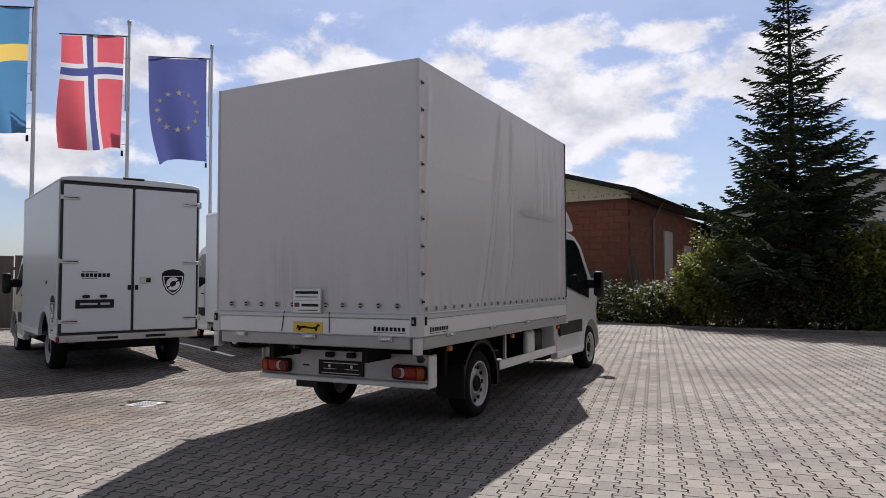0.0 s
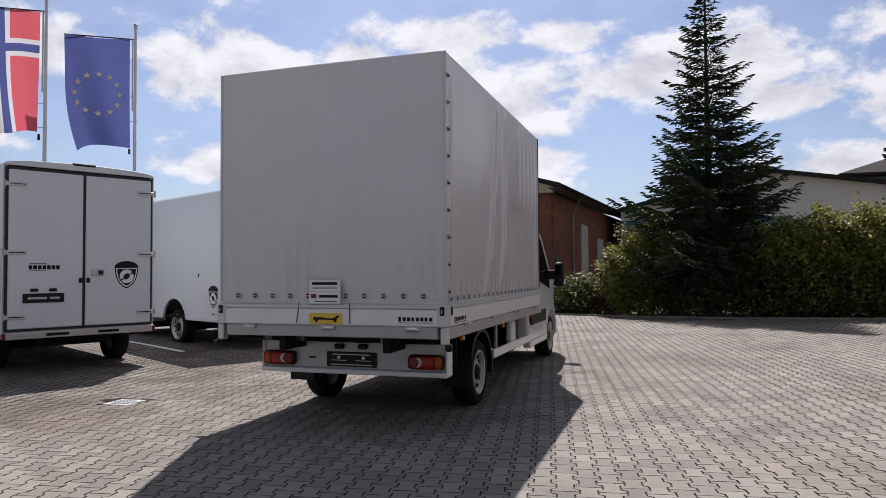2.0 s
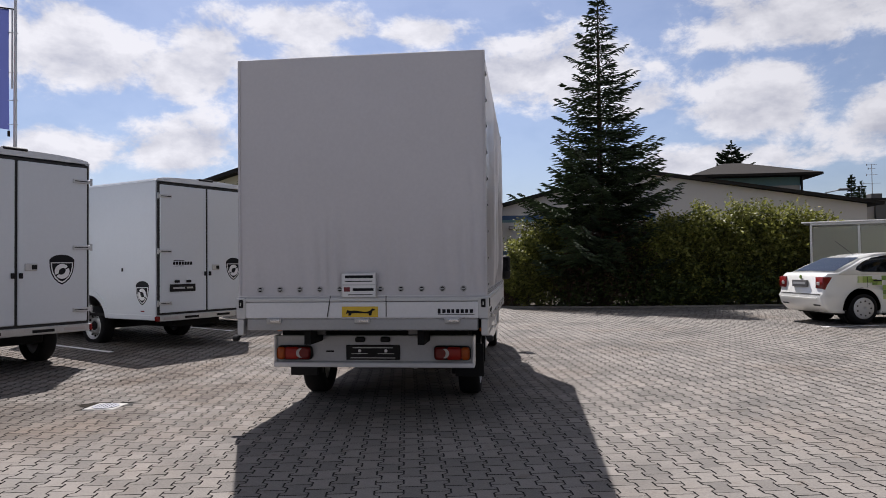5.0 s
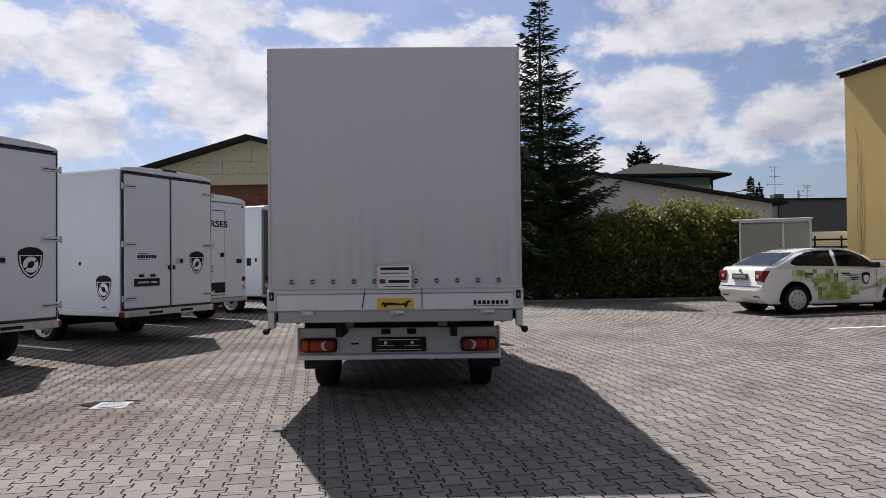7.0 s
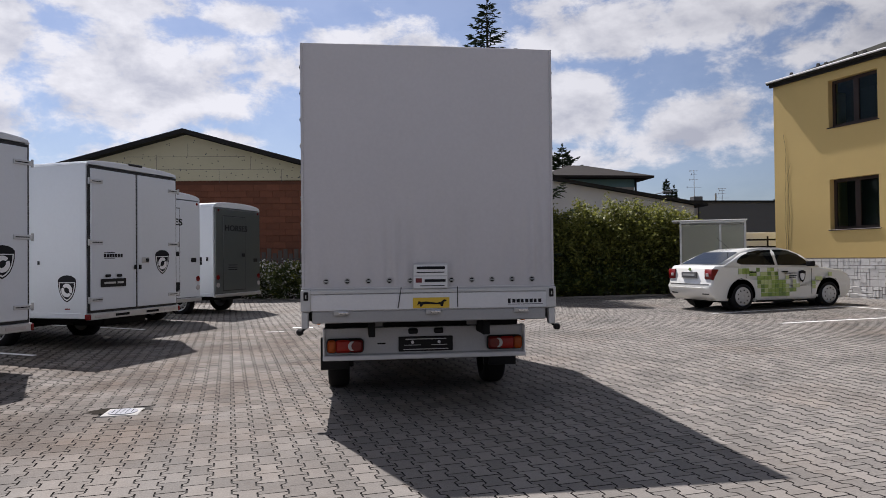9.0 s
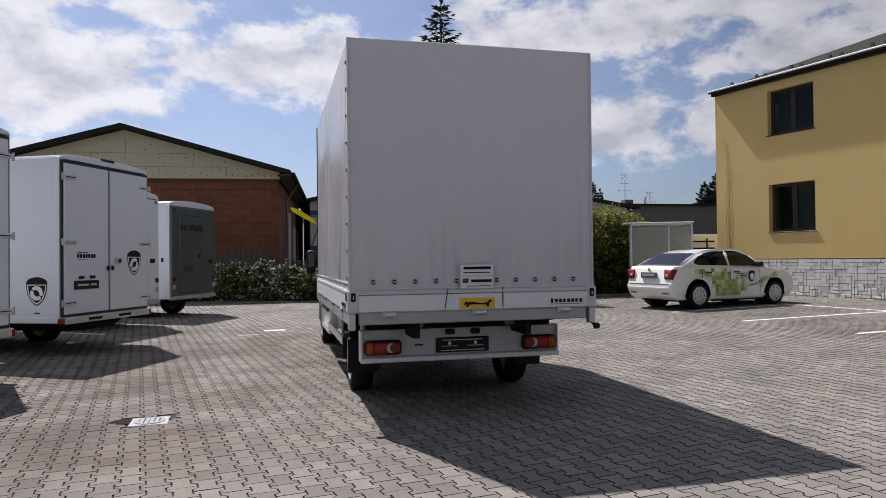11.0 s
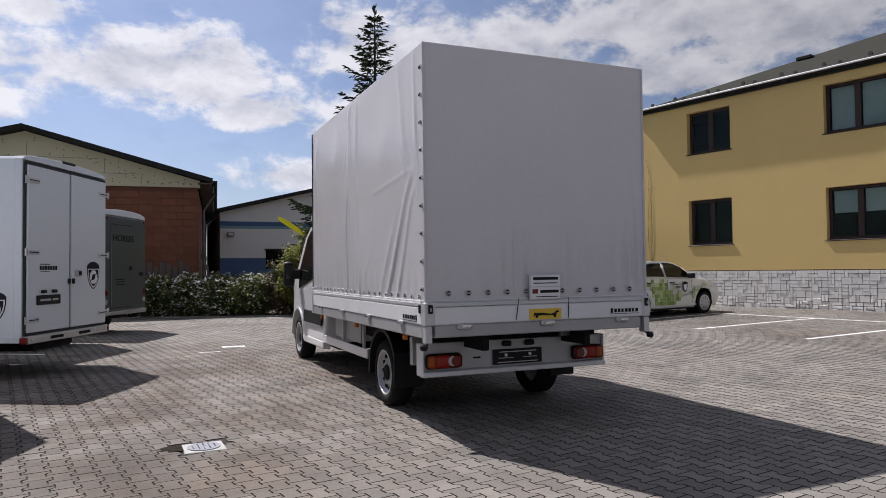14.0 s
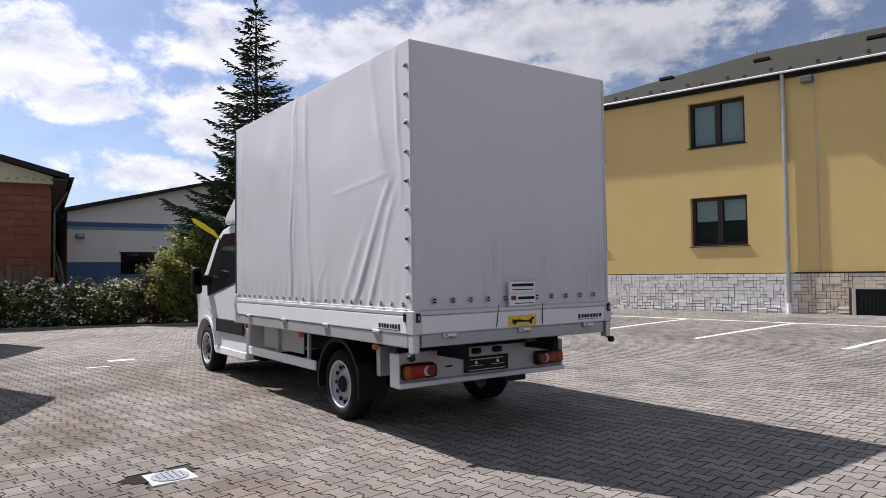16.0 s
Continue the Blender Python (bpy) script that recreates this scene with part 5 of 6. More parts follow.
# ---- clay-block hall ----
def block_hall():
    t = thing("brick_hall", pose(-5.5, 26.6, 0, 0, 0, -5), "unfinished red clay-block hall with yellow insulated gable", "building", kind="structure")
    HWd, Lg, ZW = 5.55, 20.0, 4.52
    part("gable_core", box(-2 * HWd + 0.03, -0.03, 0.04, 0.35, -0.1, ZW), M_MORTAR, t)
    part("side_wall", box(-0.36, -0.03, 0.35, Lg, -0.1, ZW), M_MORTAR, t)
    part("side_wall", box(-2 * HWd, -2 * HWd + 0.3, 0.35, Lg, -0.1, ZW), M_BRICK, t)
    k = 0.275
    zpk = 6.33
    part("gable_board", prism([(-2 * HWd, ZW + 0.003), (0.05, ZW + 0.003), (0.05, zpk - k * (HWd + 0.05) - 0.02), (-HWd, zpk - 0.02), (-2 * HWd, zpk - k * HWd - 0.02)], "y", -0.05, 0.3), M_FOAM, t, "pale yellow insulation boards with dark fixings")
    rng = random.Random(9)
    for i in range(150):
        x, z = -0.12 - (2 * HWd - 0.3) * (i + rng.random()) / 150, 0
        ztop = zpk - k * abs(x + HWd) - 0.15
        z = rng.uniform(ZW + 0.1, ztop)
        x, z = round(x / 0.24) * 0.24 + rng.uniform(-0.06, 0.06), z
        part("fixing_dowel", cyl((x, -0.051, z), (x, -0.058, z), 0.021, n=8), M_GREYDK, t)
    for z, x0, x1 in ((4.95, -9.5, -1.8), (5.45, -7.8, -3.3)):
        part("board_joint", box(x0, x1, -0.053, -0.049, z, z + 0.012), M_GREYDK, t)
    for x, z0 in ((-1.9, 4.43), (-3.1, 4.96), (-4.3, 4.43), (-6.7, 4.96), (-7.9, 4.43), (-5.5, 5.46)):
        part("board_joint", box(x, x + 0.012, -0.053, -0.049, z0, z0 + 0.5), M_GREYDK, t)
    for s in (-1, 1):
        x_e = -HWd + s * (HWd + 0.5)
        z_e = zpk - k * (HWd + 0.5)
        part("roof_slope", prism([(-HWd, zpk), (x_e, z_e), (x_e, z_e + 0.14), (-HWd, zpk + 0.14)], "y", -0.5, Lg), M_ROOF, t, "dark sheet roof")
        part("verge_board", prism([(-HWd, zpk - 0.02), (x_e, z_e - 0.02), (x_e, z_e + 0.15), (-HWd, zpk + 0.15)], "y", -0.53, -0.503), M_ROOFEDGE, t)
    z_e = zpk - k * (HWd + 0.5)
    part("eave_soffit", box(0.0, 0.48, -0.45, Lg, z_e - 0.04, z_e - 0.003), M_FENCE, t)
    part("gutter", prism(arc(0.58, z_e + 0.06, 0.075, 180, 360, 8), "y", -0.5, Lg), M_ROOFEDGE, t)
    part("downpipe", cyl((0.12, 3.1, 0.2), (0.12, 3.1, z_e - 0.7), 0.05, n=10), M_DSTEEL, t)
    part("downpipe", cyl((0.12, 3.1, z_e - 0.72), (0.55, 3.1, z_e - 0.02), 0.05, n=10), M_DSTEEL, t)
    for y in (5.2, 9.0, 13.0):
        part("boarded_door", box(-0.02, 0.06, y, y + 1.4, 1.0 if y > 6 else 0.2, 3.6 if y < 6 else 3.1, 0.01), M_PLASTER, t)
    # clay blocks, laid in bond
    bw, bh, gap = 0.50, 0.25, 0.005
    meshes = []
    for i in range(3):
        bm = box(0, bw - gap, -0.0 - 0.006 * i, 0.06, 0, bh - 0.006, 0.006)
        me = bpy.data.meshes.new("clay_block")
        bm.to_mesh(me)
        bm.free()
        me.materials.append(M_BRICK)
        meshes.append(me)
    rest = bmesh.new()
    rng = random.Random(3)
    n = 0
    for r in range(17):
        off = 0.25 if r % 2 else 0.0
        for c in range(23):
            x = -0.5 - c * bw - off + 0.0
            z = 0.12 + r * bh
            if x < -2 * HWd:
                continue
            if r >= 3 and c < 20 and n < 300:
                b = new("clay_block", rng.choice(meshes))
                b.parent, b.location = t, (x, rng.uniform(-0.004, 0.004), z)
                n += 1
            else:
                box(x, x + bw - gap, 0.0, 0.06, z, z + bh - 0.006, bm=rest)
        for c in range(40):
            y = 0.02 + c * bw + off
            box(-0.06, 0.0, y, y + bw - gap, 0.12 + r * bh, 0.12 + (r + 1) * bh - 0.006, bm=rest)
        box(-0.25 if r % 2 else -0.5, 0.0, 0.0, 0.06, 0.12 + r * bh, 0.12 + (r + 1) * bh - 0.006, bm=rest) if r % 2 else None
    part("block_courses", rest, M_BRICK, t)["kind"] = "stuff"
    return t


block_hall()


def picket_fence(m, n, h):
    f = thing("picket_fence", m, "weathered dark board fence in front of the hall", "fence", kind="structure")
    for i in range(n):
        part("picket", box(i * 0.2, i * 0.2 + 0.15, -0.012, 0.012, 0.05, h + 0.1 * math.sin(i * 2.3), 0.004), M_FENCE, f)
    for z in (0.4, h - 0.35):
        part("rail", box(0, n * 0.2, 0.013, 0.05, z, z + 0.08), M_FENCE, f)
    return f


picket_fence(pose(-9.6, 25.6, 0, 0, 0, -5), 19, 1.75)
for i, (y, lean, w) in enumerate(((25.95, 9, 0.14), (26.2, 12, 0.10), (26.45, 8, 0.16), (26.75, 13, 0.10), (27.05, 10, 0.13))):
    b = part("leaning_board", box(-0.015, 0.015, -w / 2, w / 2, 0, 2.15 + 0.2 * math.sin(i * 2), 0.004), M_FENCE)
    b.matrix_world = pose(-5.02 + 0.03 * i, y, 0.03, 4 * (-1) ** i, -lean, -5)
    tagged(b, "old grey board leaning against the hall", "board", "leaning boards")


# ---- grey hall with blue bands, and roofs beyond ----
def grey_hall():
    t = thing("grey_hall", pose(0, 38, 0), "pale grey rendered hall with blue and teal bands", "building", kind="structure")
    pl, pk, pr = (-3.9, 4.6), (3.4, 6.4), (16.1, 4.33)
    part("gable_wall", prism([(-3.7, -0.2), (15.4, -0.2), (15.4, 4.4), pk, (-3.7, 4.6)], "y", 0, 0.35), M_RENDER, t)
    for a, b in ((pl, pk), (pk, pr)):
        part("roof_slope", prism([a, b, (b[0], b[1] + 0.16), (a[0], a[1] + 0.16)], "y", -0.4, 22), M_ROOFEDGE, t)
    part("blue_band", box(-3.7, 4.6, -0.012, -0.001, 3.9, 4.14), M_BLUE, t)
    part("teal_band", box(-3.7, 4.6, -0.010, -0.001, 3.76, 3.897), M_TEAL, t)
    part("blue_plinth", box(-3.7, 15.4, -0.014, -0.001, 0, 2.2), M_BLUE, t)
    w = part("dark_window", box(-1.35, 0.25, -0.03, 0.0, 1.6, 2.62, 0.01), M_GLASS, t)
    part("window_frame", box(-1.42, 0.32, -0.035, -0.016, 2.62, 2.70), M_ROOFEDGE, w)
    l = part("wall_lamp", box(-3.35, -3.0, -0.25, -0.001, 3.35, 3.55, 0.02), M_GREYDK, t)
    part("lamp_glass", box(-3.3, -3.05, -0.262, -0.25, 3.38, 3.52), M_CLEAR, l)
    part("side_wall", box(-3.7, -3.4, 0.35, 22, -0.2, 4.55), M_RENDER, t)
    part("side_wall", box(15.1, 15.4, 0.35, 22, -0.2, 4.3), M_RENDER, t)
    return t


grey_hall()


def hip_house():
    t = thing("hip_roof_house", pose(12.3, 48.5, 0), "grey building with a low dark hip roof", "building", kind="structure")
    part("wall", box(-2.6, 2.8, -2.5, 4, 0, 6.95), M_PLASTER, t)
    part("eave_band", box(-2.63, 2.83, -2.53, 4.03, 6.3, 6.93), M_TEAL, t)
    bm = bmesh.new()
    e = [bm.verts.new(p) for p in ((-4.2, -3.6, 7.0), (3.8, -3.6, 7.0), (3.8, 5, 7.0), (-4.2, 5, 7.0))]
    lo = [bm.verts.new((v.co.x, v.co.y, 6.85)) for v in e]
    r0, r1 = bm.verts.new((-1.0, 0.7, 8.25)), bm.verts.new((0.2, 0.7, 8.25))
    bm.faces.new((e[0], e[1], r1, r0)); bm.faces.new((e[1], e[2], r1)); bm.faces.new((e[2], e[3], r0, r1)); bm.faces.new((e[3], e[0], r0))
    for i in range(4):
        bm.faces.new((lo[i], lo[(i + 1) % 4], e[(i + 1) % 4], e[i]))
    bm.faces.new(lo[::-1])
    bmesh.ops.recalc_face_normals(bm, faces=bm.faces)
    part("roof", bm, M_TILE, t)
    part("downpipe", cyl((2.86, -2.6, 0), (2.86, -2.6, 6.9), 0.08, n=8), M_ROOFEDGE, t)
    return t


hip_house()


def dark_shed():
    t = thing("flat_shed", pose(16.8, 40, 0), "dark grey flat-roofed shed with a chimney", "building", kind="structure")
    part("wall", box(0.0, 14, 0, 8, 0, 4.75), M_GREYDK, t)
    part("wall", box(-0.9, -0.003, 0.2, 8, 0, 4.6), M_PLASTER, t)
    part("roof_edge", box(-1.0, 14.2, -0.15, 8.2, 4.755, 4.85), M_ROOFEDGE, t)
    part("chimney", box(0.7, 1.3, 2, 2.6, 4.85, 5.3, 0.02), M_GREYDK, t)
    part("vent_pipe", cyl((2.2, 2, 4.85), (2.2, 2, 5.5), 0.06, n=8), M_STEEL, t)
    return t


dark_shed()


def antenna(x, y, z, h):
    t = thing("roof_antenna", pose(x, y, z), "thin metal aerial mast with cross rods", "antenna")
    part("mast", cyl((0, 0, 0), (0, 0, h), 0.022, n=8), M_STEEL, t)
    for i, (zz, w) in enumerate(((0.98, 0.28), (0.88, 0.2), (0.72, 0.3), (0.5, 0.5))):
        part("rod", cyl((-w, 0, h * zz), (w, 0, h * zz), 0.012, n=6), M_STEEL, t)
        part("rod_tip", box(-w - 0.02, -w + 0.02, -0.02, 0.02, h * zz - 0.06, h * zz + 0.06, 0.005), M_STEEL, t)


antenna(18.03, 43.0, 4.85, 2.3)
antenna(21.7, 46.0, 4.85, 1.4)


def street_lamp():
    t = thing("street_lamp", pose(18.3, 50, 0), "distant grey street lamp with a curved arm", "street lamp")
    part("pole", cyl((0, 0, 0), (0, 0, 6.2), 0.07, n=8, r2=0.05), M_STEEL, t)
    part("arm", cyl((0, 0, 6.15), (1.0, 0, 6.35), 0.04, n=8), M_STEEL, t)
    part("lamp_head", box(0.8, 1.5, -0.15, 0.15, 6.28, 6.42, 0.04), M_GREYDK, t)


street_lamp()


def sheeted_frame():
    """Box of aluminium posts and milky sheets behind the car."""
    a = math.degrees(math.atan2(18.55 - 19.37, 6.99 - 5.36))
    t = thing("sheeted_trailer", pose(5.36, 19.37, gz(5.4, 19.4), 0, 0, a), "aluminium-framed box trailer with milky plastic sheets", "trailer")
    W, D, H = 1.83, 1.3, 2.27
    for x, y in ((0, 0), (W, 0), (0, D), (W, D), (W * 0.62, 0)):
        part("post", box(x - 0.03, x + 0.03, y - 0.03, y + 0.03, 0.05, H, 0.006), M_ALU, t)
    for x0, x1, y0, y1 in ((0, W, -0.03, 0.03), (0, W, D - 0.03, D + 0.03), (-0.03, 0.03, 0, D), (W - 0.03, W + 0.03, 0, D)):
        part("rail", box(x0, x1, y0, y1, H, H + 0.06, 0.006), M_ALU, t)
        part("rail", box(x0, x1, y0, y1, 0.5, 0.56, 0.006), M_ALU, t)
    part("roof_sheet", box(-0.24, W + 0.06, -0.06, D + 0.06, H + 0.063, H + 0.10, 0.01), M_SIGN, t)
    part("sheet", box(0.035, W * 0.62 - 0.035, -0.004, 0.004, 0.57, H - 0.05), M_FILM, t)
    part("sheet", box(W * 0.62 + 0.035, W - 0.035, -0.004, 0.004, 0.57, H - 0.05), M_FILM, t)
    part("sheet", box(-0.004, 0.004, 0.035, D - 0.035, 0.57, H - 0.05), M_FILM, t)
    part("sheet", box(0.035, W - 0.035, D - 0.004, D + 0.004, 0.57, H - 0.05), M_FILM, t)
    part("bed", box(0, W, 0, D, 0.4, 0.5, 0.01), M_STEEL, t)


sheeted_frame()


def rail_trailer():
    t = thing("flat_trailer", pose(8.1, 22.2, gz(8, 22), 0, 0, -14), "low grey trailer with dark rails and a white panel", "trailer")
    part("panel", box(0, 2.4, 0.3, 0.34, 0.9, 2.05, 0.008), M_PANEL, t)
    for z in (1.25, 1.5, 1.75):
        part("rail", box(0.05, 2.0, 0.0, 0.05, z, z + 0.06, 0.006), M_DARK, t)
    for x in (0.1, 0.9, 1.7):
        part("post", box(x, x + 0.05, 0.0, 0.05, 0.5, 1.9, 0.006), M_DARK, t)
    part("bed", box(0, 2.4, -0.1, 1.2, 0.45, 0.6, 0.01), M_STEEL, t)
    for x in (0.6, 1.9):
        part("wheel", lathe([(-0.08, 0.14), (-0.08, 0.27), (0.08, 0.27), (0.08, 0.14)], (x, 0.2, 0.27), n=20), M_RUBBER, t)
    part("mast", box(2.35, 2.41, 0.25, 0.31, 0.5, 2.15), M_FENCE, t)


rail_trailer()


# ---- sedan ----
def sedan():
    hx, hy = 0.983, 0.182
    t = thing("sedan_car", pose(5.46, 15.42, gz(5.5, 15.4), 0, 0, heading(hx, hy)), "cream-white sedan with green square graphics on its flank", "car")
    R, ra, fa, hw = 0.315, -1.25, 1.33, 0.885
    lower = ([(-2.050, 0.36), (-1.9, 0.22)] + [(ra - 0.42, 0.21)] + arc(ra, R, 0.37, 196, -16, 16) + [(ra + 0.4, 0.19), (fa - 0.4, 0.19)] + arc(fa, R, 0.37, 196, -16, 16) +
             [(fa + 0.42, 0.20), (2.00, 0.24), (2.13, 0.42), (2.16, 0.60), (2.08, 0.76), (1.80, 0.90), (0.98, 1.0), (0.6, 1.0), (-1.2, 1.03), (-1.62, 1.06), (-1.940, 1.04), (-2.030, 0.95), (-2.060, 0.62), (-2.110, 0.55)])

    def shape(bm):
        for v in bm.verts:
            y, z = v.co.y, v.co.z
            k = 1.0
            if y > 1.2:
                k -= 0.20 * ((y - 1.2) / 1.17) ** 2
            if y < -1.3:
                k -= 0.13 * ((-1.3 - y) / 0.95) ** 2
            k -= 0.045 * max(0, (z - 0.72) / 0.3) + 0.05 * max(0, (0.4 - z) / 0.2)
            v.co.x *= k
    bm = bmesh.new()
    prism(lower, "x", -hw, hw, bm=bm)
    bmesh.ops.bevel(bm, geom=[e for e in bm.edges if abs(e.verts[0].co.x - e.verts[1].co.x) < 1e-6], offset=0.06, segments=4, affect="EDGES", profile=0.55)
    shape(bm)
    body = part("body", bm, M_CREAM, t, smooth=True)
    roofline = [(-1.80, 1.045), (-1.46, 1.215), (-1.12, 1.355), (-0.78, 1.43), (-0.35, 1.462), (0.05, 1.458), (0.36, 1.405), (0.66, 1.27), (1.06, 0.985)]

    def hwz(z):
        return 0.845 - max(0, z - 1.0) * 0.42
    bm = bmesh.new()
    outline = roofline + [(1.0, 0.96), (-1.7, 1.0)]
    prism(outline, "x", -1, 1, bm=bm)
    for v in bm.verts:
        v.co.x = math.copysign(hwz(v.co.z) - (0.03 if v.co.z > 1.3 else 0), v.co.x)
    bmesh.ops.bevel(bm, geom=[e for e in bm.edges if abs(e.verts[0].co.x - e.verts[1].co.x) < 0.2 and e.verts[0].co.z > 1.04 and e.verts[1].co.z > 1.04 and e.verts[0].co.x * e.verts[1].co.x > 0], offset=0.05, segments=3, affect="EDGES")
    part("roof", bm, M_CREAM, t, smooth=True)
    for s in (-1, 1):
        for pts in ([(-1.34, 1.11), (-1.22, 1.07), (-0.28, 1.05), (-0.27, 1.395), (-0.62, 1.39), (-0.92, 1.345), (-1.16, 1.26), (-1.30, 1.17)], [(-0.17, 1.05), (0.80, 1.03), (0.66, 1.17), (0.48, 1.30), (0.28, 1.375), (0.05, 1.40), (-0.16, 1.40)]):
            bm = bmesh.new()
            fa_ = [bm.verts.new((s * (hwz(z) + 0.006 - (0.02 if z > 1.3 else 0)), y, z)) for y, z in pts]
            bm.faces.new(fa_ if s > 0 else fa_[::-1])
            r = bmesh.ops.extrude_face_region(bm, geom=bm.faces[:])
            for v in r["geom"]:
                if isinstance(v, bmesh.types.BMVert):
                    v.co.x -= s * 0.02
            bmesh.ops.recalc_face_normals(bm, faces=bm.faces)
            part("side_window", bm, M_GLASS, t)
            cy, cz = sum(p[0] for p in pts) / len(pts), sum(p[1] for p in pts) / len(pts)
            big = [(cy + (y - cy) * 1.03, cz + (z - cz) * 1.06) for y, z in pts]
            bm = bmesh.new()
            fr = [bm.verts.new((s * (hwz(z) + 0.001 - (0.02 if z > 1.3 else 0)), y, z)) for y, z in big]
            bm.faces.new(fr if s > 0 else fr[::-1])
            r = bmesh.ops.extrude_face_region(bm, geom=bm.faces[:])
            for v in r["geom"]:
                if isinstance(v, bmesh.types.BMVert):
                    v.co.x -= s * 0.02
            bmesh.ops.recalc_face_normals(bm, faces=bm.faces)
            part("window_seal", bm, M_SEAL, t)
        part("body_line", box(*sorted((s * (hw - 0.004), s * (hw + 0.0015))), ra + 0.40, fa - 0.40, 0.540, 0.546), M_SEAL, body)
        for y, z in ((-0.23, 0.0), (-1.16, 0.0), (0.78, 0.0)):
            part("door_gap", box(*sorted((s * (hw - 0.004), s * (hw + 0.002))), y - 0.004, y + 0.004, 0.74 if y < -1 else 0.32, 0.95), M_SEAL, body)
        for y in (-0.95, -0.02):
            part("door_handle", box(*sorted((s * (hw - 0.03), s * (hw + 0.02))), y - 0.09, y + 0.09, 0.865, 0.895, 0.012), M_BLACK, body)
        part("mirror", box(*sorted((s * (hw - 0.02), s * (hw + 0.16))), 0.62, 0.75, 1.0, 1.13, 0.03, seg=2), M_BLACK, t)
        part("sill_strip", box(*sorted((s * (hw - 0.08), s * (hw - 0.02))), ra + 0.42, fa - 0.42, 0.17, 0.21, 0.01), M_DARK, body)
        wedge = [(-2.065, 0.96), (-2.070, 0.74), (-2.020, 0.69), (-1.98, 0.74), (-1.80, 0.93), (-1.84, 0.965)]
        bm = prism(wedge, "x", *sorted((s * 0.55, s * 0.81)), bev=0.02)
        for v in bm.verts:
            if abs(v.co.x) < 0.7:
                v.co.y = min(v.co.y, -1.940)
        tl = part("tail_lamp", bm, M_RED, t, "red wedge-shaped tail lamp", smooth=True)
        part("lens", box(*sorted((s * 0.60, s * 0.70)), -2.078, -2.050, 0.79, 0.86, 0.01), M_CLEAR, tl)
        part("headlamp", box(*sorted((s * 0.5, s * 0.74)), 1.86, 2.07, 0.66, 0.80, 0.03, seg=2), M_CLEAR, t)
        wheel(t, s * 0.765, ra, R, s, "cover")
        wheel(t, s * 0.765, fa, R, s, "cover")
        part("arch_liner", lathe([(-0.1, 0.10), (-0.1, 0.36), (0.1, 0.36), (0.1, 0.10)], (s * 0.60, ra, R), n=20), M_DARK, t)
        part("arch_liner", lathe([(-0.1, 0.10), (-0.1, 0.36), (0.1, 0.36), (0.1, 0.10)], (s * 0.60, fa, R), n=20), M_DARK, t)
    # rear and front screens
    for (y0, z0), (y1, z1), w0, w1 in (((-1.74, 1.065), (-1.14, 1.345), 0.70, 0.60), ((1.03, 1.01), (0.59, 1.31), 0.72, 0.62)):
        bm = bmesh.new()
        n = Vector((0, z1 - z0, -(y1 - y0))).normalized() * 0.020
        n = n if n.z > 0 else -n
        vs = [bm.verts.new(Vector((sx, y, z)) + n) for sx, y, z in ((-w0, y0, z0), (w0, y0, z0), (w1, y1, z1), (-w1, y1, z1))]
        bm.faces.new(vs)
        part("screen", bm, M_GLASS, t, "sloping window glass")
    p = part("plate_holder", box(-0.27, 0.27, -2.085, -2.040, 0.75, 0.89, 0.004), M_GREYDK, t, "dark recessed number plate with plain bars")
    part("plate_bar", box(-0.22, 0.22, -2.089, -2.084, 0.80, 0.85), M_ALU, p)
    part("boot_badge", cyl((0, -2.040, 0.955), (0, -2.055, 0.955), 0.04, n=14), M_GREEN3, t)
    bm = box(-0.80, 0.80, -2.125, -1.86, 0.34, 0.615, 0.07, seg=4)
    for v in bm.verts:
        v.co.y += 0.16 * (abs(v.co.x) / 0.8) ** 3
    part("rear_bumper", bm, M_CREAM, t, smooth=True)
    for s in (-1, 1):
        part("bumper_slot", box(*sorted((s * 0.45, s * 0.70)), -2.06, -2.0, 0.36, 0.40, 0.01), M_SEAL, t)
    part("boot_gap", box(-0.72, 0.72, -2.095, -2.060, 0.60, 0.61), M_SEAL, body)
    part("bumper_strip", box(-0.66, 0.66, -2.122, -2.080, 0.50, 0.53, 0.006), M_CREAM, body)
    part("aerial", cyl((0, -0.85, 1.42), (0, -1.25, 1.72), 0.006, n=6), M_BLACK, t)
    part("underside", box(-0.7, 0.7, -1.7, 1.75, 0.17, 0.35), M_DARK, t)
    rng = random.Random(8)
    for i in range(15):
        for j in range(7):
            y, z = -1.05 + i * 0.105, 0.30 + j * 0.098
            d = abs((y + 0.52) / 0.72) + abs((z - 0.46) / 0.66)
            if rng.random() > 1.35 - 0.8 * d or math.hypot(y - ra, z - R) < 0.44 or z > 0.92:
                continue
            for s in (-1, 1):
                xo = hw * (1 - 0.045 * max(0, (z + 0.05 - 0.72) / 0.3)) + 0.0015
                part("film_square", box(*sorted((s * (xo - 0.004), s * (xo + 0.0015))), y, y + 0.099, z, z + 0.092), rng.choice((M_GREEN, M_GREEN, M_GREEN2, M_GREEN3)), body)
    for i in range(9):
        for j in range(5):
            y, z = 0.80 + i * 0.105, 0.36 + j * 0.098
            if math.hypot(y + 0.05 - fa, z + 0.05 - R) < 0.47 or y > 1.62 or rng.random() > 0.42:
                continue
            for s in (-1, 1):
                xo = hw * (1 - 0.20 * (max(0, y - 1.15) / 1.17) ** 2 - 0.045 * max(0, (z + 0.05 - 0.72) / 0.3)) + 0.002
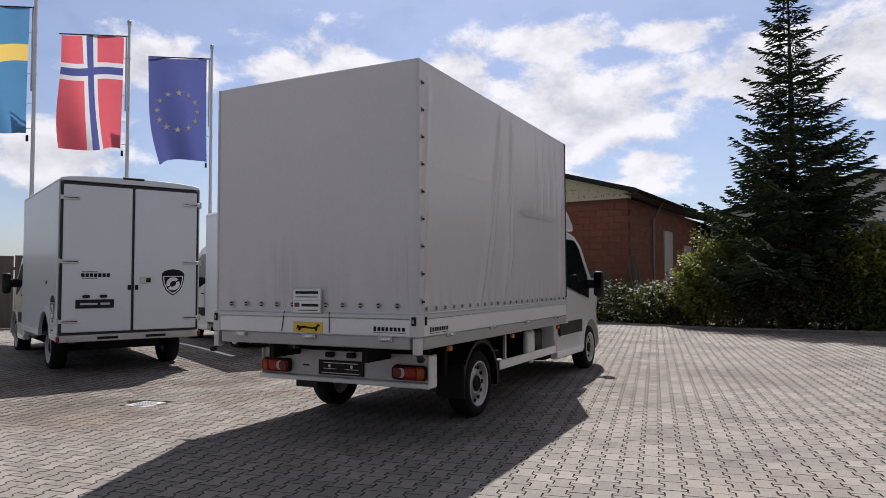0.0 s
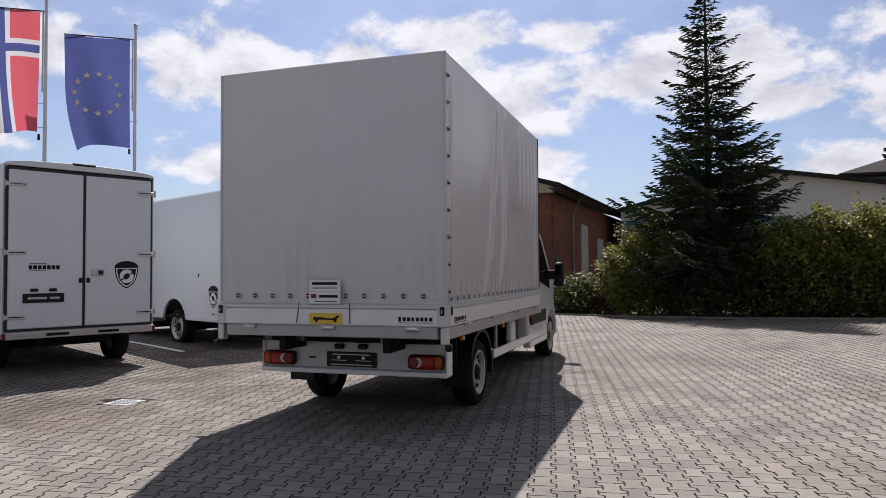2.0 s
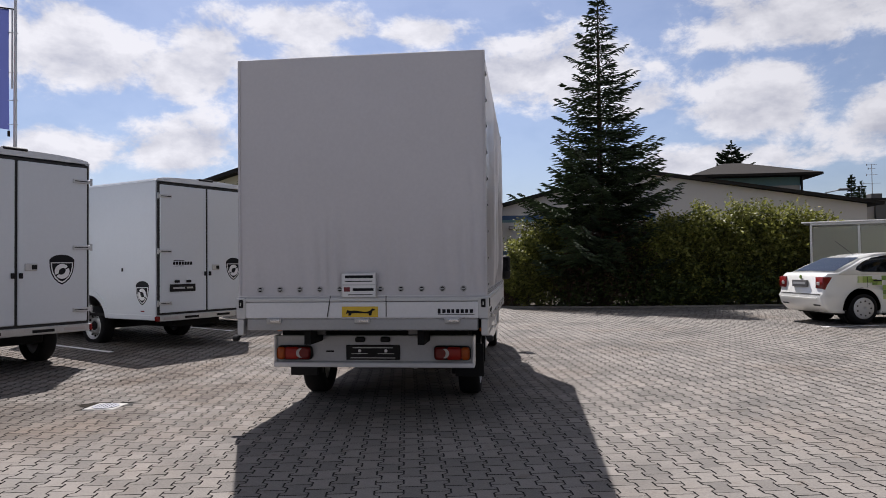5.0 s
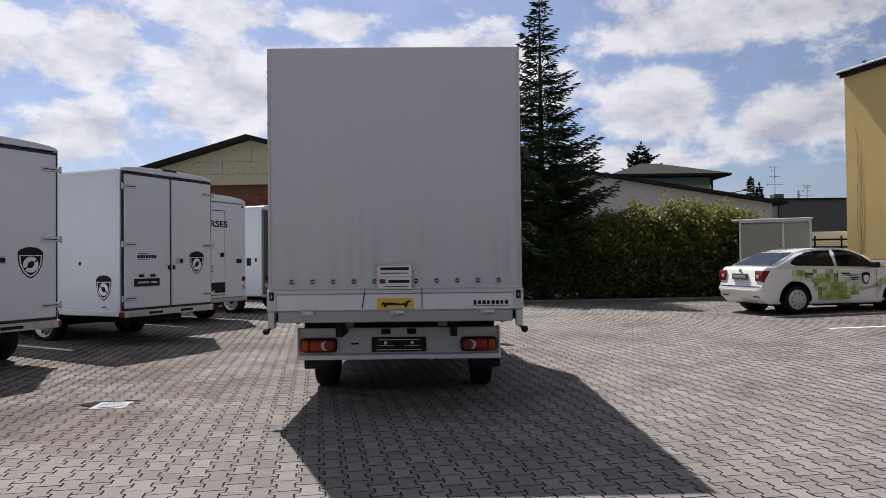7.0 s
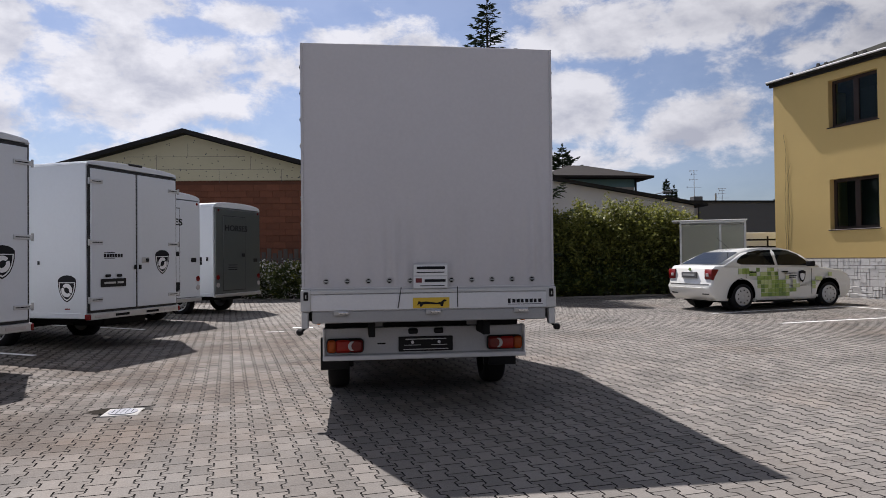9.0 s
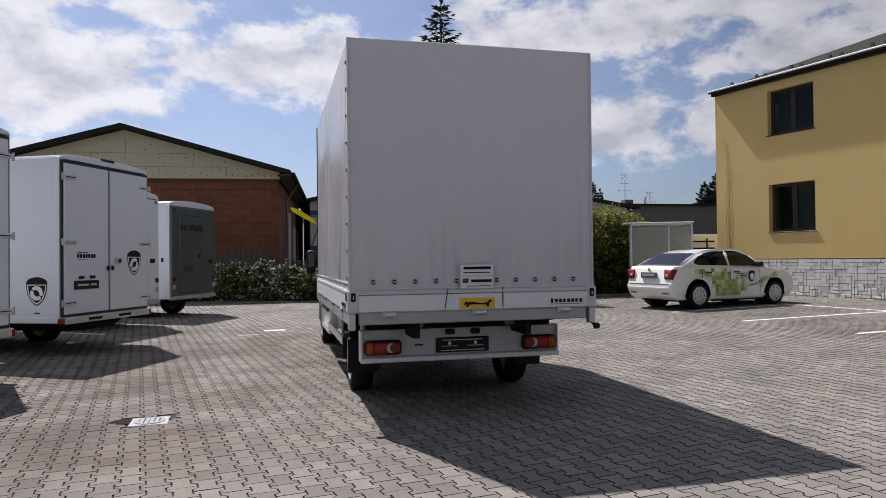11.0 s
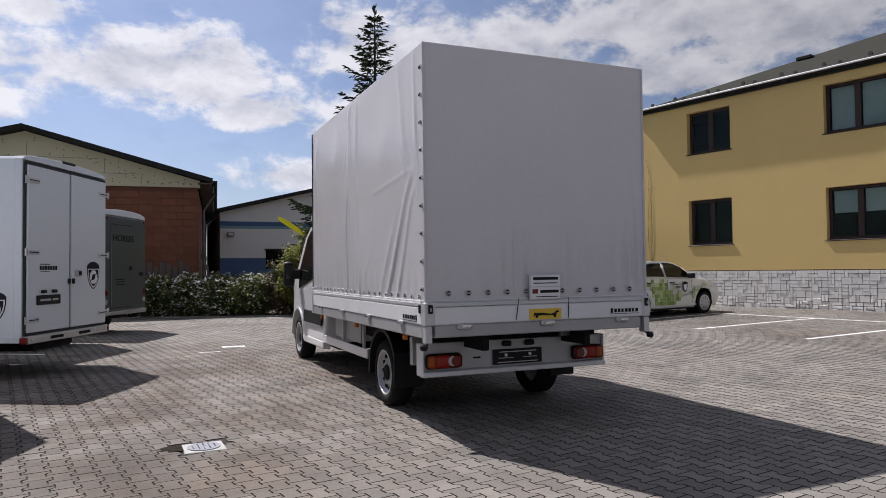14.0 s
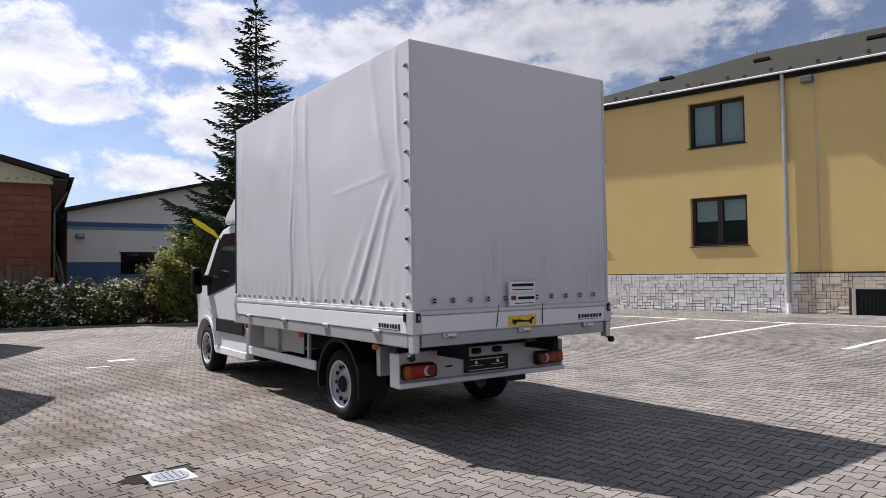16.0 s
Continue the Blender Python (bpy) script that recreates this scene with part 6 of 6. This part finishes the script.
                part("film_square", box(*sorted((s * (xo - 0.012), s * (xo + 0.001))), y, y + 0.099, z, z + 0.092), rng.choice((M_GREEN2, M_GREEN2, M_GREEN)), body)
    for i in range(7):
        y, z = -1.35 + 0.1 * (i % 4), 0.86 + 0.06 * (i // 4)
        part("film_square", box(hw - 0.05, hw - 0.008, y, y + 0.09, z - 0.02, z + 0.05), rng.choice((M_GREEN, M_GREEN2)), body)
    e = [(0.50 + u, z) for u, z in ((-0.1, 0.88), (0, 0.91), (0.1, 0.88), (0.09, 0.74), (0.05, 0.66), (0, 0.62), (-0.05, 0.66), (-0.09, 0.74))]
    part("emblem", prism(e, "x", hw - 0.01, hw + 0.001), M_INK, body)
    part("emblem_field", prism([(0.50 + 0.7 * (y - 0.5), 0.74 + 0.62 * (z - 0.75)) for y, z in e], "x", hw - 0.005, hw + 0.003), M_SIGN, body)
    for z, a, b in ((0.83, 0.0, 0.33), (0.77, 0.1, 0.33), (0.73, 0.1, 0.3)):
        part("print_bar", box(hw - 0.01, hw + 0.001, a, b, z, z + 0.02), M_INK, body)


sedan()


# ---- flags ----
def flag(m, kind):
    names = {"cross_blue": "blue banner flag with a yellow cross", "cross_red": "red flag with white and blue cross", "stars": "dark blue flag with ring of stars"}
    t = thing("flagpole", m, "grey flagpole with a " + names[kind], "flagpole", "flagpoles")
    H = 8.25
    part("pole", cyl((0, 0, 0), (0, 0, H), 0.055, n=12, r2=0.035), M_ALU, t)
    k = part("finial", cyl((0, 0, H), (0, 0, H + 0.05), 0.05, n=12), M_STEEL, t)
    bm = bmesh.new()
    bmesh.ops.create_uvsphere(bm, u_segments=12, v_segments=8, radius=0.055, matrix=Matrix.Translation((0, 0, H + 0.09)))
    part("ball", bm, M_STEEL, k, smooth=True)
    part("swivel_tube", cyl((-0.07, 0, H - 2.3), (-0.07, 0, H - 0.28), 0.02, n=8), M_STEEL, t)
    part("arm", cyl((0.0, 0, H - 0.30), (-1.85, 0, H - 0.22), 0.018, n=8), M_ROOFEDGE, t, "dark banner arm")
    for z in (H - 0.9, H - 1.9, H - 2.6, H - 3.2):
        part("ring", box(-0.16, 0.06, -0.01, 0.01, z, z + 0.012), M_STEEL, t)
    part("weight", cyl((-0.14, 0, H - 3.5), (-0.14, 0, H - 3.36), 0.03, n=8), M_DARK, t)
    W, Hh, nu, nv = 1.68, 3.0, 42, 75

    def surf(u, v):
        """u from the pole out, v from the top down."""
        a = v ** 1.3
        x = -0.14 - W * u * (1 - 0.10 * a * (1 + 0.5 * math.sin(v * 5 + H)))
        y = (0.07 + 0.24 * a) * math.sin(u * 6.2 + v * 2.2 + len(kind)) * (0.3 + u)
        z = H - 0.32 - Hh * v + 0.08 * u * (1 - v) + 0.05 * a * math.sin(u * 5)
        return x, y, z
    vs = [surf(i / nu, j / nv) for j in range(nv + 1) for i in range(nu + 1)]
    fs, ms = [], []
    for j in range(nv):
        for i in range(nu):
            fs.append((j * (nu + 1) + i, j * (nu + 1) + i + 1, (j + 1) * (nu + 1) + i + 1, (j + 1) * (nu + 1) + i))
            u, v = (i + 0.5) / nu, (j + 0.5) / nv
            k = 0
            if kind == "cross_red":
                du, dv = abs(u - 0.53), abs(v - 0.31)
                k = 2 if (du < 0.06 or dv < 0.035) else (1 if (du < 0.125 or dv < 0.075) else 0)
            if kind == "cross_blue":
                k = 1 if abs(u - 0.94) < 0.09 or abs(v - 0.36) < 0.065 or u > 0.9 else 0
            ms.append(k)
    mats = {"cross_red": (M_FRED, M_FWHITE, M_FBLUE), "cross_blue": (M_FSBLUE, M_FYELLOW), "stars": (M_FBLUE,)}[kind]
    cloth = from_data("cloth", vs, fs, mats, t, smooth=True, mats=ms)
    if kind == "stars":
        for i in range(12):
            a = 2 * math.pi * i / 12
            cu, cv = 0.50 + 0.33 * math.sin(a), 0.52 - 0.185 * math.cos(a)
            pts = []
            for q in range(10):
                r = 0.10 if q % 2 == 0 else 0.042
                b = math.pi * q / 5
                pts.append(surf(cu + r * math.sin(b) / W, cv - r * math.cos(b) / Hh))
            c = surf(cu, cv)
            n = len(pts)
            vv = [(x, y + d, z) for d in (-0.012, 0.012) for x, y, z in pts + [c]]
            ff = [(q, (q + 1) % 10, 10) for q in range(10)] + [(11 + (q + 1) % 10, 11 + q, 21) for q in range(10)]
            from_data("star", vv, ff, M_STAR, cloth)
    return t


FACE = 27.0
flag(pose(-15.06, 15.1, 0, 0, 0, FACE), "stars")
flag(pose(-15.6, 12.7, 0, 0, 0, FACE), "cross_red")
flag(pose(-15.9, 10.35, 0, 0, 0, FACE), "cross_blue")


def feather(m, size, label, pole_from):
    t = thing("feather_flag", m, label, "flag", "yellow flags")
    pts = [(0, 0), (0.35, 0.11), (0.75, 0.15), (1.05, 0.10), (1.15, 0.02), (1.0, -0.05), (0.6, -0.07), (0.2, -0.04)]
    bm = prism([(u * size, v * size * 0.75) for u, v in pts], "y", -0.004, 0.004)
    for v in bm.verts:
        v.co.y += 0.05 * size * math.sin(v.co.x / size * 5)
    part("cloth", bm, M_LIME, t)
    part("rod", cyl(pole_from, (0.02, 0, 0.0), 0.008, n=6), M_BLACK, t)
    for i in range(5):
        part("print_bar", box((0.42 + i * 0.08) * size, (0.47 + i * 0.08) * size, -0.05, -0.035, -0.01 * size, 0.03 * size), M_INK, t)
    return t


feather(pose(-5.0, 10.5, 1.95, 0, -28, 205), 0.5, "small yellow feather flag on a rod at the cab window", (0.0, 0.05, -0.35))
feather(pose(-16.3, 9.0, 2.1, 0, 60, 35), 1.4, "yellow feather flag on a rod behind the vans", (0.1, 0.0, -2.0))


# ---- planting ----
def leaf_cloud(name, blobs, n, size, mat, seed, parent=None, fill=4.0, flat=0.6):
    """Many small folded leaves spread through lumpy rounded volumes."""
    rs = np.random.RandomState(seed)
    w = np.array([b[3] * b[4] * b[5] for b in blobs])
    pick = rs.choice(len(blobs), n, p=w / w.sum())
    B = np.array(blobs)[pick]
    d = rs.normal(size=(n, 3))
    d /= np.linalg.norm(d, axis=1)[:, None]
    lump = 1 + 0.22 * np.sin(d[:, 0] * 5 + seed) * np.sin(d[:, 1] * 6 + 1) + 0.20 * np.sin(d[:, 2] * 9 + d[:, 0] * 7 + seed) + 0.08 * rs.normal(size=n)
    r = rs.rand(n) ** (1 / fill) * lump
    c = B[:, :3] + d * r[:, None] * B[:, 3:]
    keep = c[:, 2] > 0.03
    c, d = c[keep], d[keep]
    n = len(c)
    a = rs.normal(size=(n, 3)) + d * 0.4
    a[:, 2] *= flat
    a /= np.linalg.norm(a, axis=1)[:, None]
    b = np.cross(a, rs.normal(size=(n, 3)) + np.array([0, 0, 1.2]))
    b /= np.linalg.norm(b, axis=1)[:, None] + 1e-9
    s = size * (0.6 + 0.8 * rs.rand(n))[:, None]
    up = np.cross(a, b)
    v = np.empty((n, 4, 3))
    v[:, 0], v[:, 1], v[:, 2], v[:, 3] = c, c + a * s * 0.5 + b * s * 0.3 + up * s * 0.08, c + a * s, c + a * s * 0.5 - b * s * 0.3 + up * s * 0.08
    me = bpy.data.meshes.new(name)
    me.vertices.add(4 * n)
    me.vertices.foreach_set("co", v.ravel())
    me.loops.add(4 * n)
    me.loops.foreach_set("vertex_index", np.arange(4 * n))
    me.polygons.add(n)
    me.polygons.foreach_set("loop_start", np.arange(0, 4 * n, 4))
    me.polygons.foreach_set("loop_total", np.full(n, 4))
    me.update(calc_edges=True)
    me.materials.append(mat)
    ob = new(name, me)
    if parent is not None:
        ob.parent = parent
    return ob


def shrub(x, y, blobs, n, size, mat, seed, label, blossom=0, extra=None):
    t = thing("shrub", pose(x, y, gz(x, y)), label, "shrub", "planting bed shrubs")
    bm = bmesh.new()
    rng = random.Random(seed)
    for b in blobs:
        for i in range(4):
            top = Vector((b[0] + rng.uniform(-0.6, 0.6) * b[3], b[1] + rng.uniform(-0.6, 0.6) * b[4], b[2] + b[5] * 0.5))
            cyl((b[0] + rng.uniform(-0.2, 0.2), b[1] + rng.uniform(-0.2, 0.2), 0), top, 0.03, bm=bm, n=6, r2=0.008)
    part("stem", bm, M_BARK, t)
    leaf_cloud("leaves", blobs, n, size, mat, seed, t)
    # outer leaves set higher; M_LEAF over M_LEAFDK puts sunlit tops into the colour
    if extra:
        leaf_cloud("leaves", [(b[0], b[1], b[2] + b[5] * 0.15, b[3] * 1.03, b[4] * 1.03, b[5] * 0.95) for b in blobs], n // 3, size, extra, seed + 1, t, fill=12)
    if blossom:
        leaf_cloud("blossom", [(b[0], b[1] - 0.03, b[2] + 0.05, b[3] * 1.06, b[4] * 1.06, b[5] * 1.04) for b in blobs], blossom, 0.10, M_PETAL, seed + 2, t, fill=30, flat=0.3)
    return t


def bed():
    front = [(-14, 24.6), (-9, 24.3), (-7.3, 24.2), (-5, 23.1), (-3, 22.3), (0, 21.6), (3, 21.0), (5.5, 20.6), (7.5, 20.8)]
    vs = [(x, y, gz(x, y) + 0.02) for x, y in front] + [(x, 38.0, 0.06) for x, y in front]
    n = len(front)
    tagged(from_data("planting_bed", vs, [(i, i + 1, n + i + 1, n + i) for i in range(n - 1)], M_SOIL), "dark mulched planting bed behind the yard", "planting bed", kind="structure")
    for (ax, ay), (bx, by) in zip(front, front[1:]):
        d = math.hypot(bx - ax, by - ay)
        k = int(d / 0.5) or 1
        for i in range(k):
            x, y = ax + (bx - ax) * (i + 0.5) / k, ay + (by - ay) * (i + 0.5) / k
            kb = part("kerb_stone", box(-d / k / 2 + 0.005, d / k / 2 - 0.005, -0.04, 0.04, -0.1, 0.05, 0.008), M_PAVER)
            kb.matrix_world = pose(x, y, gz(x, y), 0, 0, math.degrees(math.atan2(by - ay, bx - ax)))
            tagged(kb, "low concrete edging stone", "kerb", "bed edging", "structure")


bed()
for i in range(6):
    x, y = -9.2 + i * 1.05, 24.95 - 0.24 * i
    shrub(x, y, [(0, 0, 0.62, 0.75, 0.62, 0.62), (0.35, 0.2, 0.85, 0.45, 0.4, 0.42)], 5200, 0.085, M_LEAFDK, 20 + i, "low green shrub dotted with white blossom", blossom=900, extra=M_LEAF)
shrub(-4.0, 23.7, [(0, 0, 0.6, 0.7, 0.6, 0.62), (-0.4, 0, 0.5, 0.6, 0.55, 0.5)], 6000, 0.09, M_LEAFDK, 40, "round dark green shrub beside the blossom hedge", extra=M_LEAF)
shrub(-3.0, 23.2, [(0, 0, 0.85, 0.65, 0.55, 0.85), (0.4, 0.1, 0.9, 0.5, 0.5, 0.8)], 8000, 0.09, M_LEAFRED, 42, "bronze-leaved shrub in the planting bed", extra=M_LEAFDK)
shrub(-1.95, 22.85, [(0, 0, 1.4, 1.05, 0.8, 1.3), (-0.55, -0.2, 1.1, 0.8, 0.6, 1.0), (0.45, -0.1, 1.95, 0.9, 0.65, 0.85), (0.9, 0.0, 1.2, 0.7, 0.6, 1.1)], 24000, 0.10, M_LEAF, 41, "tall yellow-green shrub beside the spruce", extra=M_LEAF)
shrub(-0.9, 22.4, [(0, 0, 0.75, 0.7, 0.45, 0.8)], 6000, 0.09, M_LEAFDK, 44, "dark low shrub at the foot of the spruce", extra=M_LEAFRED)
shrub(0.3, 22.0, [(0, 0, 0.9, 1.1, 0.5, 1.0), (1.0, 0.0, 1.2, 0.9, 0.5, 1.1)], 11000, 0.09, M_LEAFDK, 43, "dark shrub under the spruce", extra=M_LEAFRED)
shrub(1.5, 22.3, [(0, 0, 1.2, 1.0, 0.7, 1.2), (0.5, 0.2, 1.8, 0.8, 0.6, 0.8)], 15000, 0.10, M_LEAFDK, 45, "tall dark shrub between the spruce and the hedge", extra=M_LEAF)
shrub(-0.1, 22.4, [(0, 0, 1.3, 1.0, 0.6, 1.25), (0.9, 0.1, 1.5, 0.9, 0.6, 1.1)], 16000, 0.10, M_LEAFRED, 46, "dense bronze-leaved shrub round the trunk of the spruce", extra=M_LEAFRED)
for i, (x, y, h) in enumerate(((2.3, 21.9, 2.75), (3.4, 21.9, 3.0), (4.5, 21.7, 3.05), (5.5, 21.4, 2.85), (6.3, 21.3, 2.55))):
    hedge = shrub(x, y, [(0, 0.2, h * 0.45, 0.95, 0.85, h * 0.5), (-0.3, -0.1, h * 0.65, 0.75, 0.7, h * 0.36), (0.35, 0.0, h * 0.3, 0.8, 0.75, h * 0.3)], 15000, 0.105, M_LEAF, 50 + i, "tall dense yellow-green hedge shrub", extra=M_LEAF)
    # darker leaf colour low on the hedge stands for its own shade
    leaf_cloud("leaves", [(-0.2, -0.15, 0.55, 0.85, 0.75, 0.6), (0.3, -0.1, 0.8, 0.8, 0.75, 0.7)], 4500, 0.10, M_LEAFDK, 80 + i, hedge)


def spruce(m, H, R0, z0, seed, dense=1.0, tuft=1.0, label="tall dark green spruce with drooping tiers of branches"):
    t = thing("spruce_tree", m, label, "tree")
    part("trunk", cyl((0, 0, 0), (0, 0, H), 0.17 * H / 10, n=12, r2=0.012), M_BARK, t)
    rs = random.Random(seed)
    vs, fs, bv, bf = [], [], [], []

    def blade(p, d, w, l):
        """A flat twig tuft of needles: two crossed slim leaves."""
        d, w, l = d.normalized(), w * tuft, l * (0.5 + 0.5 * tuft)
        sd = d.cross(Vector((0, 0, 1)))
        sd = sd.normalized() if sd.length > 1e-3 else Vector((1, 0, 0))
        for q in (sd, (sd * 0.4 + d.cross(sd)).normalized()):
            k = len(vs)
            vs.extend([tuple(p), tuple(p + d * l * 0.45 + q * w), tuple(p + d * l), tuple(p + d * l * 0.45 - q * w)])
            fs.append((k, k + 1, k + 2, k + 3))
    z = z0
    while z < H - 0.12:
        f = (z - z0) / (H - z0)
        R = R0 * (1 - f) ** 0.95 + 0.10
        n = max(4, int((9 - 4 * f) * dense * (1.0 + 0.7 * step(0.45, 0.15, f) if f < 0.45 else 1.0)))
        R *= 0.82 + 0.3 * rs.random()
        a0 = rs.uniform(0, 6.28)
        for i in range(n):
            a = a0 + 6.28 * i / n + rs.uniform(-0.25, 0.25)
            L = R * rs.uniform(0.5, 1.32)
            out = Vector((math.cos(a), math.sin(a), 0))
            rise = 0.22 - 0.50 * (1 - f) + rs.uniform(-0.10, 0.10)
            steps = max(3, int(L / 0.11))
            zj = z + rs.uniform(-0.2, 0.2) * (1 - 0.7 * f)
            prev = Vector((0, 0, zj))
            for s in range(1, steps + 1):
                u = s / steps
                p = Vector((0, 0, zj + rs.uniform(-0.015, 0.015))) + out * L * u + Vector((0, 0, L * (rise * u + 0.42 * u * u * (0.3 + 0.7 * (1 - f)))))
                k = len(bv)
                wd = 0.022 * (1 - u) + 0.004
                sd = Vector((-out.y, out.x, 0)) * wd
                bv.extend([tuple(prev - sd), tuple(prev + sd), tuple(p + sd * 0.8), tuple(p - sd * 0.8)])
                bf.append((k, k + 1, k + 2, k + 3))
                if u > 0.12:
                    side = Vector((-out.y, out.x, 0))
                    tl = (0.14 + 0.34 * L * (1 - u) ** 0.7 * min(1, u * 3)) * rs.uniform(0.75, 1.2)
                    for sg in (-1, 1):
                        dd = (out * 0.75 + side * sg * rs.uniform(0.7, 1.1) + Vector((0, 0, rs.uniform(-0.32, 0.04))))
                        m2 = max(1, int(tl / 0.085))
                        for q in range(m2):
                            pp = p + dd.normalized() * tl * q / m2
                            blade(pp, dd + Vector((rs.uniform(-0.3, 0.3), rs.uniform(-0.3, 0.3), rs.uniform(-0.30, 0.12))), 0.021, 0.20)
                    blade(p, out + Vector((0, 0, rs.uniform(-0.2, 0.3))), 0.028, 0.22)
                prev = p
        z += (0.34 - 0.04 * f) / dense * rs.uniform(0.7, 1.2)
    for i in range(8):
        a = 6.28 * i / 8
        blade(Vector((0, 0, H - 0.25 + 0.03 * i)), Vector((math.cos(a) * 0.4, math.sin(a) * 0.4, 1)), 0.03, 0.25)
    from_data("limb", bv, bf, M_BARK, t)
    from_data("crown", vs, fs, M_NEEDLE, t)
    return t


spruce(pose(0.07, 22.9, 0.1), 10.45, 2.42, 1.2, 4, 1.12, 1.12)
spruce(pose(23.5, 90, 0), 16.5, 5.0, 9, 6, 0.75, 2.4, "distant sparse conifer above the roofs")
for i, (x, y, h) in enumerate(((36.0, 60, 8.6), (38.0, 61, 9.6), (40.0, 62, 8.8), (28.8, 70, 9.5), (29.9, 70.5, 8.9))):
    spruce(pose(x, y, 0), h, 2.6 if i < 3 else 0.9, 0.5, 11 + i, 1.3, 1.9, "distant dark conifer beyond the yard")


def far_left():
    t = thing("boundary_fence", pose(-22.5, 3, 0, 0, 0, 78), "dark slatted boundary fence behind the vans", "fence", kind="structure")
    for i in range(60):
        part("slat", box(i * 0.5, i * 0.5 + 0.46, -0.015, 0.015, 0.1, 2.2 + 0.03 * math.sin(i), 0.005), M_FENCE, t)
    for z in (0.5, 1.8):
        part("rail", box(0, 30, 0.016, 0.06, z, z + 0.08), M_FENCE, t)


far_left()


def closing():
    """Plain unseen sheds, added behind the camera to close the yard with little bounce."""
    t = thing("added_rear_shed", pose(0, -13, 0), "unseen plain grey shed added to close the yard", "building", kind="structure")
    part("wall", box(-26, 22, -0.4, 0, 0, 3.2), M_GREYDK, t)
    part("roof_edge", box(-26.2, 22.2, -5, 0.3, 3.203, 3.35), M_ROOFEDGE, t)


closing()


# ---- paving stones, last ----
def paving():
    P, S = 0.149, 0.208
    L, A, B = 0.1005, 0.0873, 0.0525
    out = [(A, L), (A, 0.063), (B, 0.041), (B, -0.041), (A, -0.063), (A, -L)]
    out += [(-u, -v) for u, v in out]
    top = []
    for i, (u, v) in enumerate(out):
        top.append((u - math.copysign(0.0014, u), v - (math.copysign(0.0010, v) if abs(v) > 0.09 else 0)))
    O, T = np.array(out), np.array(top)
    rot = np.array(((PU.x, PU.y), (PV.x, PV.y)))
    pave = new("pavement")
    tagged(pave, "grey interlocking concrete block paving of the yard", "paving", kind="structure")

    def edge(x):
        xs, ys = (-30, -14, -9, -7.3, -5, -3, 0, 3, 5.5, 7.5, 30), (24.6, 24.6, 24.3, 24.2, 23.1, 22.3, 21.6, 21.0, 20.6, 20.8, 20.8)
        return float(np.interp(x, xs, ys)) - 0.06
    wall_p, wall_u = Vector((8.75, 19.75)), Vector((0.245, -0.969)).normalized()
    wall_n = Vector((-wall_u.y, wall_u.x))
    rs = np.random.RandomState(2)
    centres, near = [], []
    for i in range(-170, 130):
        for j in range(-75, 150):
            c = PU * (i * P) + PV * (j * S + (S / 2 if i % 2 else 0))
            x, y = c.x, c.y
            if not (-21 < x < 13.0 and -6.5 < y < edge(x)):
                continue
            if (c - wall_p).dot(wall_n) > -0.06 and x > 8:
                continue
            if abs(x + 6.79) < 0.17 and abs(y - 6.03) < 0.17:
                continue
            if -4.75 < x < -1.85 and 2.75 < y < 5.55 and len(near) < 300:
                near.append((x, y))
            else:
                centres.append((x, y))
    C = np.array(centres)
    n = len(C)
    z = np.array([gz(x, y) for x, y in centres]) + rs.normal(size=n) * 0.0004
    tilt = rs.normal(size=(n, 2)) * 0.003
    V = np.empty((n, 24, 3))
    for k, (pts, dz) in enumerate(((T, 0.0), (O, -0.010))):
        q = pts @ rot
        V[:, 12 * k:12 * k + 12, 0] = C[:, :1] + q[None, :, 0]
        V[:, 12 * k:12 * k + 12, 1] = C[:, 1:] + q[None, :, 1]
        V[:, 12 * k:12 * k + 12, 2] = z[:, None] + dz + tilt[:, :1] * q[None, :, 0] + tilt[:, 1:] * q[None, :, 1]
    # top faces as three convex pieces, and the eased rim
    tops = [(0, 1, 10, 11), (1, 2, 9, 10), (2, 3, 8, 9), (3, 4, 7, 8), (4, 5, 6, 7)]
    rim = [(i, 12 + i, 12 + (i + 1) % 12, (i + 1) % 12) for i in range(12)]
    F = np.array(tops + rim)
    idx = (np.arange(n)[:, None, None] * 24 + F[None]).reshape(-1)

    def build(name, co, index):
        me = bpy.data.meshes.new(name)
        me.vertices.add(len(co))
        me.vertices.foreach_set("co", co.ravel())
        me.loops.add(len(index))
        me.loops.foreach_set("vertex_index", index)
        m = len(index) // 4
        me.polygons.add(m)
        me.polygons.foreach_set("loop_start", np.arange(0, 4 * m, 4))
        me.polygons.foreach_set("loop_total", np.full(m, 4))
        me.update(calc_edges=True)
        me.flip_normals()
        me.materials.append(M_PAVER)
        me.materials.append(M_JOINT)
        me.polygons.foreach_set("material_index", np.tile([0] * 5 + [1] * 12, m // 17))
        me.polygons.foreach_set("use_smooth", [False] * m)
        return me
    rest = new("paving_stones", build("paving_stones", V.reshape(-1, 3), idx))
    rest.parent = pave
    rest["kind"] = "stuff"
    q = np.zeros((24, 3))
    q[:12, :2], q[12:, :2], q[12:, 2] = T @ rot, O @ rot, -0.010
    one = build("paving_stone", q, F.reshape(-1))
    for x, y in near:
        s = new("paving_stone", one)
        s.parent = pave
        s.location = (x, y, gz(x, y) + rs.normal() * 0.0004)


paving()
